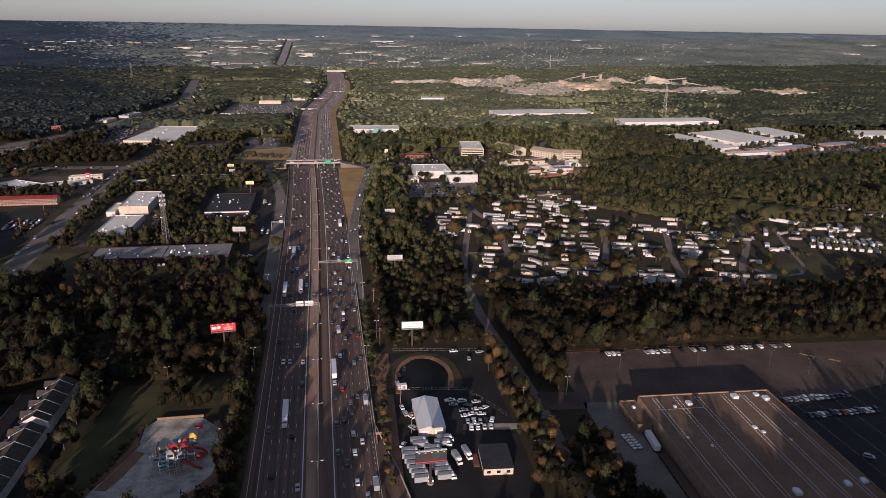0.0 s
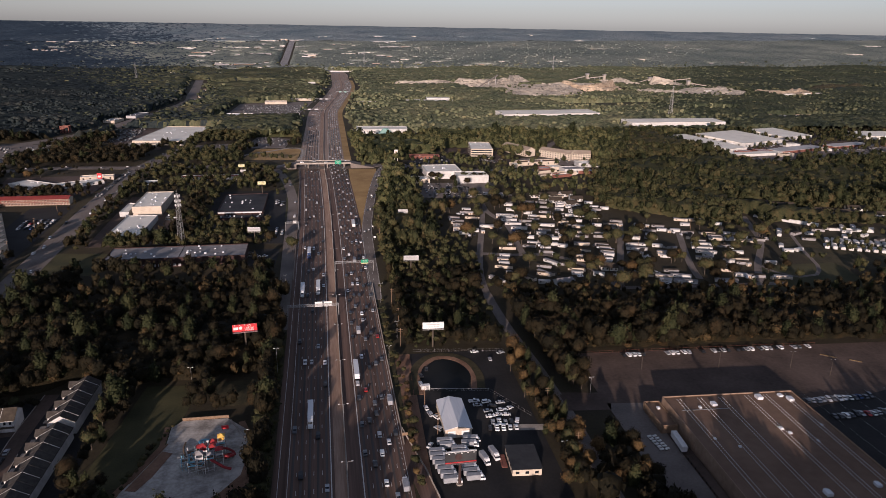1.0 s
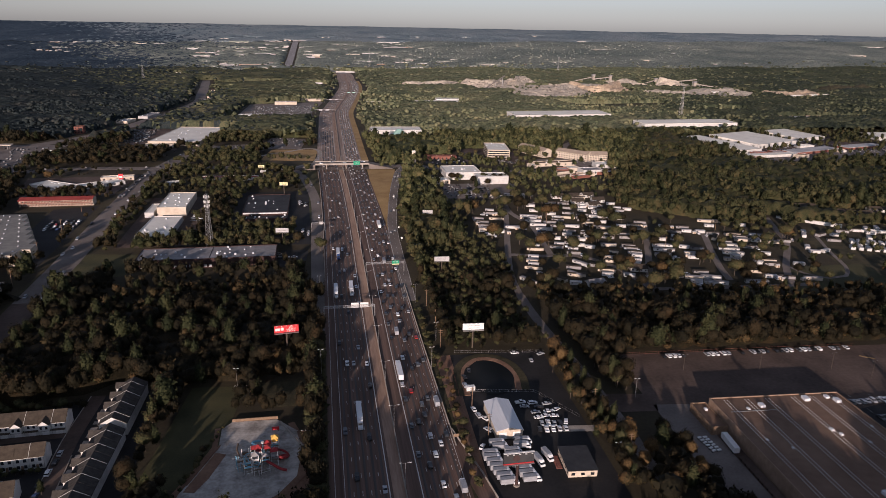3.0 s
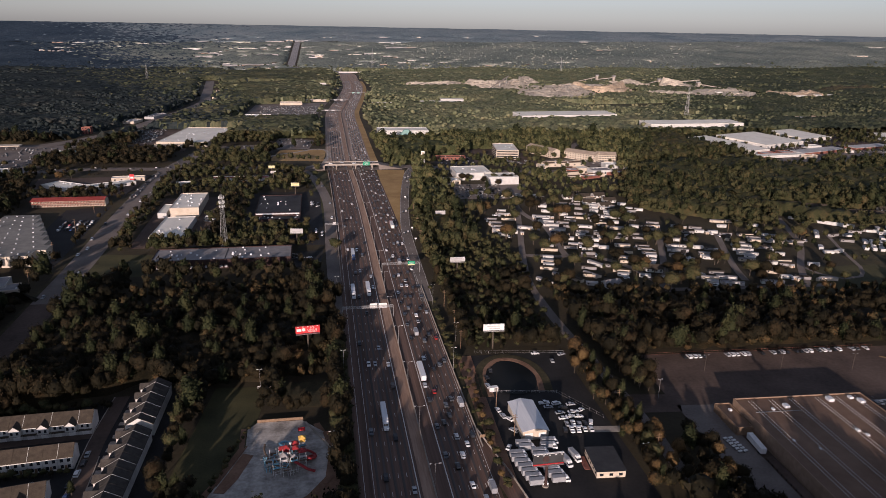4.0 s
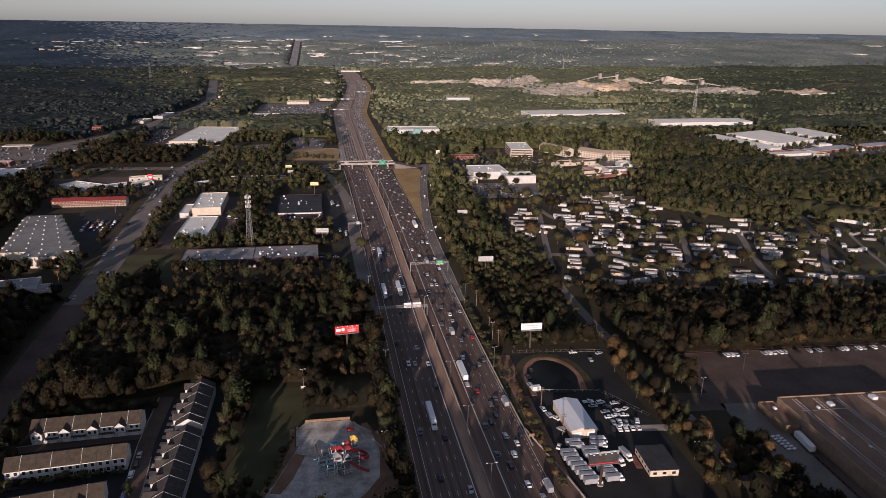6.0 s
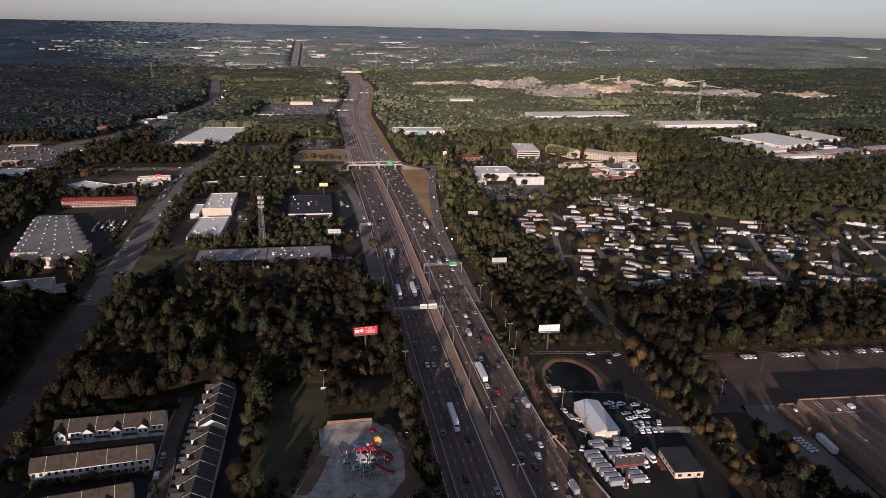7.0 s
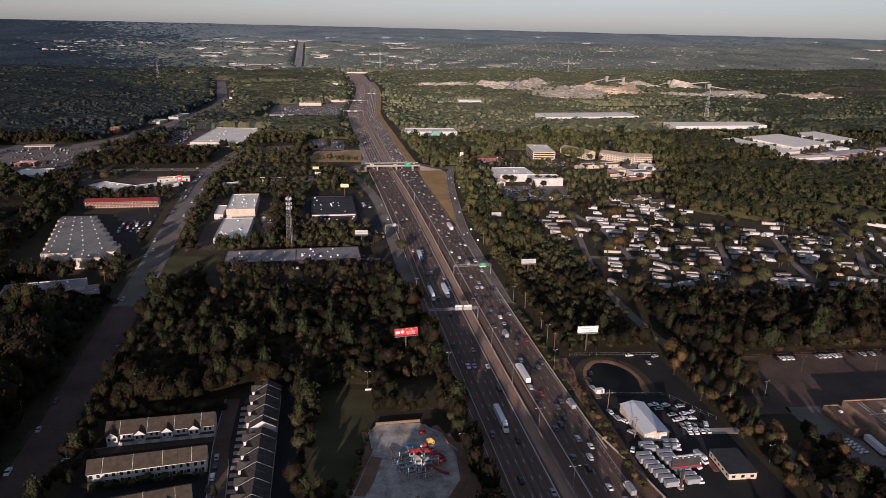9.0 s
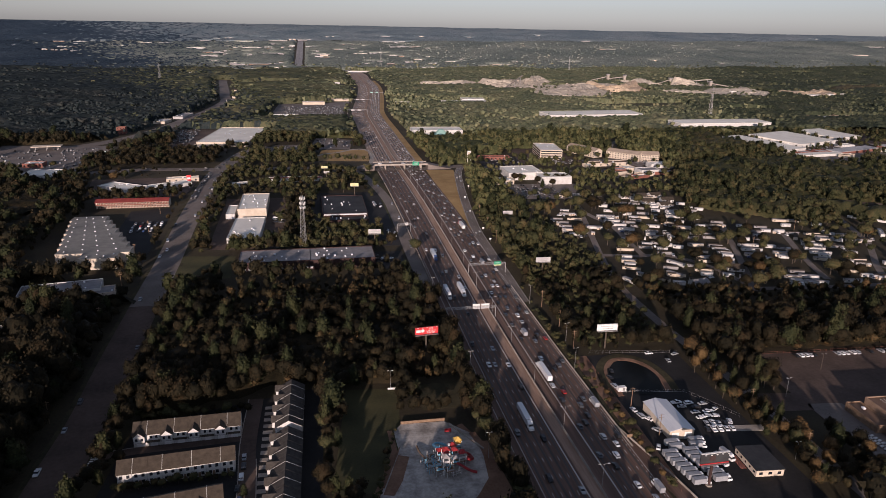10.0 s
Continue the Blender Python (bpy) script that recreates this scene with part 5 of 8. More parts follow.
for i in range(26):
    park(rng.choice(POOL), 230 + (i % 13) * 3.1 + (i > 12) * 4, 276.5 - (i > 12) * 15 + rng.uniform(-0.5, 0.5), rng.choice((88, -92)), "parked in the dark lot", 0.11, "store cars")
for x, y in ((237, 226), (262, 240), (284, 262), (290, 236), (300, 250)):
    park(rng.choice(PALE), x, y, -30, "parked in the dark lot", 0.11, "store cars")
trailer = thing("cargo_trailer", 144.2, 250, 84, "white cargo trailer at the dock", "trailer")
part("box", Geo().box(0, 0, 1.1, 13, 2.6, 2.7), "sign_white", trailer)
for x in (-5.2, -4.0, 5.0):
    for s in (-1, 1):
        part("wheel", Geo().rod((x, s * 0.9, 0.5), (x, s * 1.25, 0.5), 0.5, n=8), "tyre", trailer)
part("landing_leg", Geo().box(4, 0, 0, 0.3, 1.6, 1.2), "steel", trailer)
for i in range(12):
    c = thing("luggage_cart", 133.6 + (i % 2) * 2.6 + i * 0.1, 258 - (i // 2) * 2.1, 12, "small white cart in a row by the store", "cart", "row of carts")
    part("basket", Geo().box(0, 0, 0.5, 1.9, 0.9, 0.6, 0, 1.1), "sign_white", c)
    for dx in (-0.8, 0.8):
        part("axle", Geo().box(dx, 0, 0, 0.2, 0.8, 0.5), "tyre", c)
# other lots
for cx, cy, n, nx, yaw, tag_ in ((-262, 640, 20, 5, 85, "parked by the stepped warehouse"), (-54, 690, 5, 2, 60, "parked by the depot"), (-50, 600, 5, 2, 80, "parked by the depot"), (-64, 540, 4, 3, 20, "parked by the brick warehouse"),
                                 (-151.5, 268, 7, 1, 88, "parked between the townhouses"), (-150, 650, 6, 2, 5, "parked by the warehouses")):
    for i in range(n):
        park(rng.choice(POOL), cx + (i % nx - nx / 2) * 5.5 + rng.uniform(-0.8, 0.8), cy + (i // nx) * 7.5 - n / nx * 3.5 + rng.uniform(-0.8, 0.8), yaw + rng.uniform(-5, 5), tag_, 0.09, "parked cars")
g = Geo()
for cx, cy, w, l, n in ((122, 725, 50, 52, 110), (-155, 1012, 40, 40, 26), (126, 895, 44, 60, 40), (290, 870, 90, 26, 30), (-318, 1130, 44, 140, 200), (-115, 1470, 120, 170, 420), (-90, 1050, 46, 70, 40), (195, 885, 60, 40, 60), (690, 950, 200, 60, 160), (-455, 950, 110, 150, 120), (860, 930, 200, 60, 130)):
    for i in range(n):
        x, y = cx + rng.uniform(-0.5, 0.5) * w, cy + round(rng.uniform(-0.5, 0.5) * l / 9) * 9
        g.box(x, y, ground_z(x, y) + 0.08, 1.8, 4.4, 0.85, 0)
        g.box(x, y - 0.2, ground_z(x, y) + 0.93, 1.6, 2.3, 0.55, 0, 0.8)
tagged(new("far_parked_cars", g.mesh("far_parked_cars", M["far_paint"])), "small distant cars in the far lots", "cars", kind="stuff")


# ---- trailer park ----
def mobile_home(length, wall, roof, label):
    b = thing("mobile_home", 0, 0, 0, label, "mobile home", "trailer park homes", z=0)
    w = 3.6
    half = w / 2
    part("wall", Geo().extrude([(-half, -0.4), (half, -0.4), (half, 2.15), (0, 2.5), (-half, 2.15)], -length / 2, length / 2).turned(pose(0, 0, 0, 0, 0, -90)), wall, b)
    part("roof", Geo().gable(0, 0, 2.17, length, w, 0.36, 0.2, 0.12), roof, b)
    for i in range(1 if length < 16 else 2):
        part("window", Geo().box(-length * 0.32 + i * length * 0.64, -w / 2 - 0.03, 1.0, 1.2, 0.08, 0.8), "glass", b)
    return b


HOMES = [mobile_home(15, "white_wall", "grey_roof", "white mobile home with grey roof"), mobile_home(13, "cream_wall", "grey_roof", "cream mobile home with grey roof"), mobile_home(17, "white_wall", "grey_roof", "long white mobile home with grey roof"),
         mobile_home(11.5, "grey_roof", "shingle", "grey mobile home with brown shingle roof"), mobile_home(14, "cream_wall", "shingle", "cream mobile home with brown roof"), mobile_home(8.5, "white_wall", "pale_roof", "short white camping trailer")]
TAKEN = []


def home(k, x, y, yaw, group="trailer park homes"):
    ob = HOMES[k]
    m = pose(x, y, ground_z(x, y) + 0.05, 0, 0, yaw)
    if ob.name in USED:
        ob = copy_thing(ob, m)
    else:
        USED.add(ob.name)
        ob.matrix_basis = m
    c, s = math.cos(radians(yaw)), math.sin(radians(yaw))
    CLEAR.append([(x + a * c - b * s, y + a * s + b * c) for a, b in ((-8, -13), (8, -13), (8, 2), (-8, 2))])
    TAKEN.append((x, y))
    return ob


rng = random.Random(12)
PLOTS = [(112, 500), (140, 456), (200, 440), (345, 420), (372, 590), (270, 600), (235, 700), (130, 690)]


def in_outline(x, y, ring):
    hit = False
    for (x0, y0), (x1, y1) in zip(ring, ring[1:] + ring[:1]):
        if (y0 > y) != (y1 > y) and x < (x1 - x0) * (y - y0) / (y1 - y0) + x0:
            hit = not hit
    return hit


# homes along the lanes: place and length
PARK_WEST = [(109, 622, 9), (111, 611, 11), (110, 600, 10), (109, 588, 12), (109, 574, 8), (160, 624, 18), (160, 609, 15), (161, 597, 15), (135, 592, 16), (163, 584, 16), (163, 571, 12), (165, 558, 8), (163, 542, 7), (190, 590, 17), (186, 618, 8), (124, 638, 11), (147, 701, 14), (211, 615, 11), (220, 638, 8), (227, 658, 6), (174, 701, 8), (161, 703, 8), (185, 577, 11), (120, 581, 7)]
PARK_MID = [(253, 586, 14), (262, 595, 10), (221, 525, 10), (220, 515, 9), (222, 532, 10), (252, 529, 19), (248, 518, 17), (241, 506, 12), (268, 507, 12), (279, 519, 11), (277, 552, 7), (311, 524, 20), (306, 514, 19), (304, 504, 19), (255, 455, 16), (253, 444, 19), (315, 556, 9), (335, 544, 9), (345, 540, 9), (358, 536, 6), (369, 529, 10), (325, 518, 9), (336, 519, 9), (321, 476, 9), (311, 481, 7), (331, 500, 6), (306, 562, 7), (303, 451, 8), (315, 448, 9)]
PARK_NEAR = [(285, 442, 19), (232, 632, 8), (227, 617, 14), (213, 598, 13), (197, 561, 7), (214, 588, 11), (234, 646, 8), (259, 659, 6), (259, 643, 6), (268, 638, 6), (279, 581, 8), (294, 565, 6), (204, 460, 8), (239, 448, 8), (230, 469, 10), (193, 466, 8), (186, 552, 7), (177, 470, 8), (168, 520, 11), (140, 540, 8), (150, 555, 8), (196, 505, 12), (200, 520, 12), (205, 535, 12), (296, 470, 12), (300, 462, 14)]
for x, y, l in PARK_WEST + PARK_MID + PARK_NEAR:
    kind_ = 5 if l < 9 else 3 if l < 12 else rng.choice((1, 4)) if l < 14 else rng.choice((0, 4, 0)) if l < 17 else 2
    home(kind_, x, y, -17 + rng.uniform(-4, 4))
for x, y, l in PARK_WEST + PARK_MID + PARK_NEAR:
    for dx, dy in ((2.6, 8.4), (-2.4, -8.2), (17, -4.6)):
        a, b = x + dx + rng.uniform(-1.5, 1.5), y + dy + rng.uniform(-0.8, 0.8)
        if rng.random() < 0.45 and in_outline(a, b, PLOTS) and all(math.hypot(a - c, (b - d) * 1.7) > 11.5 for c, d in TAKEN) and all(np.min(np.hypot(l_[:, 0] - a, l_[:, 1] - b)) > 9.5 for l_, w in LINES):
            home(rng.choice((1, 3, 3, 5, 5, 4)), a, b, -17 + rng.uniform(-4, 4))
for i in range(-1, 18):
    for j in range(0, 34):
        a, b = i * 16.5 + rng.uniform(-2, 2), j * 8.4 + rng.uniform(-1.2, 1.2)
        a, b = 100 + a * 0.957 + b * 0.29, 470 - a * 0.29 + b * 0.957
        if rng.random() < 0.4 and in_outline(a, b, PLOTS) and all(math.hypot((a - c) * 0.62, b - d) > 6.6 for c, d in TAKEN) and all(np.min(np.hypot(l_[:, 0] - a, l_[:, 1] - b)) > 8.6 for l_, w in LINES):
            home(rng.choice((1, 3, 3, 5, 5, 5, 4)), a, b, -17 + rng.uniform(-4, 4) + (rng.random() < 0.08) * 70)
for x, y, k in ((165, 495, 0), (152, 473, 1), (127, 473, 1), (112, 464, 0), (137, 466, 4)):
    home(k, x, y, -62 + rng.uniform(-4, 4))
# campers in a rank and loose trailers beyond
for i in range(10):
    home(5, 432 + i * 5.6, 521 - i * 2.2, 62, "ranked campers")
for i in range(9):
    home(5, 420 + i * 6.0, 506 - i * 2.4, 62, "ranked campers")
for i in range(30):
    x, y = rng.uniform(378, 520), rng.uniform(486, 562)
    if all(math.hypot(x - a, y - b) > 8 for a, b in TAKEN):
        home(rng.choice((5, 5, 5, 3)), x, y, rng.choice((-20, -16, 60, 20)))
strip("lane_meadow", curve([(417, 556), (404, 525), (392, 497), (381, 466), (366, 447), (348, 444), (336, 456), (332, 476)]), -1.6, 1.6, "street", "pale worn track looping through the meadow", "street", lift=0.1, room=2.0)
CLEAR.append([(395, 505), (545, 495), (560, 548), (415, 575)])
# cars and small sheds between the homes
shed = thing("garden_shed", 214, 562, -15, "small pale garden shed between the trailers", "shed", "trailer park sheds")
part("wall", Geo().box(0, 0, -0.2, 3.0, 2.4, 2.2), "cream_wall", shed)
part("roof", Geo().gable(0, 0, 2.0, 3.0, 2.4, 0.6, 0.2, 0.1), "pale_roof", shed)
part("door", Geo().box(0.4, -1.23, 0, 0.9, 0.06, 1.8), "wood", shed)
for i in range(95):
    x, y, l = rng.choice(PARK_WEST + PARK_MID + PARK_NEAR)
    x, y = x + rng.uniform(-9, 11), y - rng.uniform(3.6, 6.0)
    if any(math.hypot(x - a, y - b) < 3.4 for a, b in TAKEN):
        continue
    if i % 3 == 0:
        put(shed, x, y, rng.uniform(-30, 10), ground_z(x, y))
    else:
        park(rng.choice(POOL + PALE), x, y, rng.choice((-17, 73, 80)) + rng.uniform(-8, 8), "parked in the trailer park", 0.1, "trailer park cars")


def cottage(x, y, yaw, length, depth, roof, label):
    b = thing("house", x, y, yaw, label, "house", "small houses")
    part("wall", Geo().box(0, 0, -0.6, length, depth, 3.4), "white_wall", b)
    part("roof", Geo().gable(0, 0, 2.8, length, depth, 2.2), roof, b)
    for side in (-1, 1):
        part("gable_wall", Geo().gable_end(0, 0, 2.8, length, depth, 2.2, side), "white_wall", b)
    for i in range(4):
        part("window", Geo().box(-length / 2 + (i + 0.5) * length / 4, -depth / 2 - 0.03, 0.9, 1.2, 0.1, 1.2), "glass", b)
    part("door", Geo().box(0, -depth / 2 - 0.04, 0, 1.0, 0.1, 2.1), "wood", b)
    part("porch", Geo().box(0, -depth / 2 - 1.0, 2.3, 4.0, 2.0, 0.2), roof, b)
    CLEAR.append([(x - 12, y - 12), (x + 12, y - 12), (x + 12, y + 6), (x - 12, y + 6)])
    return b


for x, y, yaw, l in ((438, 640, -14, 26), (462, 628, -14, 22), (486, 606, -14, 24), (510, 598, -14, 26), (535, 610, -14, 20), (548, 585, -14, 22), (560, 560, -14, 20)):
    cottage(x, y, yaw, l, 9, "shingle", "low white house with brown shingle roof")
for x, y, yaw in ((-452, 1165, 4), (-440, 1186, -6), (-430, 1172, 0), (226, 668, -10), (238, 655, 10), (250, 672, -5), (228, 690, 0), (246, 692, 6), (212, 690, -4), (206, 478, -16), (160, 452, 12)):
    cottage(x, y, yaw, 13, 9, rng.choice(("shingle", "shingle", "grey_roof")), "small white house with pitched roof")
flat_building("long_shed", 432, 580, 58, 3.4, 2.4, -40, "white_wall", "white_roof", "very long low white shed roof", 0, 61)
flat_building("long_shed", 476, 545, 40, 3.4, 2.4, -16, "white_wall", "white_roof", "very long low white shed roof", 0, 62)
LOW.append([(390, 500), (570, 480), (580, 590), (410, 640)])


# ---- signs, gantries, billboards, poles ----
def bars(parent, w, h, rows, mat, y, z, x=0.0, share=0.8, thick=0.03):
    """Plain bars in place of writing that cannot be read."""
    for i in range(rows):
        part("text_bar", Geo().box(x + (i % 2) * w * 0.05 - w * 0.02, y, z + h * (rows - i - 0.75) / rows, w * share * (1 - 0.18 * (i % 2)), thick, h / rows * 0.15), mat, parent)


def lettering(words, size, x, y, z, mat, parent):
    cu = bpy.data.curves.new("lettering", "FONT")
    cu.body, cu.size, cu.extrude, cu.align_x = words, size, 0.02, "CENTER"
    cu.materials.append(M[mat])
    ob = new("lettering", cu)
    ob.parent = parent
    ob.matrix_basis = pose(x, y, z, 90, 0, 0)
    return ob


def billboard(x, y, w, h, foot, face, label, yaw=0.0, rows=2, bar="tyre", frame_mat="steel"):
    b = thing("billboard", x, y, yaw, label, "billboard", "roadside billboards")
    part("panel", Geo().box(0, 0, foot, w, 0.5, h), face, b)
    part("pole", Geo().rod((0, 0.9, -0.5), (0, 0.9, foot + h * 0.6), 0.5, n=10), "bark", b, "thick dark steel pole")
    part("catwalk", Geo().box(0, -0.9, foot - 0.35, w, 1.2, 0.12), frame_mat, b)
    part("brace", Geo().box(0, 0.6, foot + 0.5, w * 0.9, 0.25, 0.35), "steel", b)
    for i in range(5):
        part("lamp", Geo().box(-w * 0.4 + i * w * 0.2, -1.5, foot + h + 0.1, 0.7, 0.35, 0.25).rod((-w * 0.4 + i * w * 0.2, 0, foot + h - 0.1), (-w * 0.4 + i * w * 0.2, -1.5, foot + h + 0.2), 0.05, n=4), "sign_white", b, "panel lamp on an arm")
    LOW.append([(x - 12, y - 40), (x + 12, y - 40), (x + 12, y + 3), (x - 12, y + 3)])
    if rows:
        bars(b, w * 0.8, h * 0.75, rows, bar, -0.27, foot + h * 0.15)
    return b


red = billboard(-59.5, 370, 13.5, 4.3, 14.8, "sign_red", "red roadside billboard with white lettering on a pole", 6, 0)
lettering("U.S.", 1.5, 2.6, -0.27, 17.5, "sign_white", red)
lettering("LARGEST", 1.35, 2.6, -0.27, 16.2, "sign_white", red)
lettering("INDOOR", 1.2, 2.6, -0.27, 15.15, "sign_white", red)
part("emblem", Geo().box(-4.9, -0.27, 16.0, 2.6, 0.04, 1.6), "sign_white", red)
part("emblem", Geo().rod((-2.3, -0.25, 17.0), (-2.3, -0.3, 17.0), 1.0, n=10), "sign_white", red)
billboard(48, 365, 12.6, 4.0, 12.2, "sign_white", "white roadside billboard with thin dark lettering", -2, 2, "steel")
billboard(51, 491, 11.5, 3.6, 9.0, "pale_roof", "white roadside billboard with faint lettering", -2, 2, "grey_roof")
billboard(60, 622, 9.5, 3.2, 7.0, "pale_roof", "white roadside billboard above the trees", -2, 1, "grey_roof")
billboard(-71, 564, 10.5, 3.6, 12.0, "pale_roof", "white billboard beside the depot", -6, 1, "grey_roof")
billboard(-77, 728, 8.5, 3.2, 10.0, "sign_yellow", "pale yellow billboard behind the depot", -4, 2)
billboard(-106, 812, 7, 2.6, 11.0, "sign_yellow", "small yellow billboard by the interchange", 0, 1)
billboard(-104, 806, 6.5, 2.2, 6.5, "pale_roof", "small white billboard by the interchange", 0, 1, "grey_roof")
dark = billboard(39, 236.5, 13, 4.6, 12.0, "black_roof", "dark billboard with a lamp strip and red lower edge", 1, 0)
part("top_strip", Geo().box(0, -0.1, 16.6, 13, 0.8, 0.3), "sign_white", dark, "pale lamp strip along the top")
part("sleeve", Geo().rod((0, 0.9, 0.6), (0, 0.9, 11.4), 0.62, n=12), "dark_brick", dark, "dark brown pole sleeve")
part("edge", Geo().box(0, -0.3, 11.5, 13, 0.7, 0.5), "sign_red", dark, "red lower edge")
part("emblem", Geo().rod((-1.0, -0.25, 14.2), (-1.0, -0.3, 14.2), 1.5, n=12), "dark_brick", dark)
part("base", Geo().rod((0, 0.9, -0.3), (0, 0.9, 0.6), 1.4, n=12), "concrete", dark)


def gantry(y, x0, x1, high, label):
    g = thing("sign_gantry", (x0 + x1) / 2, y, 0, label, "sign gantry", "sign gantries")
    w = x1 - x0
    for s in (-1, 1):
        part("post", Geo().rod((s * w / 2, 0, -0.3), (s * w / 2, 0, high + 1.2), 0.28, 0.22, n=8), "steel", g)
    for dy in (-0.6, 0.6):
        for z in (high, high + 1.2):
            part("chord", Geo().rod((-w / 2, dy, z), (w / 2, dy, z), 0.09, n=5), "steel", g)
    lace = Geo()
    n = int(w / 1.6)
    for i in range(n):
        a, b = -w / 2 + i * w / n, -w / 2 + (i + 1) * w / n
        for dy in (-0.6, 0.6):
            lace.rod((a, dy, high + 1.2 * (i % 2)), (b, dy, high + 1.2 * ((i + 1) % 2)), 0.05, n=4)
        lace.rod((a, -0.6, high + 1.2), (b, 0.6, high + 1.2), 0.05, n=4)
    part("lacing", lace, "steel", g)
    return g


g1 = gantry(418, -38.5, -5.8, 7.2, "steel sign gantry over the southbound lanes")
for x, w in ((3.6, 4.8), (9.6, 5.4)):
    part("sign_back", Geo().box(x, 0.9, 6.3, w, 0.12, 3.4), "sign_white", g1, "pale back of a road sign")
g2 = gantry(495, -6.3, 22.5, 7.2, "steel sign gantry with green sign over the northbound lanes")
sg = part("sign", Geo().box(7.8, -0.9, 6.4, 5.4, 0.12, 3.2), "sign_green", g2, "green road sign with yellow strip")
part("strip", Geo().box(7.8, -0.98, 6.4, 5.4, 0.05, 0.7), "sign_yellow", sg)
bars(g2, 4.6, 2.0, 2, "sign_white", -0.99, 7.4, 7.8)
g3 = gantry(600, -47.5, -36.0, 6.8, "small gantry over the exit ramp")
part("sign_back", Geo().box(2.5, 0.8, 6.2, 3.0, 0.12, 2.4), "sign_white", g3)
for y, d, w in ((1413, -20, 40), (1620, -16, 44), (1800, 15, 40)):
    x, _ = median_x(y, d)
    gg = gantry(y, x - w / 2, x + w / 2, 7.5, "distant sign gantry over the motorway")
    for dx in (-9, 4):
        part("sign", Geo().box(dx, -0.9, 6.5, 6.5, 0.12, 2.6), "teal_roof" if d > 0 else "pale_roof", gg)
bs = thing("bridge_sign", 5.5, 844.0, 0, "green road sign hung on the overpass", "road sign", z=ground_z(5, 844))
part("panel", Geo().box(0, 0, 5.6, 8.0, 0.15, 4.6), "sign_green", bs)
bars(bs, 6.4, 3.4, 3, "sign_white", -0.1, 6.4)
rs = thing("roadside_sign", 20.5, 274, 0, "small blank-backed road sign on two posts", "road sign")
part("panel", Geo().box(0, 0, 1.6, 2.6, 0.08, 1.5), "wood", rs)
for s in (-0.9, 0.9):
    part("post", Geo().box(s, 0.08, -0.2, 0.1, 0.1, 3.2), "steel", rs)
for x, y in ((36, 700), (38, 645), (30, 596), (36, 597), (50, 745), (29, 566)):
    s = thing("white_roadside_sign", x, y, 0, "white roadside sign on a post by the slip road", "road sign", "slip road signs")
    part("panel", Geo().box(0, 0, 2.2, 1.7, 0.1, 1.4), "sign_white", s)
    part("post", Geo().box(0, 0.1, -0.2, 0.15, 0.1, 2.6), "steel", s)


def street_lamp(x, y, high, arms, label, group, z=None, metal_="steel"):
    b = thing("street_lamp", x, y, 0, label, "street lamp", group, z)
    part("pole", Geo().rod((0, 0, -0.3), (0, 0, high), 0.10, 0.06, n=6), metal_, b)
    for s in arms:
        part("arm", Geo().rod((0, 0, high - 0.2), (s * 1.8, 0, high + 0.25), 0.04, n=5), metal_, b)
        part("lamp_head", Geo().box(s * 2.1, 0, high + 0.12, 0.8, 0.3, 0.15), "sign_white" if metal_ == "steel" else "grey_roof", b)
    return b


first = street_lamp(-7, 242, 11.5, (-1, 1), "double-armed street lamp on the median barrier", "median lamps", 1.1)
for i in range(1, 15):
    y = 242 + i * 45
    put(first, median_x(y, 0)[0], y, 0, ground_z(-7, y) + 1.1)
for x, y, h in ((-48, 271, 13), (-45, 302, 14), (-84, 337, 11), (-40.5, 341, 17), (19.7, 342, 14), (23, 435, 14), (88, 248, 9), (28, 378, 12), (120, 298, 11), (-41, 455, 15)):
    street_lamp(x, y, h, (-0.5, 0.5), "tall pale lamp mast with a crossbar", "lamp masts")
for x, y in ((205, 318), (246, 312), (262, 300), (300, 290), (160, 322), (276, 226)):
    street_lamp(x, y, 10, (-0.6, 0.6), "parking lot lamp on a thin pole", "lot lamps", None, "bark")


def utility_pole(x, y, h=12):
    b = thing("utility_pole", x, y, 0, "wooden utility pole with crossarms", "utility pole", "utility poles")
    part("pole", Geo().rod((0, 0, -0.4), (0, 0, h), 0.2, 0.14, n=6), "wood", b)
    for z in (h - 0.8, h - 2.0):
        part("crossarm", Geo().box(0, 0, z, 2.6, 0.14, 0.14), "wood", b)
    return b


up0 = utility_pole(29, 368)
for x, y in ((31, 398), (30, 430), (33, 562), (35, 600), (37, 640), (33.5, 300), (36, 275), (-246, 330), (-248, 380), (-252, 440), (-254, 500), (-258, 560), (-260, 620), (-262, 680), (-258, 740), (95, 330), (94, 290), (95, 250), (300, 470), (250, 520), (200, 560), (170, 600), (320, 560)):
    put(up0, x, y, 0)


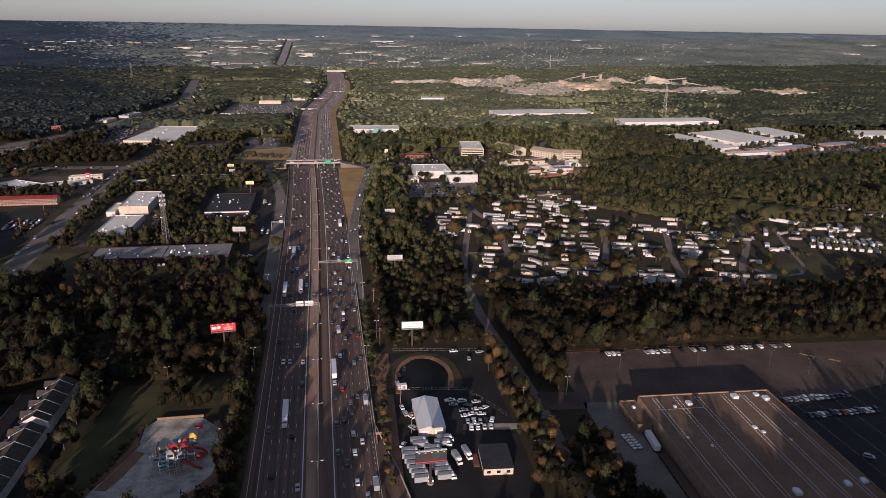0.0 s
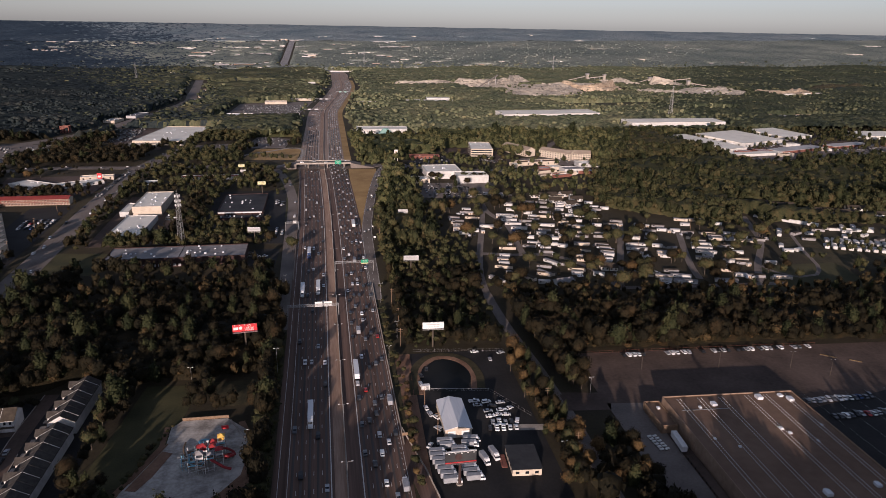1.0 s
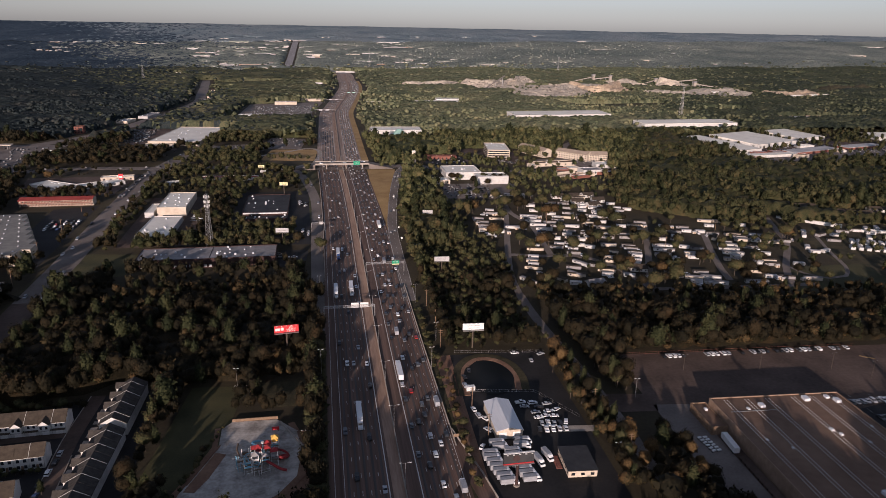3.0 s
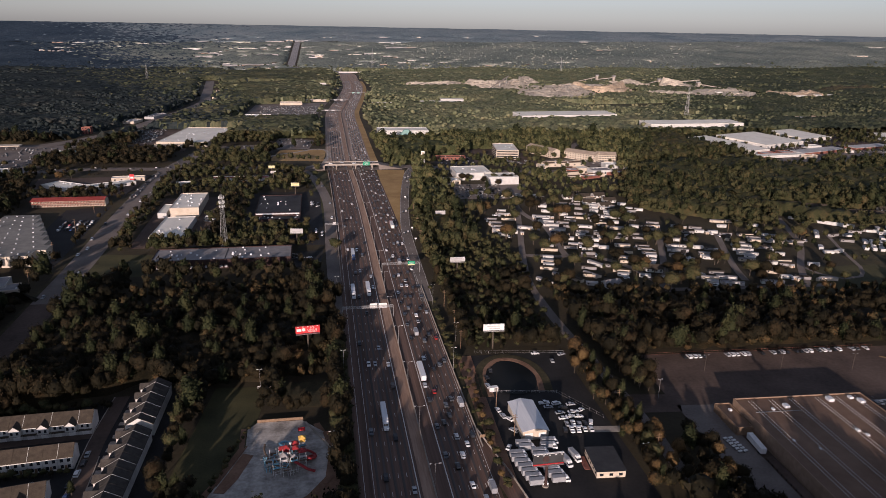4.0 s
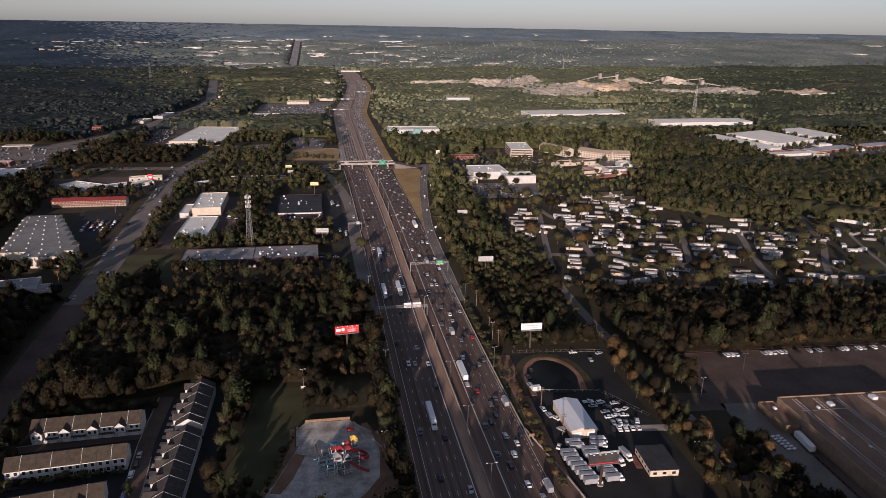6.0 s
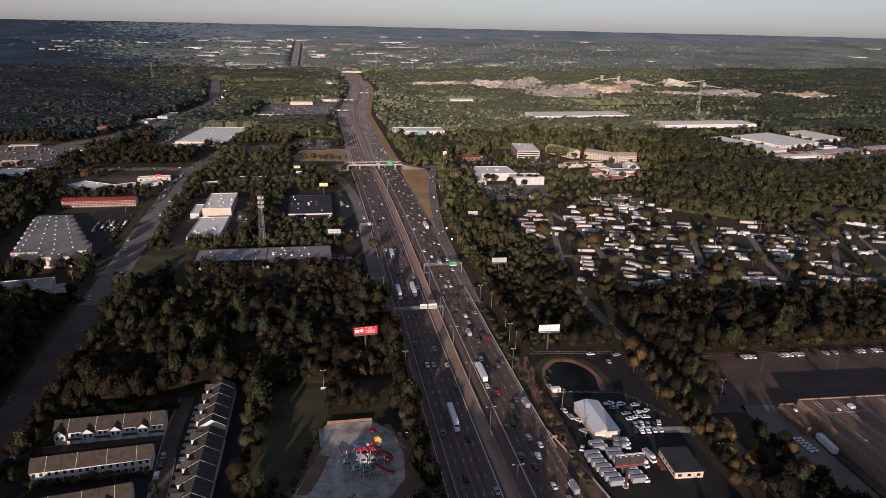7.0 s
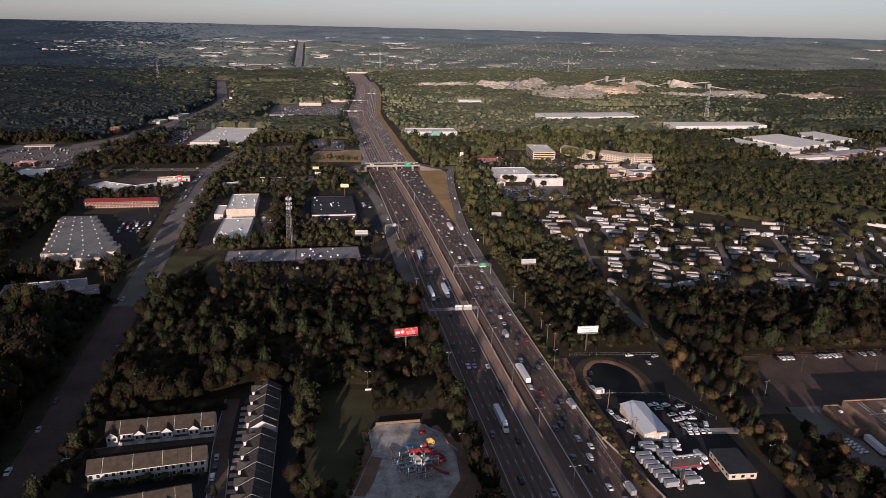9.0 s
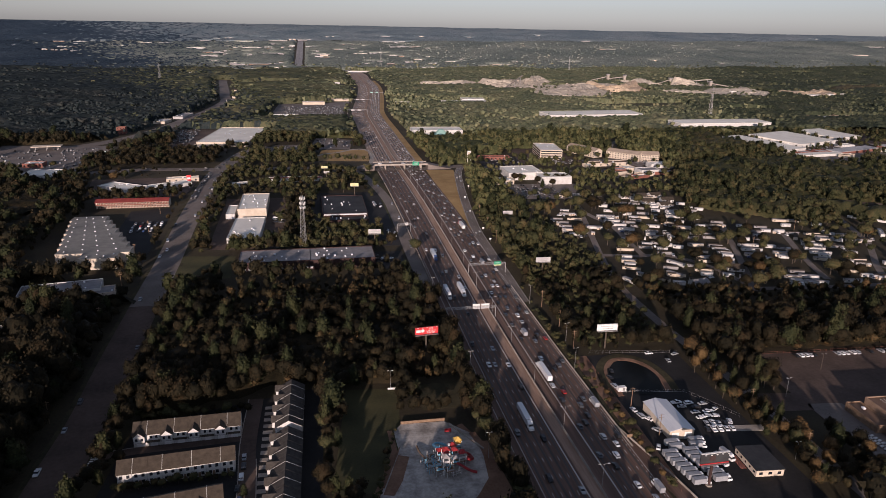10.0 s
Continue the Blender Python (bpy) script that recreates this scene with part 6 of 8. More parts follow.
def lattice_tower(x, y, high, base, label, platforms=True):
    t = thing("lattice_tower", x, y, 20, label, "lattice tower")
    legs = [(math.cos(a), math.sin(a)) for a in (0.5, 2.6, 4.7)]
    n = int(high / 3)
    for a, b in legs:
        part("leg", Geo().rod((a * base, b * base, -0.5), (a * base * 0.3, b * base * 0.3, high), 0.20, 0.12, n=5), "steel", t)
    g = Geo()
    for i in range(n):
        k0, k1 = base * (1 - 0.7 * i / n), base * (1 - 0.7 * (i + 1) / n)
        z0, z1 = high * i / n, high * (i + 1) / n
        for j in range(3):
            (a, b), (c, d) = legs[j], legs[(j + 1) % 3]
            g.rod((a * k0, b * k0, z0), (c * k1, d * k1, z1), 0.07, n=4)
            g.rod((c * k0, d * k0, z0), (a * k1, b * k1, z1), 0.07, n=4)
            g.rod((a * k1, b * k1, z1), (c * k1, d * k1, z1), 0.07, n=4)
    part("lacing", g, "steel", t)
    if platforms:
        for z in (high - 2.5, high - 6.5, high - 10):
            part("platform", Geo().rod((0, 0, z), (0, 0, z + 0.2), 1.8, n=9), "steel", t)
            for j in range(12):
                a = j * 0.5236
                part("antenna", Geo().box(2.2 * math.cos(a), 2.2 * math.sin(a), z - 0.6, 0.3, 0.3, 1.9), "sign_white", t)
    part("spike", Geo().rod((0, 0, high), (0, 0, high + 3), 0.05, n=4), "steel", t)
    CLEAR.append([(x - 9, y - 16), (x + 9, y - 16), (x + 9, y + 9), (x - 9, y + 9)])
    return t


lattice_tower(-128.7, 563, 46, 3.6, "tall lattice cell tower with rings of white antennas")
lattice_tower(705, 1341, 62, 5.0, "distant lattice mast above the warehouses", False)
lattice_tower(160, 2790, 80, 5.0, "far slender mast on the skyline", False)
lattice_tower(-560, 2250, 52, 5.0, "far power line tower", False)
lattice_tower(905, 2700, 60, 4.0, "far slender mast on the skyline", False)
pylon = thing("tall_sign", 81, 880, 0, "tall white sign on two legs by the slip road", "sign")
for s in (-1, 1):
    part("leg", Geo().box(s * 1.9, 0, -0.3, 0.5, 0.5, 15), "sign_white", pylon)
part("panel", Geo().box(0, 0, 10.5, 4.4, 0.8, 5.5), "sign_white", pylon)
part("board", Geo().box(0, -0.45, 11.2, 3.2, 0.1, 3.8), "cream_wall", pylon)
rsign = thing("red_pole_sign", -250, 776, 0, "small red and white pole sign", "sign")
part("panel", Geo().box(0, 0, 8, 4.5, 0.6, 6), "sign_red", rsign)
part("board", Geo().box(0, -0.35, 9.5, 3.2, 0.1, 2.0), "sign_white", rsign)
part("pole", Geo().rod((0, 0.1, -0.3), (0, 0.1, 8), 0.3), "steel", rsign)


# ---- playground ----
play = thing("play_structure", -66.5, 270.0, 8, "colourful water play structure with slides and red roofs", "play structure")
rng = random.Random(7)
DECKS = [(-8, -1.5, 2.0), (-5.5, -5.5, 2.6), (-2, -7.5, 3.0), (2.2, -1.2, 5.4), (5.5, 4.5, 4.4), (-6, 2.6, 2.6), (-5, -2, 2.4), (-2, -4.2, 3.0), (-1.2, -0.6, 4.2), (2.4, 2.4, 3.6), (-2.6, 2.6, 3.4), (4.6, -3, 3.2), (0, 5.4, 2.6), (1.2, -4.8, 4.4)]
for i, (x, y, z) in enumerate(DECKS):
    deck = part("deck", Geo().box(x, y, z, 3.0, 3.0, 0.25), "wood", play)
    for a in (-1.3, 1.3):
        for b in (-1.3, 1.3):
            part("post", Geo().rod((x + a, y + b, 0), (x + a, y + b, z + 2.4), 0.12, n=6), "sign_white" if i % 3 else "play_blue", play)
        part("rail", Geo().box(x + a, y, z + 0.35, 0.08, 2.6, 0.75), ("play_blue", "grey_roof", "wood")[i % 3], play)
        part("brace", Geo().rod((x + a, y - 1.3, 0.2), (x + a, y + 1.3, z - 0.2), 0.07, n=4), "steel", play)
        part("rail", Geo().box(x, y + a, z + 0.35, 2.6, 0.08, 0.75), ("pale_roof", "play_blue", "grey_roof")[i % 3], play)
    if i in (3, 4, 8, 9, 10, 13):
        part("roof", Geo().box(x, y, z + 2.2, 2.7, 2.7, 1.0, 0, 0.12), ("play_red", "play_yellow", "play_red", "play_red", "play_red", "grey_roof")[(3, 4, 8, 9, 10, 13).index(i)], play, "bright pyramid roof")
for (x0, y0, z0), (x1, y1, z1) in zip(DECKS, DECKS[1:]):
    part("bridge", Geo().rod((x0, y0, z0 + 0.3), (x1, y1, z1 + 0.3), 0.22, n=5), "play_blue", play, "pale blue walkway tube")


def slide(points, r, mat, label):
    line = []
    p = [np.array(q, float) for q in points]
    p = [2 * p[0] - p[1]] + p + [2 * p[-1] - p[-2]]
    for i in range(1, len(p) - 2):
        for k in range(6):
            t = k / 6
            line.append(0.5 * (2 * p[i] + (p[i + 1] - p[i - 1]) * t + (2 * p[i - 1] - 5 * p[i] + 4 * p[i + 1] - p[i + 2]) * t ** 2 + (3 * p[i] - p[i - 1] - 3 * p[i + 1] + p[i + 2]) * t ** 3))
    part("slide", Geo().tube([tuple(q) for q in line + [p[-2]]], r, 8), mat, play, label)


for x, y, z, roof_ in ((-1.2, -0.6, 6.6, "play_red"), (2.4, 2.4, 6.0, "play_red"), (-2.6, -4.6, 6.2, "grey_roof"), (4.6, -3.0, 5.8, "play_red"), (5.5, 4.5, 6.6, "play_yellow")):
    part("upper_deck", Geo().box(x, y, z - 1.2, 2.6, 2.6, 0.2), "pale_roof", play)
    for a in (-1.2, 1.2):
        for b in (-1.2, 1.2):
            part("post", Geo().rod((x + a, y + b, 0), (x + a, y + b, z + 1.4), 0.13, n=6), "sign_white", play)
        part("panel", Geo().box(x + a, y, z - 1.0, 0.08, 2.2, 0.9), "sign_white", play)
        part("panel", Geo().box(x, y + a, z - 1.0, 2.2, 0.08, 0.9), "pale_roof", play)
    part("roof", Geo().box(x, y, z + 1.3, 3.0, 3.0, 1.3, 0, 0.1), roof_, play, "bright pyramid roof")
for x, y, l in ((-7.5, -3.5, 5.0), (-6.0, 0.5, 4.0), (-4.0, -8.0, 4.5), (0.5, -9.0, 4.0), (3.5, -7.0, 3.5), (-9.0, 1.5, 3.5)):
    for z in (1.2, 2.4):
        part("climbing_bar", Geo().rod((x - l / 2, y, z), (x + l / 2, y + 0.8, z), 0.09, n=5), "sign_white", play)
    for e in (-0.5, 0, 0.5):
        part("climbing_post", Geo().rod((x + e * l, y + 0.4 + e * 0.8, 0), (x + e * l, y + 0.4 + e * 0.8, 2.9), 0.1, n=5), "pale_roof", play)
slide([(5.5, -3, 3.8), (7.5, -3.6, 3.0), (9.4, -2.4, 2.2), (9.0, -0.4, 1.6), (7.2, 0.0, 1.0), (6.6, -1.4, 0.6)], 0.6, "play_red", "red curling slide")
slide([(1, -5.5, 4.6), (3.4, -7.2, 3.4), (6, -8.4, 1.6), (8.6, -9.2, 0.7)], 0.55, "play_red", "long straight red slide")
slide([(5.5, 2, 3.4), (7.6, 2.2, 2.6), (9.6, 1.4, 1.3), (10.2, 0, 0.6)], 0.5, "play_red", "short red slide")
slide([(-1, 6, 3.4), (-3, 9.5, 3.0), (-0.5, 11.5, 2.2), (2.2, 10, 1.5), (1, 8, 0.8)], 0.5, "play_blue", "pale blue ring slide")
slide([(-8, 2, 2.0), (-9, 8, 1.6), (-8.5, 14, 0.6)], 0.35, "wood", "brown trough")
part("bucket", Geo().rod((0.6, 1.0, 8.2), (0.6, 1.0, 9.0), 0.4, 0.55, n=10), "sign_white", play, "white tipping bucket")
part("bucket_post", Geo().rod((0.6, 1.0, 0), (0.6, 1.0, 8.2), 0.16, n=6), "sign_white", play)
part("flower", Geo().rod((5.2, 7.0, 6.0), (5.2, 7.0, 6.3), 0.9, n=8), "play_yellow", play, "yellow canopy disc")
part("flower_post", Geo().rod((5.2, 7.0, 0), (5.2, 7.0, 6.0), 0.14, n=6), "sign_white", play)
for i in range(9):
    x, y = rng.uniform(-10, -4), rng.uniform(-6, 4)
    part("spray_pole", Geo().rod((x, y, 0), (x, y, rng.uniform(2.2, 4.5)), 0.09, n=5), "play_blue", play)
tower = thing("climbing_board", -62, 293, 0, "small red climbing board standing apart on the slab", "climbing board")
part("board", Geo().box(0, 0, 0.8, 3.2, 0.3, 1.6), "sign_red", tower)
for s in (-1.3, 1.3):
    part("post", Geo().box(s, 0, -0.1, 0.2, 0.2, 2.6), "tyre", tower)
ramp_wall = thing("slab_kerb", -54, 288, -63, "low tan concrete kerb wall along the slab", "kerb")
for i in range(8):
    part("block", Geo().box(-12 + i * 3.2, 0, 0, 3.1, 0.5, 1.1), "concrete", ramp_wall)
west_kerb = thing("slab_kerb", -90.8, 271, 70, "low tan concrete kerb wall along the slab", "kerb")
for i in range(9):
    part("block", Geo().box(-13 + i * 3.2, 0, 0, 3.1, 0.5, 0.7), "dirt", west_kerb)
strip("slab_bank_west", curve([(-103, 232), (-99, 252), (-94, 264), (-87.5, 283), (-88, 299)]), -2.0, 0.4, "dirt", "worn clay bank along the slab", "bank", 0.16, False)
strip("slab_bank_east", curve([(-46.5, 226), (-46.0, 250), (-47.5, 272), (-56, 299)]), -0.6, 2.4, "dirt", "worn clay path along the slab", "bank", 0.16, False)
bench = thing("bleacher", -82, 336.5, -4, "pale metal bench at the field's end", "bench")
part("seat", Geo().box(0, 0, 0.4, 7, 0.5, 0.1), "sign_white", bench)
part("backrest", Geo().box(0, 0.3, 0.6, 7, 0.1, 0.6), "sign_white", bench)
for s in (-3, 0, 3):
    part("leg", Geo().box(s, 0, -0.1, 0.12, 0.5, 0.5), "steel", bench)

CLEAR.append([(-103, 226), (-44, 226), (-44, 306), (-90, 306)])
CLEAR.append([(-182, 511), (-72, 511), (-72, 552), (-182, 552)])

play.scale = (1.12, 1.12, 1.0)

# pond with its bank
pond_ring = curve([(34, 312), (35, 326), (38, 340), (46, 350), (55, 350), (62, 342), (64, 328), (62, 314)], 2.0)
strip("pond_bank", pond_ring, -1.6, 0.3, "dirt", "bare tan bank round the pond", "bank", 0.35, False)
strip("pond_bank_grass", pond_ring, -6.0, -1.6, "scrub", "grassy outer bank of the pond", "bank", 0.3, False)
strip("pond_bank_slope", pond_ring, 0.3, 1.6, "dirt", "bare inner slope of the pond bank", "bank", 0.28, False)
g = Geo()
n = 36
ring = [(49 + 14.0 * math.cos(6.2832 * i / n), 330 + 19.0 * math.sin(6.2832 * i / n), ground_z(49, 350) + 0.2) for i in range(n)]
g.add(ring, [tuple(range(n))])
pond = new("water", g.mesh("water", M["water"]))
tagged(pond, "still dark pond water", "water", kind="structure")


def fence(x0, y0, x1, y1, label, high=1.8, mat="steel", n=None):
    l = math.hypot(x1 - x0, y1 - y0)
    f = thing("fence", x0, y0, math.degrees(math.atan2(y1 - y0, x1 - x0)), label, "fence", "yard fences")
    n = n or max(2, int(l / 4))
    for i in range(n + 1):
        part("post", Geo().box(l * i / n, 0, -0.3, 0.07, 0.07, high + 0.3), mat, f)
    for z in (0.4, high - 0.1):
        part("rail", Geo().box(l / 2, 0, z, l, 0.04, 0.05), mat, f)
    return f


fence(34, 316, 69, 311, "pale metal fence across the yard", 1.4, "sign_white")
fence(69, 311, 84, 284, "thin metal fence along the yard", 1.8)
fence(36, 360.5, 88, 354, "chain fence at the yard's end", 1.8)
fence(25, 235, 32, 355, "chain fence between verge and yard", 1.8, "brick")
fence(128, 345, 280, 337, "thin fence along the store lot", 1.6, "brick")
quad("concrete_pad", [(72, 273), (90, 271), (91, 276), (73, 278)], "concrete", "pale concrete pad at the yard gate", "paving", 0.11, False)
deck = thing("entrance_deck", 61.0, 250, -4.5, "red-brown timber deck and ramp at the office", "deck")
for i in range(6):
    part("board", Geo().box(0, -4 + i * 1.6, 0.3, 2.6, 1.5, 0.15), "brick", deck)
for i in range(4):
    part("post", Geo().box(-1.2, -4 + i * 2.6, 0, 0.15, 0.15, 1.4), "brick", deck)
tank = thing("container", 36.5, 317.5, 4, "small pale container by the pond", "container")
part("box", Geo().box(0, 0, 0.1, 4.5, 2.4, 2.4), "sign_white", tank)
part("door", Geo().box(0.8, -1.24, 0.2, 1.2, 0.08, 2.0), "steel", tank)
# lot islands
for x, y, l, yaw in ((278, 322, 9, -38), (290, 314, 7, -38)):
    isl = thing("kerb_island", x, y, yaw, "narrow concrete kerb island in the lot", "kerb island", "lot islands")
    part("kerb", Geo().box(0, 0, 0, l, 1.6, 0.28), "lot", isl)
    part("earth", Geo().box(0, 0, 0.2, l - 0.5, 1.1, 0.12), "hay", isl)
marks("east_stall_line", np.array([(228.0, 284.0), (228.0, 180.0)]), tuple(float(v) for v in range(-78, 0, 12)), 12.0, 0.0, 0.06, 0.13, label="faded parking line")

# ---- quarry ----
def rock_ground(name, points, depth, high, seed, mat, label, cell=7.0, terraces=0):
    """Bare dug ground: a lumpy bank that rises from its front line, ragged in outline, stepped where it was quarried."""
    line = curve(points, cell)
    n, rows = len(line), max(3, int(depth / cell))
    vs = []
    for i, p in enumerate(line):
        s_ = i / (n - 1)
        ends = min(1.0, 9.0 * min(s_, 1 - s_) + 0.2)
        reach = depth * (0.55 + 0.45 * ends) * (0.8 + 0.45 * noise.noise(Vector((p[0] * 0.012, p[1] * 0.012, seed))))
        for j in range(rows + 1):
            u = j / rows
            x, y = p[0] + 5 * noise.noise(Vector((i * 0.9, j * 0.8, seed + 3))), p[1] + reach * u + 6 * noise.noise(Vector((i * 0.8, j * 0.9, seed + 5)))
            lift = u if not terraces else (math.floor(u * terraces) + min(1.0, (u * terraces % 1) * 3.5)) / terraces
            z = high * lift * ends * (0.75 + (0.2 if terraces > 2 else 0.6) * noise.noise(Vector((x * 0.016, y * 0.016, seed + 7))))
            z += 3.2 * noise.noise(Vector((x * 0.045, y * 0.045, seed))) + 2.6 * noise.noise(Vector((x * 0.16, y * 0.16, seed + 1)))
            vs.append((x, y, ground_z(x, y) + 1.2 + max(-0.8, z)))
        vs.append((p[0], p[1] + reach + high * 1.2 + 12, ground_z(p[0], p[1] + reach + high * 1.2 + 12) - 1.5))
    w = rows + 2
    fs = [(i * w + j, (i + 1) * w + j, (i + 1) * w + j + 1, i * w + j + 1) for i in range(n - 1) for j in range(w - 1)]
    me = bpy.data.meshes.new(name)
    me.from_pydata(vs, [], fs)
    me.materials.append(M[mat])
    for i in range(0, n - 1, 6):
        k = min(i + 6, n - 1)
        a, b = vs[i * w], vs[k * w]
        c, d = vs[k * w + rows], vs[i * w + rows]
        CLEAR.append([(a[0], a[1] - 34), (b[0], b[1] - 34), c[:2], d[:2]])
    return tagged(new(name, me), label, "quarry", kind="structure")


rock_ground("quarry_face", [(205, 2110), (262, 2100), (325, 2085), (405, 2110)], 70, 15, 1.5, "rock", "grey-tan quarry face", 7, 3)
rock_ground("quarry_face", [(392, 2080), (450, 2010), (540, 2080), (620, 2170), (668, 2215)], 110, 24, 2.5, "rock", "tall tan quarry face with ledges", 7, 4)
rock_ground("quarry_floor", [(470, 1700), (560, 1690), (640, 1760), (720, 1850)], 190, 14, 3.5, "rock", "pale quarry floor with rough ledges", 8, 4)
rock_ground("quarry_floor", [(560, 1840), (640, 1830), (720, 1900), (800, 1960)], 150, 16, 15.5, "rock", "pale quarry terrace", 8, 3)
rock_ground("quarry_ledge", [(655, 2060), (690, 2055), (730, 2065)], 30, 15, 4.5, "rock", "pale outcrop on the wooded spoil bank", 6, 2)
rock_ground("quarry_mound", [(700, 1960), (760, 1880), (850, 1930), (880, 1985)], 110, 22, 5.5, "rock_orange", "orange-tan mound of dug earth", 7, 2)
rock_ground("quarry_heap", [(905, 2190), (950, 2170), (1010, 2190)], 60, 24, 6.5, "rock", "grey heap of crushed stone", 7)
rock_ground("quarry_heap", [(945, 2080), (1010, 2060), (1080, 2080)], 60, 22, 7.5, "rock", "grey heap of crushed stone", 7)
rock_ground("quarry_heap", [(1040, 2090), (1090, 2060), (1150, 2090)], 60, 26, 8.5, "rock", "grey heap of crushed stone", 7)
rock_ground("quarry_floor", [(880, 1800), (1000, 1720), (1090, 1740), (1230, 1880)], 190, 12, 9.5, "rock", "pale quarry floor with terraces", 9, 3)
rock_ground("quarry_floor", [(420, 1960), (520, 1930), (640, 1960), (690, 2010)], 110, 10, 14.5, "rock", "pale quarry floor before the face", 8, 3)
rock_ground("quarry_floor", [(700, 2010), (800, 2030), (900, 2030)], 90, 8, 10.5, "rock", "pale track between the heaps", 9)
rock_ground("earth_bank", [(1240, 1760), (1310, 1750), (1400, 1800)], 130, 16, 11.5, "rock_orange", "reddish earth bank", 8, 2)
rock_ground("spoil_bank", [(1500, 1950), (1640, 2020), (1800, 2060)], 50, 12, 12.5, "scrub", "distant dark spoil bank", 9, 2)
rock_ground("cleared_ground", [(905, 1290), (990, 1296), (1060, 1290)], 34, 3, 13.5, "rock_orange", "bare cleared ground among the woods", 8)
rng = random.Random(31)
for x, y, h, s in ((868, 2236, 27, 8), (930, 2240, 25, 8), (1050, 2150, 22, 8), (1110, 2010, 22, 8)):
    t = thing("quarry_tower", x, y, 0, "pale concrete quarry silo tower", "silo", "quarry plant")
    part("shaft", Geo().box(0, 0, -2, s, s, h + 2), "concrete", t)
    part("cap", Geo().box(0, 0, h, s * 1.3, s * 1.3, 4), "grey_roof", t)
    part("ladder_cage", Geo().box(s / 2 + 0.6, 0, 0, 1.0, 1.2, h), "steel", t)
for (x0, y0, z0), (x1, y1, z1) in (((405, 1900, 4), (520, 2080, 34)), ((868, 2232, 24), (790, 2200, 12)), ((930, 2240, 22), (872, 2236, 16)), ((1000, 2130, 10), (1050, 2150, 20)), ((1110, 2010, 19), (1180, 1980, 8)), ((1040, 2100, 14), (1160, 2090, 26))):
    b = thing("conveyor", x0, y0, 0, "long sloping quarry conveyor", "conveyor", "quarry plant")
    part("belt", Geo().rod((0, 0, z0), (x1 - x0, y1 - y0, z1), 1.7, n=4), "concrete", b)
    for k in (0.3, 0.6, 0.9):
        part("trestle", Geo().rod(((x1 - x0) * k, (y1 - y0) * k, -3), ((x1 - x0) * k, (y1 - y0) * k, z0 + (z1 - z0) * k), 0.7, n=4), "steel", b)
for i in range(14):
    x, y, h = rng.uniform(880, 1180), rng.uniform(1830, 2120), rng.uniform(5, 14)
    t = thing("spoil_heap", x, y, rng.uniform(0, 360), "pale conical heap of crushed stone", "heap", "quarry heaps")
    n = 14
    ring = [(h * 1.9 * math.cos(6.2832 * k / n) * rng.uniform(0.85, 1.15), h * 1.7 * math.sin(6.2832 * k / n) * rng.uniform(0.85, 1.15), -1) for k in range(n)]
    mid = [(a * 0.5 + rng.uniform(-1, 1), b * 0.5 + rng.uniform(-1, 1), h * rng.uniform(0.5, 0.62)) for a, b, c in ring]
    part("slope", Geo().add(ring + mid + [(0, 0, h)], [(k, (k + 1) % n, n + (k + 1) % n, n + k) for k in range(n)] + [(n + k, n + (k + 1) % n, 2 * n) for k in range(n)]), "rock", t)
for x, y, l in ((1150, 1735, 26), (1085, 1850, 18), (1340, 1768, 18), (1385, 1775, 12), (1270, 1745, 34)):
    flat_building("quarry_shed", x, y, l, 12, 9, 4, "white_wall", "white_roof", "white quarry shed with sloping roof", 0, 130, 0, 0, 0, 1, "quarry plant", "shed", 0.6, 0.05)


# ---- woods ----
def inside(px, py, q):
    ok = np.ones(len(px), bool)
    sign = 0
    a = sum(q[i][0] * q[(i + 1) % 4][1] - q[(i + 1) % 4][0] * q[i][1] for i in range(4))
    for i in range(4):
        (x0, y0), (x1, y1) = q[i], q[(i + 1) % 4]
        ok &= ((x1 - x0) * (py - y0) - (y1 - y0) * (px - x0)) * (1 if a > 0 else -1) > 0
    return ok


def free(px, py, margin=0.0):
    """Which points lie in no clearing and on no road."""
    ok = np.ones(len(px), bool)
    for q in CLEAR:
        ok &= ~inside(px, py, q)
    for line, half in LINES:
        half = half + margin
        for a, b in zip(line[:-1:2], np.concatenate([line[2::2], line[-1:]])[:len(line[:-1:2])]):
            near = (px > min(a[0], b[0]) - half) & (px < max(a[0], b[0]) + half) & (py > min(a[1], b[1]) - half) & (py < max(a[1], b[1]) + half)
            if not near.any():
                continue
            d = b - a
            t = np.clip(((px[near] - a[0]) * d[0] + (py[near] - a[1]) * d[1]) / (d @ d), 0, 1)
            hit = np.hypot(px[near] - a[0] - t * d[0], py[near] - a[1] - t * d[1]) < half
            idx = np.where(near)[0][hit]
            ok[idx] = False
    return ok


def ball(levels):
    bm = bmesh.new()
    bmesh.ops.create_icosphere(bm, subdivisions=levels, radius=1.0)
    v, f = np.array([p.co[:] for p in bm.verts]), np.array([[p.index for p in q.verts] for q in bm.faces])
    bm.free()
    return v, f


BALL = {k: ball(k) for k in (1, 2, 3)}


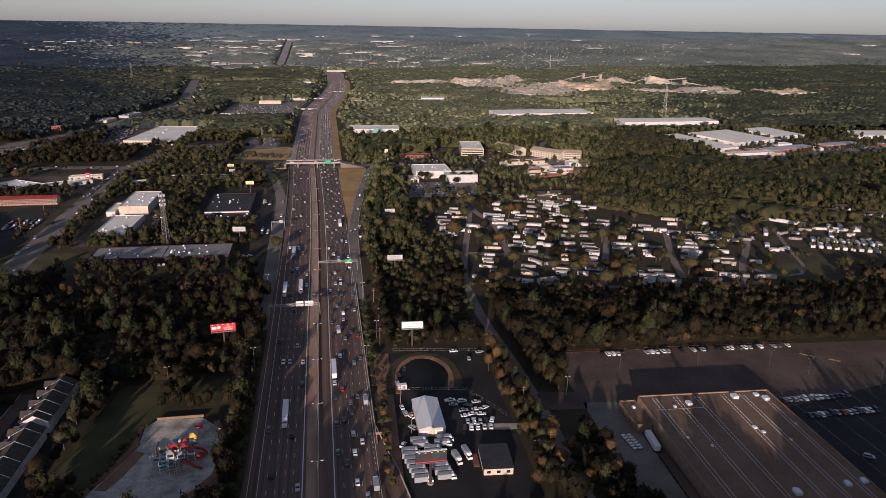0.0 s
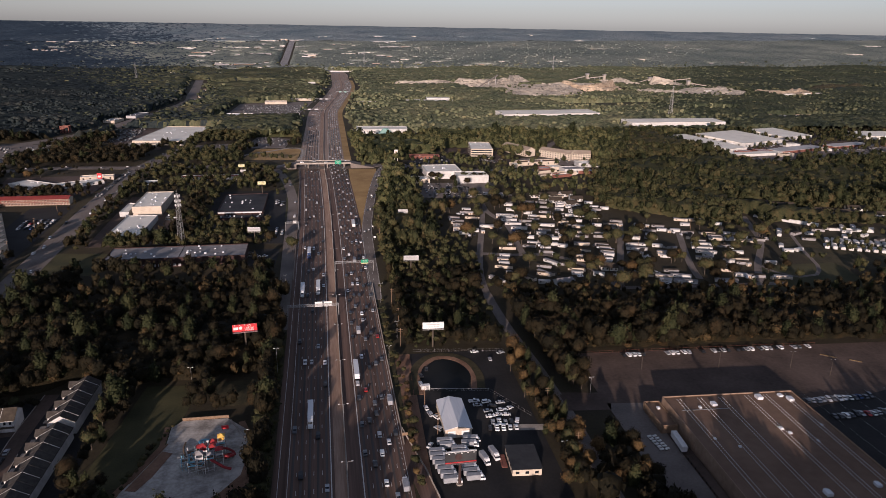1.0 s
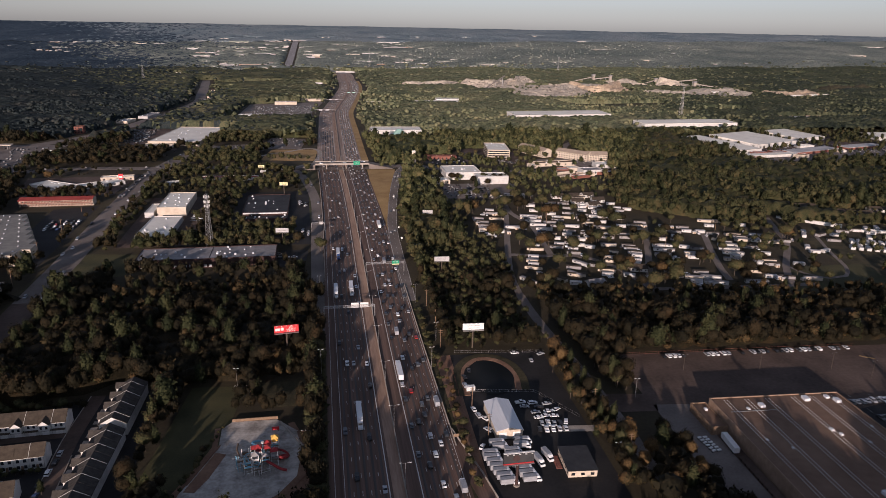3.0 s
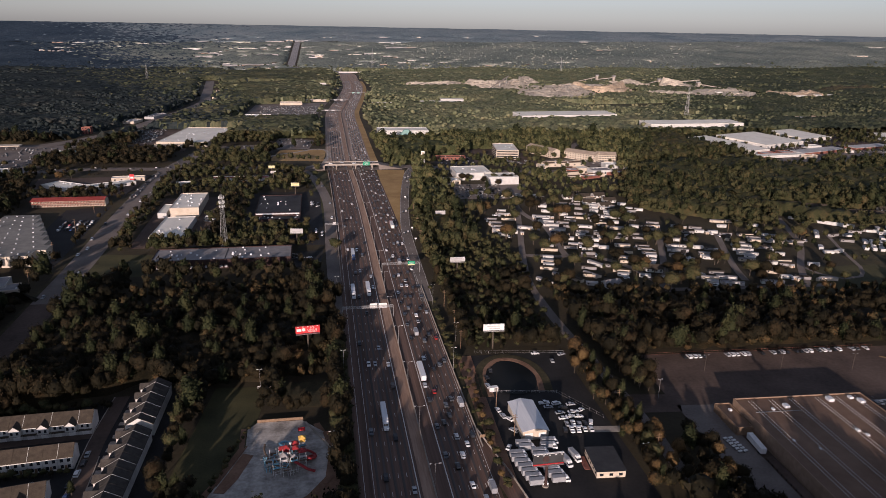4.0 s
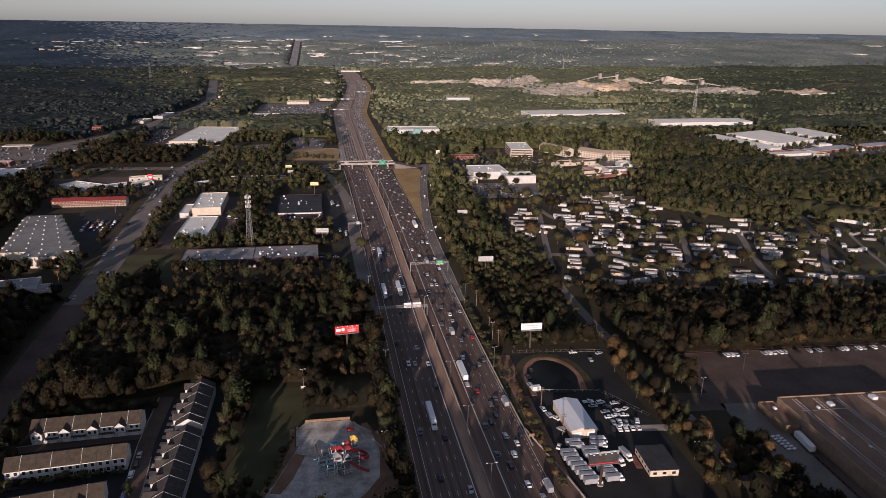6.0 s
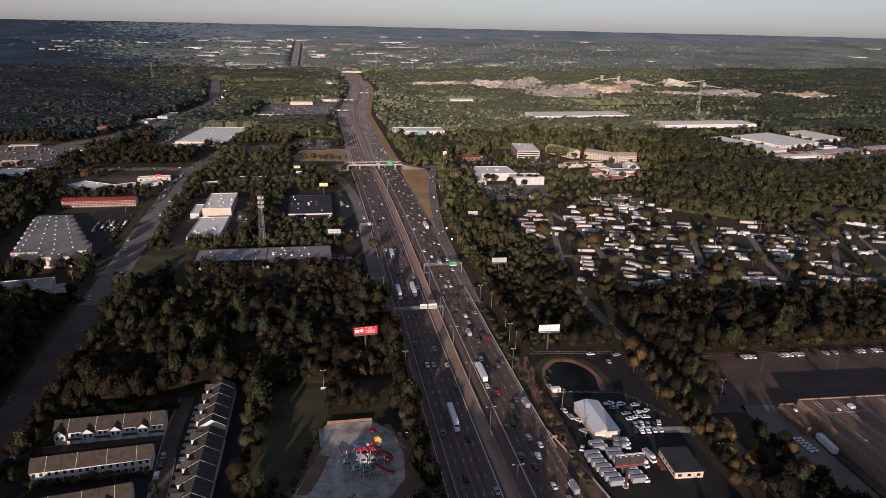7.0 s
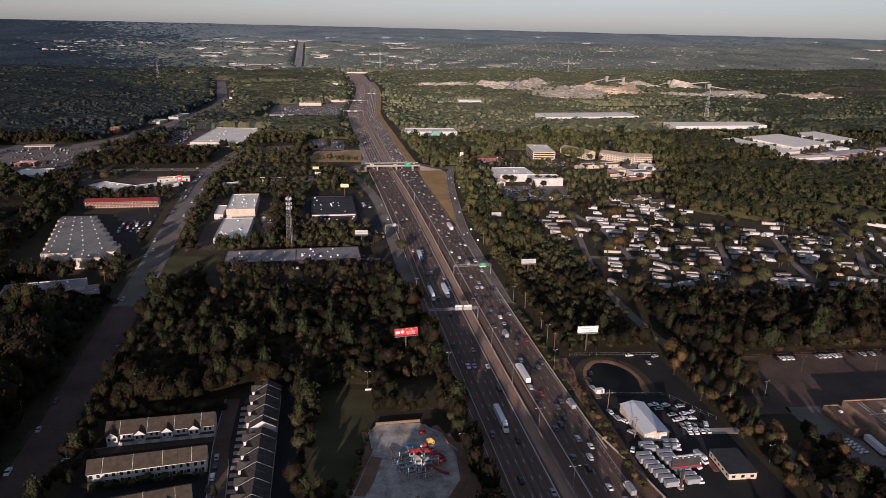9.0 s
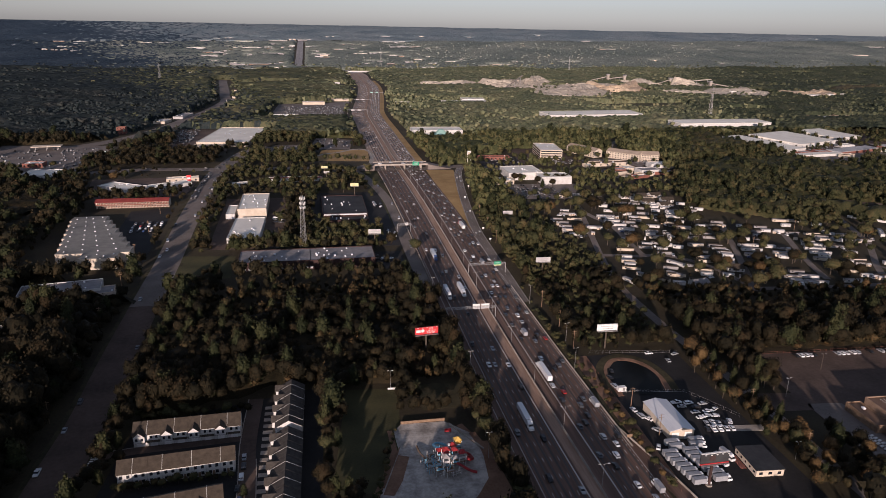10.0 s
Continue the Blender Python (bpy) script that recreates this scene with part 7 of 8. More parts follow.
def crown(seed, fine, lobes, sprays, size, kind="broad"):
    """One crown, about 1 high and 0.9 wide, standing on z = 0: the skin of many leaf clumps grown into one another, with loose leaf sprays on it."""
    r = np.random.RandomState(seed)
    D, F = BALL[fine]
    reach = np.full(len(D), 0.50)
    for i in range(lobes):
        z = -0.35 + 1.3 * (i + 0.5) / lobes if kind == "broad" else -0.8 + 1.7 * (i + 0.5) / lobes
        a = 2.4 * i + r.rand()
        k = math.sqrt(max(0.05, 1 - z * z))
        c = np.array([k * math.cos(a), k * math.sin(a), z]) * (0.50 + 0.22 * r.rand())
        rho = 0.27 + 0.17 * r.rand()
        along = D @ c
        disc = along ** 2 - c @ c + rho ** 2
        reach = np.maximum(reach, np.where((disc > 0) & (along > 0), along + np.sqrt(np.maximum(disc, 0)), 0))
    rough = {1: 0.5, 2: 0.42, 3: 0.38}[fine]
    reach = reach * (1.04 - rough / 2 + rough * r.rand(len(D)))
    V = D * reach[:, None] * (0.94 if sprays > 60 else 1.0)
    if kind == "broad":
        V = V * np.array([0.44, 0.44, 0.36]) + np.array([0, 0, 0.63])
    else:
        V = V * np.array([0.27, 0.27, 0.46]) + np.array([0, 0, 0.57])
        V[:, :2] *= (1.25 - 0.75 * V[:, 2:3])
    smooth = np.ones(len(F), bool)
    if sprays:
        pick, mix = F[r.randint(len(F), size=sprays)], r.dirichlet((1, 1, 1), size=sprays)
        out, base = np.einsum("ij,ijk->ik", mix, D[pick]), np.einsum("ij,ijk->ik", mix, V[pick])
        p = base * (1.0 + 0.05 * r.normal(size=(sprays, 1))) + (out * np.array([0.44, 0.44, 0.36])) * 0.20 * r.rand(sprays, 1) + 0.02 * r.normal(size=(sprays, 3))
        t1 = np.cross(out + 0.5 * r.normal(size=(sprays, 3)), r.normal(size=(sprays, 3)))
        t1 /= np.linalg.norm(t1, axis=1)[:, None]
        t2 = np.cross(t1, out + 0.6 * r.normal(size=(sprays, 3)))
        t2 /= np.linalg.norm(t2, axis=1)[:, None]
        e = size * (0.6 + 0.8 * r.rand(sprays, 1))
        tri = np.stack([p - t1 * e * 0.6 - t2 * e * 0.5, p + t1 * e * 0.6 - t2 * e * 0.4, p + t2 * e * 0.7 + t1 * e * 0.15], 1).reshape(-1, 3)
        F = np.concatenate([F, np.arange(len(tri)).reshape(-1, 3) + len(V)])
        V = np.concatenate([V, tri])
        smooth = np.concatenate([smooth, np.zeros(sprays, bool)])
    return V, F, smooth


def trunk_tris(height=0.5, r=0.028):
    a = np.arange(5) * 1.2566
    lo, hi = np.stack([r * np.cos(a), r * np.sin(a), 0 * a - 0.05], 1), np.stack([r * 0.5 * np.cos(a), r * 0.5 * np.sin(a), 0 * a + height], 1)
    f = [[i, (i + 1) % 5, 5 + (i + 1) % 5] for i in range(5)] + [[i, 5 + (i + 1) % 5, 5 + i] for i in range(5)]
    return np.concatenate([lo, hi]), np.array(f)


def raw_mesh(name, V, F, mat, smooth=None):
    me = bpy.data.meshes.new(name)
    me.vertices.add(len(V))
    me.vertices.foreach_set("co", np.ascontiguousarray(V, dtype=np.float32).ravel())
    me.loops.add(F.size)
    me.loops.foreach_set("vertex_index", np.ascontiguousarray(F, dtype=np.int32).ravel())
    me.polygons.add(len(F))
    me.polygons.foreach_set("loop_start", np.arange(0, F.size, 3, dtype=np.int32))
    if smooth is not None:
        me.polygons.foreach_set("use_smooth", smooth)
    me.materials.append(M[mat])
    me.update(calc_edges=True)
    return me


def plant(name, px, py, high, protos, mat, label, wide=1.0, seed=3):
    """Many trees of a wood in one mesh, drawn from a few grown forms, each turned and scaled its own way."""
    r = np.random.RandomState(seed)
    pick, turn = r.randint(len(protos), size=len(px)), r.rand(len(px)) * 6.283
    wid = wide * (0.8 + 0.5 * r.rand(len(px)))
    pz = heights(px, py)
    VV, FF, SS, k = [], [], [], 0
    for j, (V, F, soft) in enumerate(protos):
        i = np.where(pick == j)[0]
        if not len(i):
            continue
        c, s, h, w = np.cos(turn[i])[:, None], np.sin(turn[i])[:, None], high[i][:, None], (high[i] * wid[i])[:, None]
        x = (V[:, 0] * c - V[:, 1] * s) * w + px[i][:, None]
        y = (V[:, 0] * s + V[:, 1] * c) * w + py[i][:, None]
        z = V[:, 2] * h + pz[i][:, None]
        VV.append(np.stack([x, y, z], -1).reshape(-1, 3))
        SS.append(np.tile(soft, len(i)))
        FF.append((F[None] + (np.arange(len(i)) * len(V))[:, None, None] + k).reshape(-1, 3))
        k += len(i) * len(V)
    if not VV:
        return None
    return tagged(new(name, raw_mesh(name, np.concatenate(VV), np.concatenate(FF), mat, np.concatenate(SS))), label, "woods", kind="stuff")


def scatter(x0, x1, y0, y1, step, seed, jitter=0.9):
    r = np.random.RandomState(seed)
    gx, gy = np.meshgrid(np.arange(x0, x1, step), np.arange(y0, y1, step))
    gx, gy = gx.ravel() + (r.rand(gx.size) - 0.5) * step * jitter, gy.ravel() + (r.rand(gx.size) - 0.5) * step * jitter
    return gx, gy


def in_view(px, py, side=60.0):
    """The wedge of land along the whole flight, with a margin."""
    d, r = px * 0.18 + py * 0.983, px * 0.983 - py * 0.18
    return (r < d * 0.66 + side) & (r > -d * 0.67 - 125 - side)


def zone_of(px, py, seed):
    """Which leaf tone stands where: -1 darkened for shade in the west, 1 brightened for sun in the middle, 2 duller on
    either side of it; the tones mingle at their borders.
    """
    r = np.random.RandomState(seed + 77)
    wave = 0.035 * py * np.sin(py / 170.0 + px / 260.0) + 0.16 * py * (r.rand(len(px)) + r.rand(len(px)) - 1.0) * (py > 1050)
    west, east = np.where(py < 1050, -45.0, -0.23 * py) + wave * (py > 1050), np.where(py < 1100, 0.42, 0.50) * py + wave
    middle = np.where(py < 1050, west, 0.03 * py + wave)
    return np.where(px < west, -1, np.where((px >= middle) & (px < east), 1, 2))


def woods(name, y0, y1, step, high, protos, mat, label, seed, gap=0.0, margin=0.0, wide=1.0, fade=0.0, bank=0):
    px, py = scatter(-0.75 * y1 - 300, 0.95 * y1 + 160, y0 - fade, y1 + fade, step, seed)
    ok = in_view(px, py, 24.0)
    if fade:
        edge = np.random.RandomState(seed + 5).rand(len(px))
        ok &= (edge < (py - y0 + fade) / (2 * fade)) & (edge < (y1 + fade - py) / (2 * fade))
    if bank:
        ok &= zone_of(px, py, seed) == bank
    px, py = px[ok], py[ok]
    ok = free(px, py, margin)
    px, py = px[ok], py[ok]
    r = np.random.RandomState(seed + 1)
    ok = r.rand(len(px)) > gap
    px, py = px[ok], py[ok]
    h = high * (0.62 + 0.55 * r.rand(len(px)))
    h = h * (1.0 + 0.22 * np.sin(px / 31.0 + 1.7 * np.sin(py / 47.0)) * np.sin(py / 39.0 + 2.0 * np.sin(px / 58.0)) + 0.14 * np.sin(px / 11.0 + py / 17.0))
    for q, keep, size in THIN:
        there = inside(px, py, q)
        out = there & (r.rand(len(px)) > keep)
        h[there] *= size
        px, py, h = px[~out], py[~out], h[~out]
    for q in LOW:
        h[inside(px, py, q)] *= 0.55
    return plant(name, px, py, h, protos, mat, label, wide, seed + 2)


# settled ground with single trees, and quads thinned or lowered to open the camera's view
THIN = [([(104, 205), (126, 205), (126, 262), (106, 262)], 0.5, 0.68), ([(106, 262), (126, 262), (126, 296), (108, 296)], 0.15, 0.55), ([(104, 400), (420, 392), (420, 436), (110, 456)], 0.8, 0.55), ([(-190, 440), (-70, 440), (-70, 490), (-190, 490)], 0.9, 0.6), ([(96, 560), (345, 425), (372, 570), (130, 720)], 0.14, 0.62), ([(100, 455), (345, 425), (345, 470), (110, 560)], 0.16, 0.62), ([(345, 430), (560, 430), (560, 540), (370, 556)], 0.3, 0.6), ([(85, 680), (260, 640), (360, 900), (90, 900)], 0.62, 0.75),
        ([(-345, 560), (-50, 560), (-50, 860), (-345, 860)], 0.85, 0.8), ([(-520, 830), (-130, 830), (-130, 1060), (-520, 1060)], 0.7, 0.85), ([(540, 800), (1050, 850), (1060, 1120), (540, 1090)], 0.5, 0.75),
        ([(82, 215), (98, 215), (98, 436), (84, 436)], 0.85, 0.6), ([(34, 362), (100, 362), (106, 540), (40, 540)], 0.6, 0.7), ([(-330, 800), (-215, 800), (-215, 858), (-330, 858)], 0.3, 0.45), ([(-215, 740), (-60, 740), (-60, 905), (-215, 905)], 0.8, 0.75), ([(-250, 866), (-180, 866), (-150, 1060), (-222, 1050)], 0.2, 0.4), ([(-425, 1020), (-360, 1020), (-285, 1480), (-335, 1480)], 0.3, 0.4),
        ([(-215, 905), (-50, 905), (-50, 1100), (-215, 1100)], 0.6, 0.7), ([(80, 625), (165, 625), (165, 696), (80, 698)], 0.4, 0.55), ([(84, 515), (140, 500), (146, 560), (86, 626)], 0.35, 0.5)]
BROAD = [crown(10 + i, 2, 13 + i % 5, 240, 0.062) for i in range(7)]
PINE = [crown(40 + i, 2, 16, 300, 0.055, "pine") for i in range(4)]
MID = [crown(60 + i, 1, 9, 86, 0.10) for i in range(6)]
MIDPINE = [crown(80 + i, 1, 11, 86, 0.09, "pine") for i in range(3)]
EDGE = [crown(140 + i, 1, 8, 40, 0.13) for i in range(5)]
TINY = [crown(120 + i, 1, 5, 2, 0.2) for i in range(6)]
px, py = scatter(-260, 300, -200, 60, 8.6, 190)
ok = free(px, py)
plant("woods_behind", px[ok], py[ok], 11 + 5 * np.random.RandomState(3).rand(int(ok.sum())), EDGE, "oak", "woods beyond the southern edge", 0.9, 191)
woods("woods_south", 60, 214, 6.4, 15, EDGE, "oak", "mixed wood of green and brown crowns", 196, 0.10, wide=0.85)
def canopy(d0, d1, cell, high, zones, seed, thin=False):
    """Treetops too close to tell apart: one rolling layer of crowns, open over clearings and roads, let down at its
    edges; cut into zones of unlike leaf tone.
    """
    r = np.random.RandomState(seed)
    xs, ys = np.arange(-0.62 * d1 - 160, 0.95 * d1, cell), np.arange(d0, d1, cell * 0.8)
    gx, gy = np.meshgrid(xs, ys)
    gx, gy = gx + (r.rand(*gx.shape) - 0.5) * cell * 0.7, gy + (r.rand(*gy.shape) - 0.5) * cell * 0.5
    up = high * (0.55 + 0.45 * r.rand(*gx.shape) + 0.25 * np.sin(gx / 90.0 + 2 * np.sin(gy / 130.0)) * np.sin(gy / 70.0))
    keep = free(gx.ravel(), gy.ravel()).reshape(gx.shape)
    if thin:
        for q, share, size in THIN:
            keep &= ~inside(gx.ravel(), gy.ravel(), q).reshape(gx.shape)
    for n_ in range(2 if cell < 9 else 1):
        keep[1:-1, 1:-1] &= keep[:-2, 1:-1] & keep[2:, 1:-1] & keep[1:-1, :-2] & keep[1:-1, 2:]
    gz = heights(gx, gy) + np.where(keep, up, -1.5)
    w, k = len(xs), len(ys)
    i = (np.arange(k - 1)[:, None] * w + np.arange(w - 1)[None]).ravel()
    quads = np.stack([i, i + 1, i + w + 1, i + w], 1)
    quads = quads[keep.ravel()[quads].any(1) & in_view(gx.ravel()[i], gy.ravel()[i], 120.0)]
    zone = zone_of(gx.ravel()[quads[:, 0]], gy.ravel()[quads[:, 0]], seed)
    V = np.stack([gx, gy, gz], -1).reshape(-1, 3)
    for which, name, mat, label in zones:
        part_ = quads[np.isin(zone, which)]
        used, back = np.unique(part_, return_inverse=True)
        q = back.reshape(-1, 4)
        tris = np.concatenate([q[:, [0, 1, 2]], q[:, [0, 2, 3]]])
        tagged(new(name, raw_mesh(name, V[used], tris, mat, np.ones(len(tris), bool))), label, "woods", kind="stuff")


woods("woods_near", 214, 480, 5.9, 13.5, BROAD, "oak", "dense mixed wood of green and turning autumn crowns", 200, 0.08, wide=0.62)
woods("woods_near_pines", 214, 480, 15.0, 18, PINE, "pine", "dark pines among the near wood", 210, 0.2, wide=0.8)
woods("woods_middle", 480, 660, 7.6, 15.0, MID, "leaf_mid", "mixed olive-green wood round the trailer park", 220, 0.08, wide=0.64, bank=1)
woods("woods_middle_outer", 480, 660, 7.6, 15.0, MID, "leaf_deep", "deep olive wood of the middle distance", 224, 0.08, wide=0.64, bank=-1)
woods("woods_middle_east", 480, 660, 7.6, 15.0, MID, "leaf_mid", "deep olive wood east of the trailer park", 225, 0.08, wide=0.64, bank=2)
woods("woods_beyond_west", 660, 1100, 7.6, 14.5, MID, "leaf_deep", "olive-green wood west of the motorway", 222, 0.08, wide=0.64, bank=-1)
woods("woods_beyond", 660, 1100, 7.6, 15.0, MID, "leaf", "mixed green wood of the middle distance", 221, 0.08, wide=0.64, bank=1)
woods("woods_beyond_east", 660, 1100, 7.6, 15.0, MID, "leaf_mid", "darker green wood beyond the trailer park", 223, 0.08, wide=0.64, bank=2)
woods("woods_middle_pines", 480, 1100, 18.0, 20, MIDPINE, "pine", "dark pines of the middle distance", 230, 0.2, wide=0.95)
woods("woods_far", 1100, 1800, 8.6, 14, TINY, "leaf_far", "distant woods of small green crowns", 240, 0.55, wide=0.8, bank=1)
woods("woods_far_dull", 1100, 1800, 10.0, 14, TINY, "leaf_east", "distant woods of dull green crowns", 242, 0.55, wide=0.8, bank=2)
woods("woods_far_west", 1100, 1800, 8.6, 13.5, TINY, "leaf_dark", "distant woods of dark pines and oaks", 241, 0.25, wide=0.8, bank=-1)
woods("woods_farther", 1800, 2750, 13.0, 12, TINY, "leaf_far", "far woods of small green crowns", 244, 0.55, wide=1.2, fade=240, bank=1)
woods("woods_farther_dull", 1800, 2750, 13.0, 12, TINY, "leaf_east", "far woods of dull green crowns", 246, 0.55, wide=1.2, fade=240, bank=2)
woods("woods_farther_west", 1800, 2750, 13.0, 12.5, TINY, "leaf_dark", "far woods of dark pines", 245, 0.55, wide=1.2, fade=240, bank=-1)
ALL = (-1, 1, 2)
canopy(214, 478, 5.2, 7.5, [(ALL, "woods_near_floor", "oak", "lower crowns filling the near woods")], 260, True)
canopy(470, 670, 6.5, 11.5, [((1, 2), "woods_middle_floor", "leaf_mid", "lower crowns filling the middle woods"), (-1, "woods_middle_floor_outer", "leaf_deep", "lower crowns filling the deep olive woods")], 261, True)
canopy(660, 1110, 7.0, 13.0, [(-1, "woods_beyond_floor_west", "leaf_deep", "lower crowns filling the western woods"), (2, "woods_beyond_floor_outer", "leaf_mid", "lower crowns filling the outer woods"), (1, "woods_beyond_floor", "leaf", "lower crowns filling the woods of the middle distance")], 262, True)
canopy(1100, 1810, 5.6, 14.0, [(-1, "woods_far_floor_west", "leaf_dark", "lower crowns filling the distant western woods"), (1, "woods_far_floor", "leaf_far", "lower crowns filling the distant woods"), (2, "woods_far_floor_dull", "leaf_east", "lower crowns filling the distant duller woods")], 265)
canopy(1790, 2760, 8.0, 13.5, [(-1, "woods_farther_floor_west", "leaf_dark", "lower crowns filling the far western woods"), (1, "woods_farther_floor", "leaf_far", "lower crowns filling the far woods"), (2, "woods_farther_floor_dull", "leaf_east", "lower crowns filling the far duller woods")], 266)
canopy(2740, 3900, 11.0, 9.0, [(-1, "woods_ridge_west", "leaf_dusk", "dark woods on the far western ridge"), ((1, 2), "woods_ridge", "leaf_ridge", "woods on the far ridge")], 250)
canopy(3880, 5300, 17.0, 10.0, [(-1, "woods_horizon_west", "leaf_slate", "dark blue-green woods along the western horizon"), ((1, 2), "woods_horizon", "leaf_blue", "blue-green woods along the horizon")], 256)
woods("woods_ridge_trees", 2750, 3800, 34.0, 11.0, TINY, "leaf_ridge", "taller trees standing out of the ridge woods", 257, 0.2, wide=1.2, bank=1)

# bushes on the quarry floor
rr = np.random.RandomState(55)
tx, ty = np.concatenate([450 + rr.rand(150) * 400, 880 + rr.rand(90) * 330]), np.concatenate([1690 + rr.rand(150) * 400, 1740 + rr.rand(90) * 330])
plant("quarry_bushes", tx, ty, 6 + rr.rand(240) * 9, TINY, "leaf_east", "bushes and saplings on the quarry floor", 1.0, 56)

# unseen tall trees before the playground, west of the motorway, added to shade both
rr = np.random.RandomState(8)
tx, ty = -36 - rr.rand(300) * 78, 40 + rr.rand(300) * 130
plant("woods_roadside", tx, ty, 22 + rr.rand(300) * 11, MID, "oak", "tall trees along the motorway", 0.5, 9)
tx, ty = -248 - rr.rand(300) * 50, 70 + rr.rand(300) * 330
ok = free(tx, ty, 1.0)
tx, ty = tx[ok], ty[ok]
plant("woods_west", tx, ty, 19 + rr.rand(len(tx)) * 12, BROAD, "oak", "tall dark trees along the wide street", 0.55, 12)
# out of view; heights set so the shadows reach store, lots and lane
tx, ty = 96 + rr.rand(230) * 245, 104 + rr.rand(230) * 62
plant("woods_store", tx, ty, 20 + rr.rand(230) * 14, MID, "oak", "tall trees behind the store", 0.5, 10)
# row of trees added on the verge to shade the southbound lanes
tx, ty = -47 + rr.rand(60) * 6.5, 225 + rr.rand(60) * 230
plant("woods_verge", tx, ty, 12 + rr.rand(60) * 7, BROAD, "oak", "uneven row of trees along the motorway verge", 0.5, 16)
# out of view, added to darken the townhouse roofs with shade
tx, ty = -235 + rr.rand(50) * 90, 50 + rr.rand(50) * 95
plant("woods_townhouse", tx, ty, 17 + rr.rand(50) * 10, MID, "oak", "tall trees south of the townhouses", 0.5, 17)
# out of view, added so shade falls along the lane and store side
tx, ty = 86 + rr.rand(90) * 40, 140 + rr.rand(90) * 72
plant("woods_lane", tx, ty, 10 + rr.rand(90) * 5, MID, "oak", "trees beside the lane south of the store", 0.5, 22)
# out of view, added so shade falls on the yard's southern end
tx, ty = 32 + rr.rand(80) * 66, 60 + rr.rand(80) * 110
plant("woods_yard", tx, ty, 10 + rr.rand(80) * 5, MID, "oak", "trees behind the truck yard", 0.55, 13)
# pines before the depot and between the warehouses
for x0, x1, y0, y1, step_, high_, seed_ in ((-118, -60, 580, 618, 6.5, 11, 18), (-186, -74, 562, 578, 6.0, 13, 19), (-142, -112, 590, 640, 8.0, 9, 20), (-146, -118, 640, 735, 11.0, 10, 21)):
    tx, ty = scatter(x0, x1, y0, y1, step_, seed_)
    plant("woods_depot", tx, ty, high_ * (0.7 + 0.5 * np.random.RandomState(seed_).rand(len(tx))), MIDPINE + MID[:2], "leaf_mid", "dense pines between the warehouses", 0.8, seed_)
def infill(name, x0, x1, y0, y1, step_, low_, high_, mat, label, seed_, share=0.9, protos=None, keep_off=()):
    """Trees on the rough ground between lots, clear of buildings and roads."""
    tx, ty = scatter(x0, x1, y0, y1, step_, seed_)
    rr = np.random.RandomState(seed_)
    keep = rr.rand(len(tx)) < share
    for q in FOOT + list(keep_off):
        keep &= ~inside(tx, ty, q)
    for line, half in LINES:
        for a in line[::2]:
            keep &= np.hypot(tx - a[0], ty - a[1]) > half + 1
    plant(name, tx[keep], ty[keep], low_ + (high_ - low_) * rr.rand(int(keep.sum())), protos or MID, mat, label, 0.78, seed_)


LOOP_LOTS = [[(-126, 996), (-60, 990), (-54, 1086), (-114, 1112)], [(-184, 964), (-132, 968), (-132, 1046), (-178, 1040)], [(-118, 908), (-42, 900), (-40, 994), (-108, 997)]]
infill("woods_park_east", 340, 560, 440, 610, 9.0, 6, 12, "leaf_mid", "scattered trees east of the trailer park", 309, 0.22)
infill("woods_cross", -214, -52, 742, 905, 8.0, 7, 13, "leaf_mid", "medium trees along the cross street", 301, 0.72, None, [[(-112, 868), (-44, 860), (-44, 908), (-112, 912)]])
infill("woods_loop", -214, -48, 900, 1110, 8.0, 9, 15, "leaf_mid", "trees round the loop ramp's lots", 302, 0.8, None, LOOP_LOTS)
infill("woods_teal", -385, -236, 874, 985, 8.0, 9, 15, "leaf_deep", "dense trees north of the cross street", 303, 0.85, None, [[(-400, 955), (-355, 955), (-355, 990), (-400, 990)]])
infill("woods_motel", -345, -250, 715, 780, 9.0, 7, 12, "leaf_deep", "trees behind the motel", 304, 0.6, None, [[(-345, 770), (-250, 770), (-250, 830), (-345, 830)]])
infill("woods_mill", -282, -250, 545, 690, 10.0, 6, 11, "leaf_mid", "trees on the car park's islands", 305, 0.35)
infill("woods_streetside", -222, -206, 560, 800, 7.0, 6, 11, "leaf_mid", "street trees beside the wide street", 306, 0.6)
infill("woods_yard_brown", 83, 97, 225, 300, 5.5, 6, 10, "russet", "thin brown trees between yard and lane", 307, 0.45, BROAD)
infill("woods_yard_dark", 104, 122, 210, 262, 6.0, 8, 13, "oak", "dark trees between lane and store", 308, 0.5, BROAD)
# brush on the motorway verges
for place, seed_, top in ((30.0, 14, 520), (-34.0, 15, 470)):
    rr = np.random.RandomState(seed_)
    run = offset(MEDIAN[(MEDIAN[:, 1] > 200) & (MEDIAN[:, 1] < 1000)], place)
    ty = 205 + rr.rand(330) * (top - 205)
    tx = np.interp(ty, run[:, 1], run[:, 0]) + (rr.rand(330) - 0.5) * 4.0
    ok = np.ones(len(tx), bool)
    for line, half in LINES[5:]:
        for q in line:
            ok &= np.hypot(tx - q[0], ty - q[1]) > half - 3.0
    plant("verge_brush", tx[ok], ty[ok], 1.8 + rr.rand(330)[ok] * 2.6, MID, "leaf_mid", "low brush on the motorway verge", 1.2, seed_)

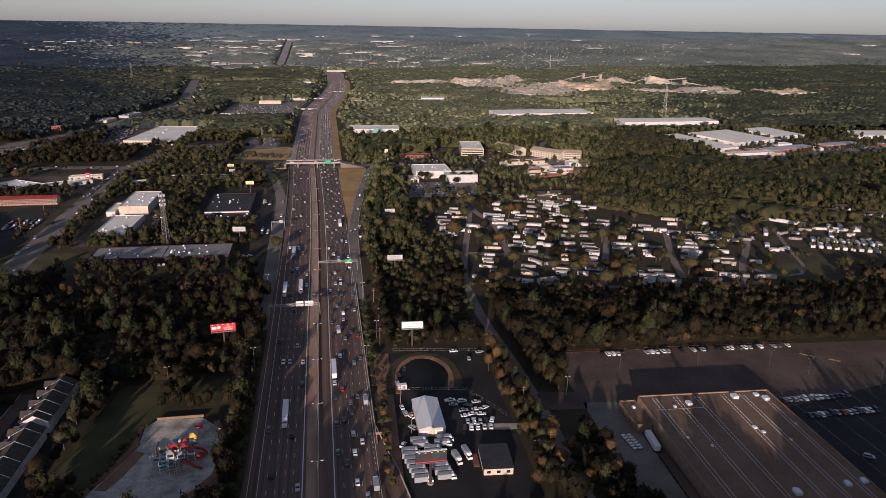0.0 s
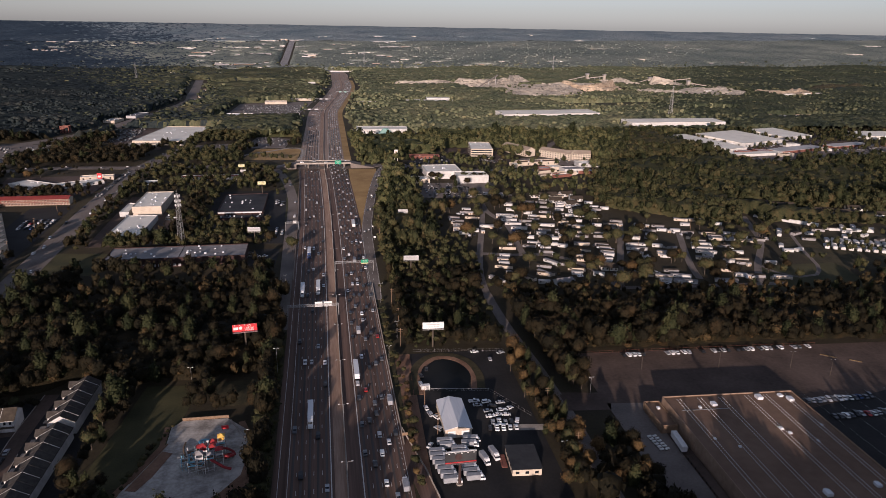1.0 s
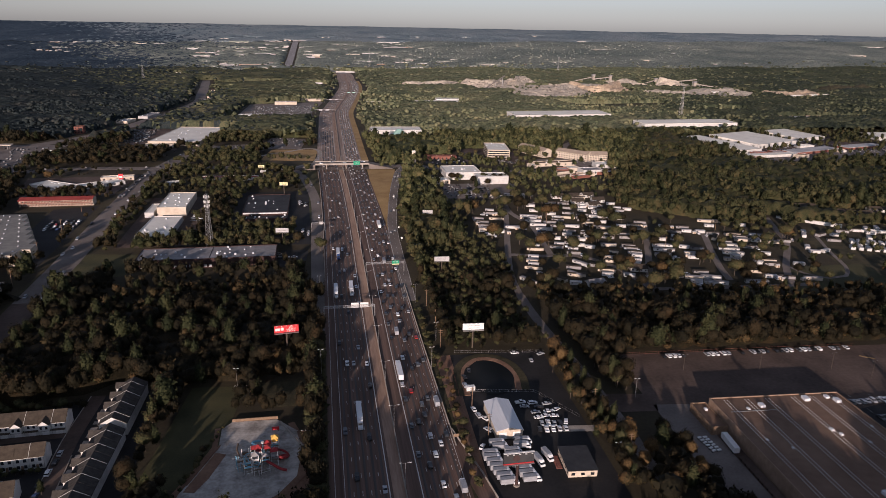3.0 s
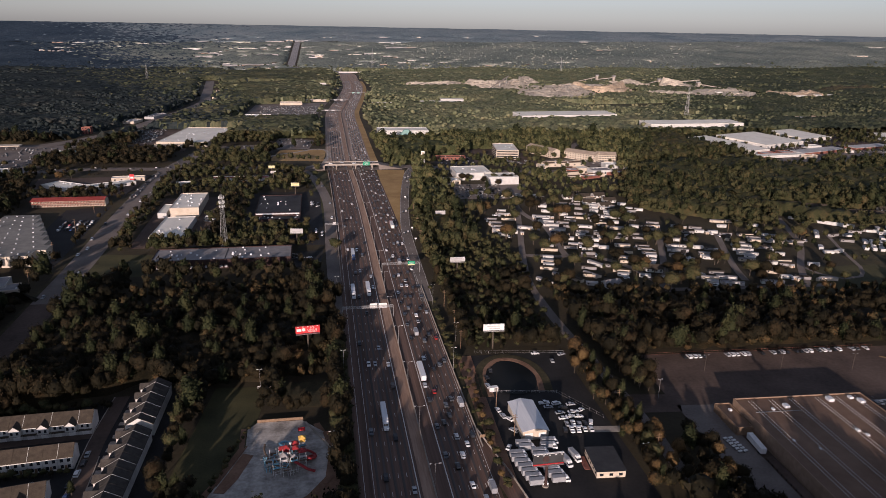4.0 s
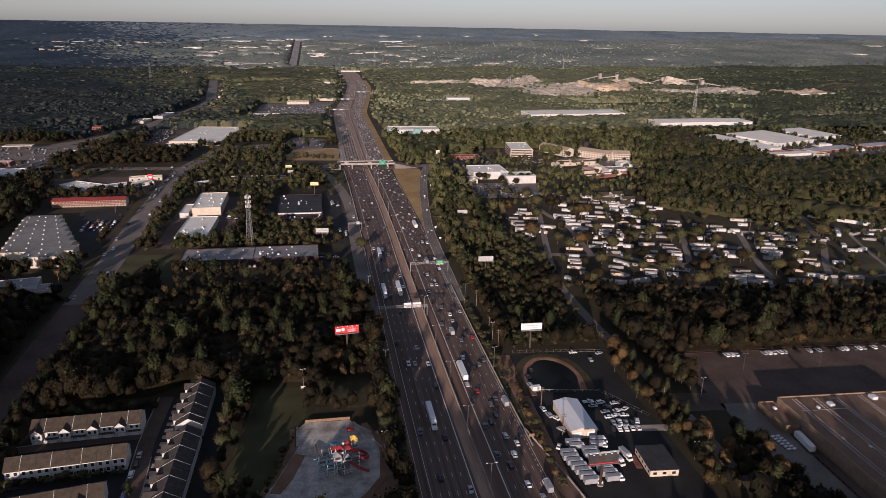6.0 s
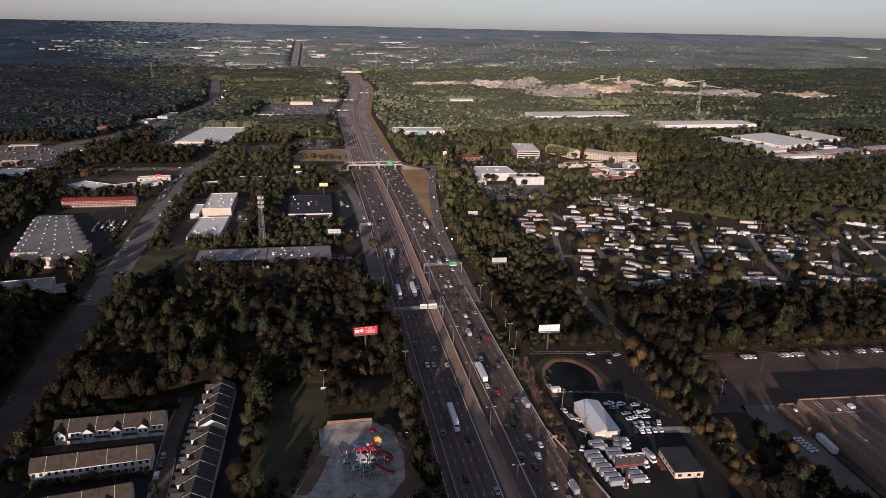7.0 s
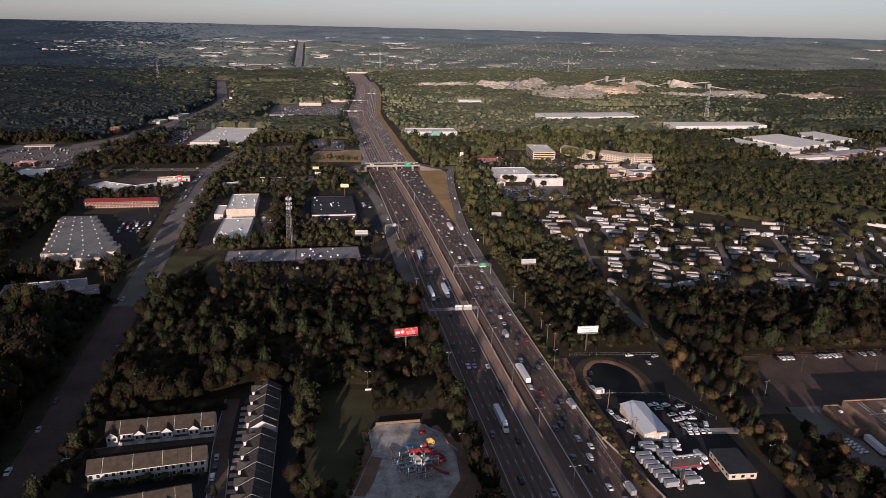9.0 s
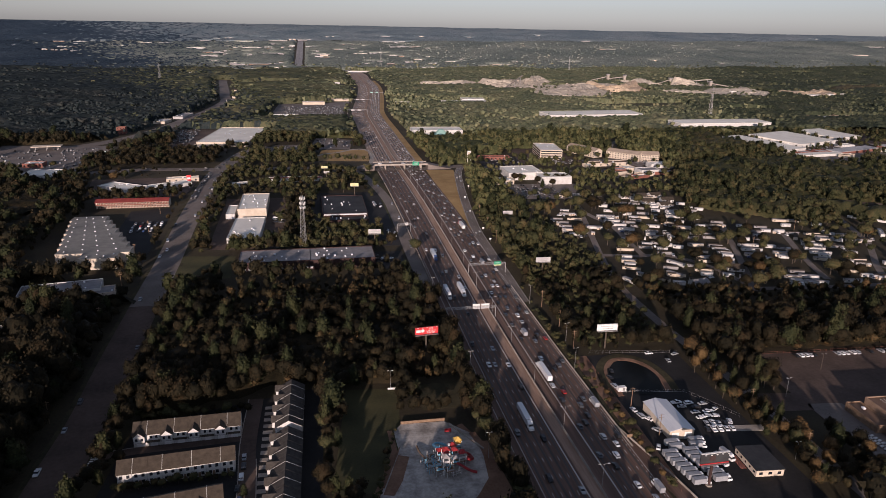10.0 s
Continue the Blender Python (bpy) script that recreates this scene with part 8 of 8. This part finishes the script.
tx, ty = scatter(36, 108, 366, 560, 6.0, 61)
ok = free(tx, ty, -2.0)
tx, ty = tx[ok], ty[ok]
plant("woods_brush", tx, ty, 3.0 + np.random.RandomState(62).rand(len(tx)) * 5.0, MID, "leaf_mid", "olive and russet autumn brush between the trees", 0.95, 63)
tx, ty = scatter(-200, -45, 345, 480, 8.0, 64)
ok = free(tx, ty, -1.0)
tx, ty = tx[ok], ty[ok]
plant("woods_brush", tx, ty, 4.0 + np.random.RandomState(65).rand(len(tx)) * 7.5, MID, "russet", "brown undergrowth and small trees in the wood", 0.8, 66)
tx, ty = scatter(110, 520, 345, 440, 9.0, 67)
ok = free(tx, ty, -1.0)
tx, ty = tx[ok], ty[ok]
plant("woods_brush", tx, ty, 4.0 + np.random.RandomState(68).rand(len(tx)) * 8.0, MID, "russet", "brown undergrowth and small trees in the wood", 0.8, 69)
tx, ty = scatter(-520, -48, 560, 1060, 17.0, 71)
keep = np.random.RandomState(72).rand(len(tx)) < 0.3
for q in FOOT + LOOP_LOTS + [[(-540, 920), (-400, 900), (-400, 1060), (-540, 1060)]]:
    keep &= ~inside(tx, ty, [(x - 4 if x < 0.25 * sum(p[0] for p in q) else x + 4, y) for x, y in q])
for line, half in LINES:
    for a in line[::2]:
        keep &= np.hypot(tx - a[0], ty - a[1]) > half + 2
tx, ty = tx[keep], ty[keep]
plant("lot_trees", tx, ty, 6.0 + np.random.RandomState(73).rand(len(tx)) * 6.0, MID, "leaf_mid", "small trees among the lots", 0.85, 74)
tx, ty = scatter(70, 400, 640, 930, 15.0, 81)
keep = np.random.RandomState(82).rand(len(tx)) < 0.55
for q in FOOT + [[(84, 700), (150, 700), (180, 752), (100, 756)]]:
    keep &= ~inside(tx, ty, q)
for line, half in LINES:
    for a in line[::2]:
        keep &= np.hypot(tx - a[0], ty - a[1]) > half + 2
for x, y in TAKEN:
    keep &= np.hypot(tx - x, ty - y) > 6
tx, ty = tx[keep], ty[keep]
plant("lot_trees", tx, ty, 7.0 + np.random.RandomState(83).rand(len(tx)) * 6.0, MID, "leaf_mid", "small trees among the shops", 0.85, 84)
rr = np.random.RandomState(23)
tx, ty = 33 + rr.rand(260) * 12, 370 + rr.rand(260) * 320
ok = free(tx, ty, -3.0)
plant("verge_thicket", tx[ok] , ty[ok], 2.5 + rr.rand(int(ok.sum())) * 4.0, MID, "leaf_mid", "thicket between the motorway and the woods", 1.0, 24)

# ---- trees that stand singly ----
def single_tree(seed, leaves, label, kind="broad"):
    b = thing("tree", 0, 0, 0, label, "tree", "single trees", z=-50)
    V, F, soft = crown(seed, 2, 15, 640, 0.040, kind)
    ob = new("crown", raw_mesh("crown", V, F, leaves, soft))
    ob.parent = b
    TV, TF = trunk_tris(0.55)
    g = Geo()
    g.add([tuple(v) for v in TV], [tuple(int(i) for i in f) for f in TF])
    for a in (0.4, 2.5, 4.4):
        g.rod((0, 0, 0.3), (0.2 * math.cos(a), 0.2 * math.sin(a), 0.55), 0.014, 0.006, n=4)
    part("trunk", g, "bark", b)
    return b


SINGLE = [single_tree(300, "oak", "broad green tree standing singly"), single_tree(301, "leaf_mid", "rounded olive-green tree standing singly"), single_tree(302, "maple", "tree with orange-brown autumn leaves"), single_tree(303, "pine", "tall dark green pine", "pine"), single_tree(304, "leaf_mid", "uneven green tree standing singly"), single_tree(305, "maple", "small tree turning yellow-brown")]


def set_tree(k, x, y, high, wide=0.8, turn=0.0):
    ob = SINGLE[k]
    m = pose(x, y, ground_z(x, y), 0, 0, turn)
    if ob.name in USED:
        ob = copy_thing(ob, m)
    else:
        USED.add(ob.name)
        ob.matrix_basis = m
    ob.scale = (high * wide, high * wide, high)
    return ob


rng = random.Random(77)
# pines behind the store
for i in range(15):
    set_tree(3, 134 + i * 5.6 + rng.uniform(-2, 2), 164 + rng.uniform(-6, 4), rng.uniform(17, 24), 0.55, rng.uniform(0, 360))
# along the yard and the local lane
for x, y, k, h in ((92, 334, 5, 15), (86, 330, 2, 12), (90, 322, 2, 11), (88, 312, 2, 12), (86, 302, 4, 10), (90, 296, 2, 10), (92, 286, 0, 11), (91, 276, 3, 14), (93, 264, 2, 10), (92, 254, 4, 13), (90, 244, 1, 13), (86, 234, 2, 12), (91, 344, 5, 17), (94, 338, 0, 15), (95, 328, 3, 16), (94, 318, 0, 14), (95, 308, 3, 16), (95, 300, 0, 15), (96, 292, 3, 17), (95, 282, 0, 14), (96, 272, 3, 16), (95, 259, 0, 14)):
    set_tree(k, x, y, h * 0.9, 0.62, rng.uniform(0, 360))
for i in range(24):
    set_tree(rng.choice((0, 0, 0, 4)), 112 + rng.uniform(-1, 5) + max(0, 330 - (306 + i * 2.7)) * 0.14, 306 + i * 2.7, rng.uniform(9, 13), 0.68, rng.uniform(0, 360))
for x, y in ((117, 262), (119, 255), (117, 249), (120, 243), (108, 234), (113, 238), (99, 230), (118, 228), (121, 236), (105, 226)):
    set_tree(rng.choice((0, 0, 2)), x, y, rng.uniform(7, 10.5), 0.75, rng.uniform(0, 360))
for x, y in ((92, 262), (97, 255), (94, 247), (99, 262), (103, 246), (96, 238)):
    set_tree(rng.choice((2, 5, 2)), x, y, rng.uniform(8, 12), 0.7, rng.uniform(0, 360))
# scrub along the yard verge and the motorway's west edge
for i in range(16):
    set_tree(rng.choice((0, 1, 4, 5)), 22.5 + rng.uniform(-1.5, 2.0) + (i * 7.8) * 0.03, 238 + i * 7.6, rng.uniform(2.5, 5.5), 1.0, rng.uniform(0, 360))
for x, y, h in ((-45, 288, 10), (-43, 268, 11), (-44, 256, 9), (-43, 352, 13), (-44, 366, 12), (-45, 392, 9), (-47, 412, 11), (-44, 450, 12), (-46, 300, 7), (-43, 236, 11), (-120, 262, 12), (-118, 285, 10), (-119, 305, 9), (-116, 322, 11), (-108, 248, 10), (-40, 545, 13)):
    set_tree(rng.choice((0, 1, 4)), x, y, h, 0.95, rng.uniform(0, 360))
# shade trees of the trailer park
for x, y in ((108, 641), (143, 653), (164, 651), (176, 620), (114, 564), (144, 534), (169, 524), (227, 602), (201, 547), (218, 552), (183, 499), (196, 476), (227, 463), (262, 548), (262, 484), (281, 455), (378, 536), (226, 704), (122, 453), (90, 447), (200, 439), (129, 431), (220, 447), (309, 479)):
    for i in range(3):
        set_tree(rng.choice((0, 1, 4, 1, 0, 4, 5)), x + rng.uniform(-5, 5) * i, y + rng.uniform(0, 3) * i, rng.uniform(9.5, 14.5), 0.95, rng.uniform(0, 360))
spots = 0
while spots < 65:
    x, y = rng.uniform(105, 400), rng.uniform(435, 690)
    if not in_outline(x, y, PLOTS) or min(math.hypot((x - a) * 0.6, y + 2.0 - b) for a, b in TAKEN) < 4.2 or min(np.min(np.hypot(l[:, 0] - x, l[:, 1] - y)) for l, w in LINES) < 6:
        continue
    set_tree(rng.choice((0, 1, 4, 1, 0, 4)), x, y, rng.uniform(8.5, 13.5), 0.9, rng.uniform(0, 360))
    spots += 1
for i in range(15):
    set_tree(rng.choice((0, 1, 4)), -100 + i * 0.95 + rng.uniform(-1, 1), 246 + i * 3.7, rng.uniform(1.8, 4.2), 1.0, rng.uniform(0, 360))
# before the white store
for x, y in ((154, 762), (160, 764), (167, 763), (174, 765), (182, 764), (148, 766), (118, 771), (111, 772)):
    set_tree(rng.choice((0, 1, 4)), x, y, rng.uniform(9, 12), 0.95, rng.uniform(0, 360))
# lots and streetsides
spots = 0
while spots < 35:
    x, y = rng.choice(((rng.uniform(-345, -252), rng.uniform(520, 830)), (rng.uniform(-225, -52), rng.uniform(560, 845)), (rng.uniform(-345, -252), rng.uniform(500, 830)), (rng.uniform(88, 180), rng.uniform(690, 860)), (rng.uniform(-225, -120), rng.uniform(215, 345))))
    pts = (np.array([x]), np.array([y]))
    if any(inside(*pts, q)[0] for q in FOOT) or not all(np.min(np.hypot(l[:, 0] - x, l[:, 1] - y)) > w + 1 for l, w in LINES):
        continue
    set_tree(rng.choice((0, 1, 4, 0, 1, 4, 3, 5)), x, y, rng.uniform(7, 13), 0.85, rng.uniform(0, 360))
    spots += 1
for i in range(16):
    set_tree(rng.choice((0, 1, 4)), -203 + i * 3.0, 272 + i * 0.2 + rng.uniform(-1, 1), rng.uniform(2.5, 5), 1.0, rng.uniform(0, 360))
    set_tree(rng.choice((0, 1, 4)), -206 + i * 3.4, 326 + rng.uniform(-2, 3), rng.uniform(4, 8), 0.9, rng.uniform(0, 360))
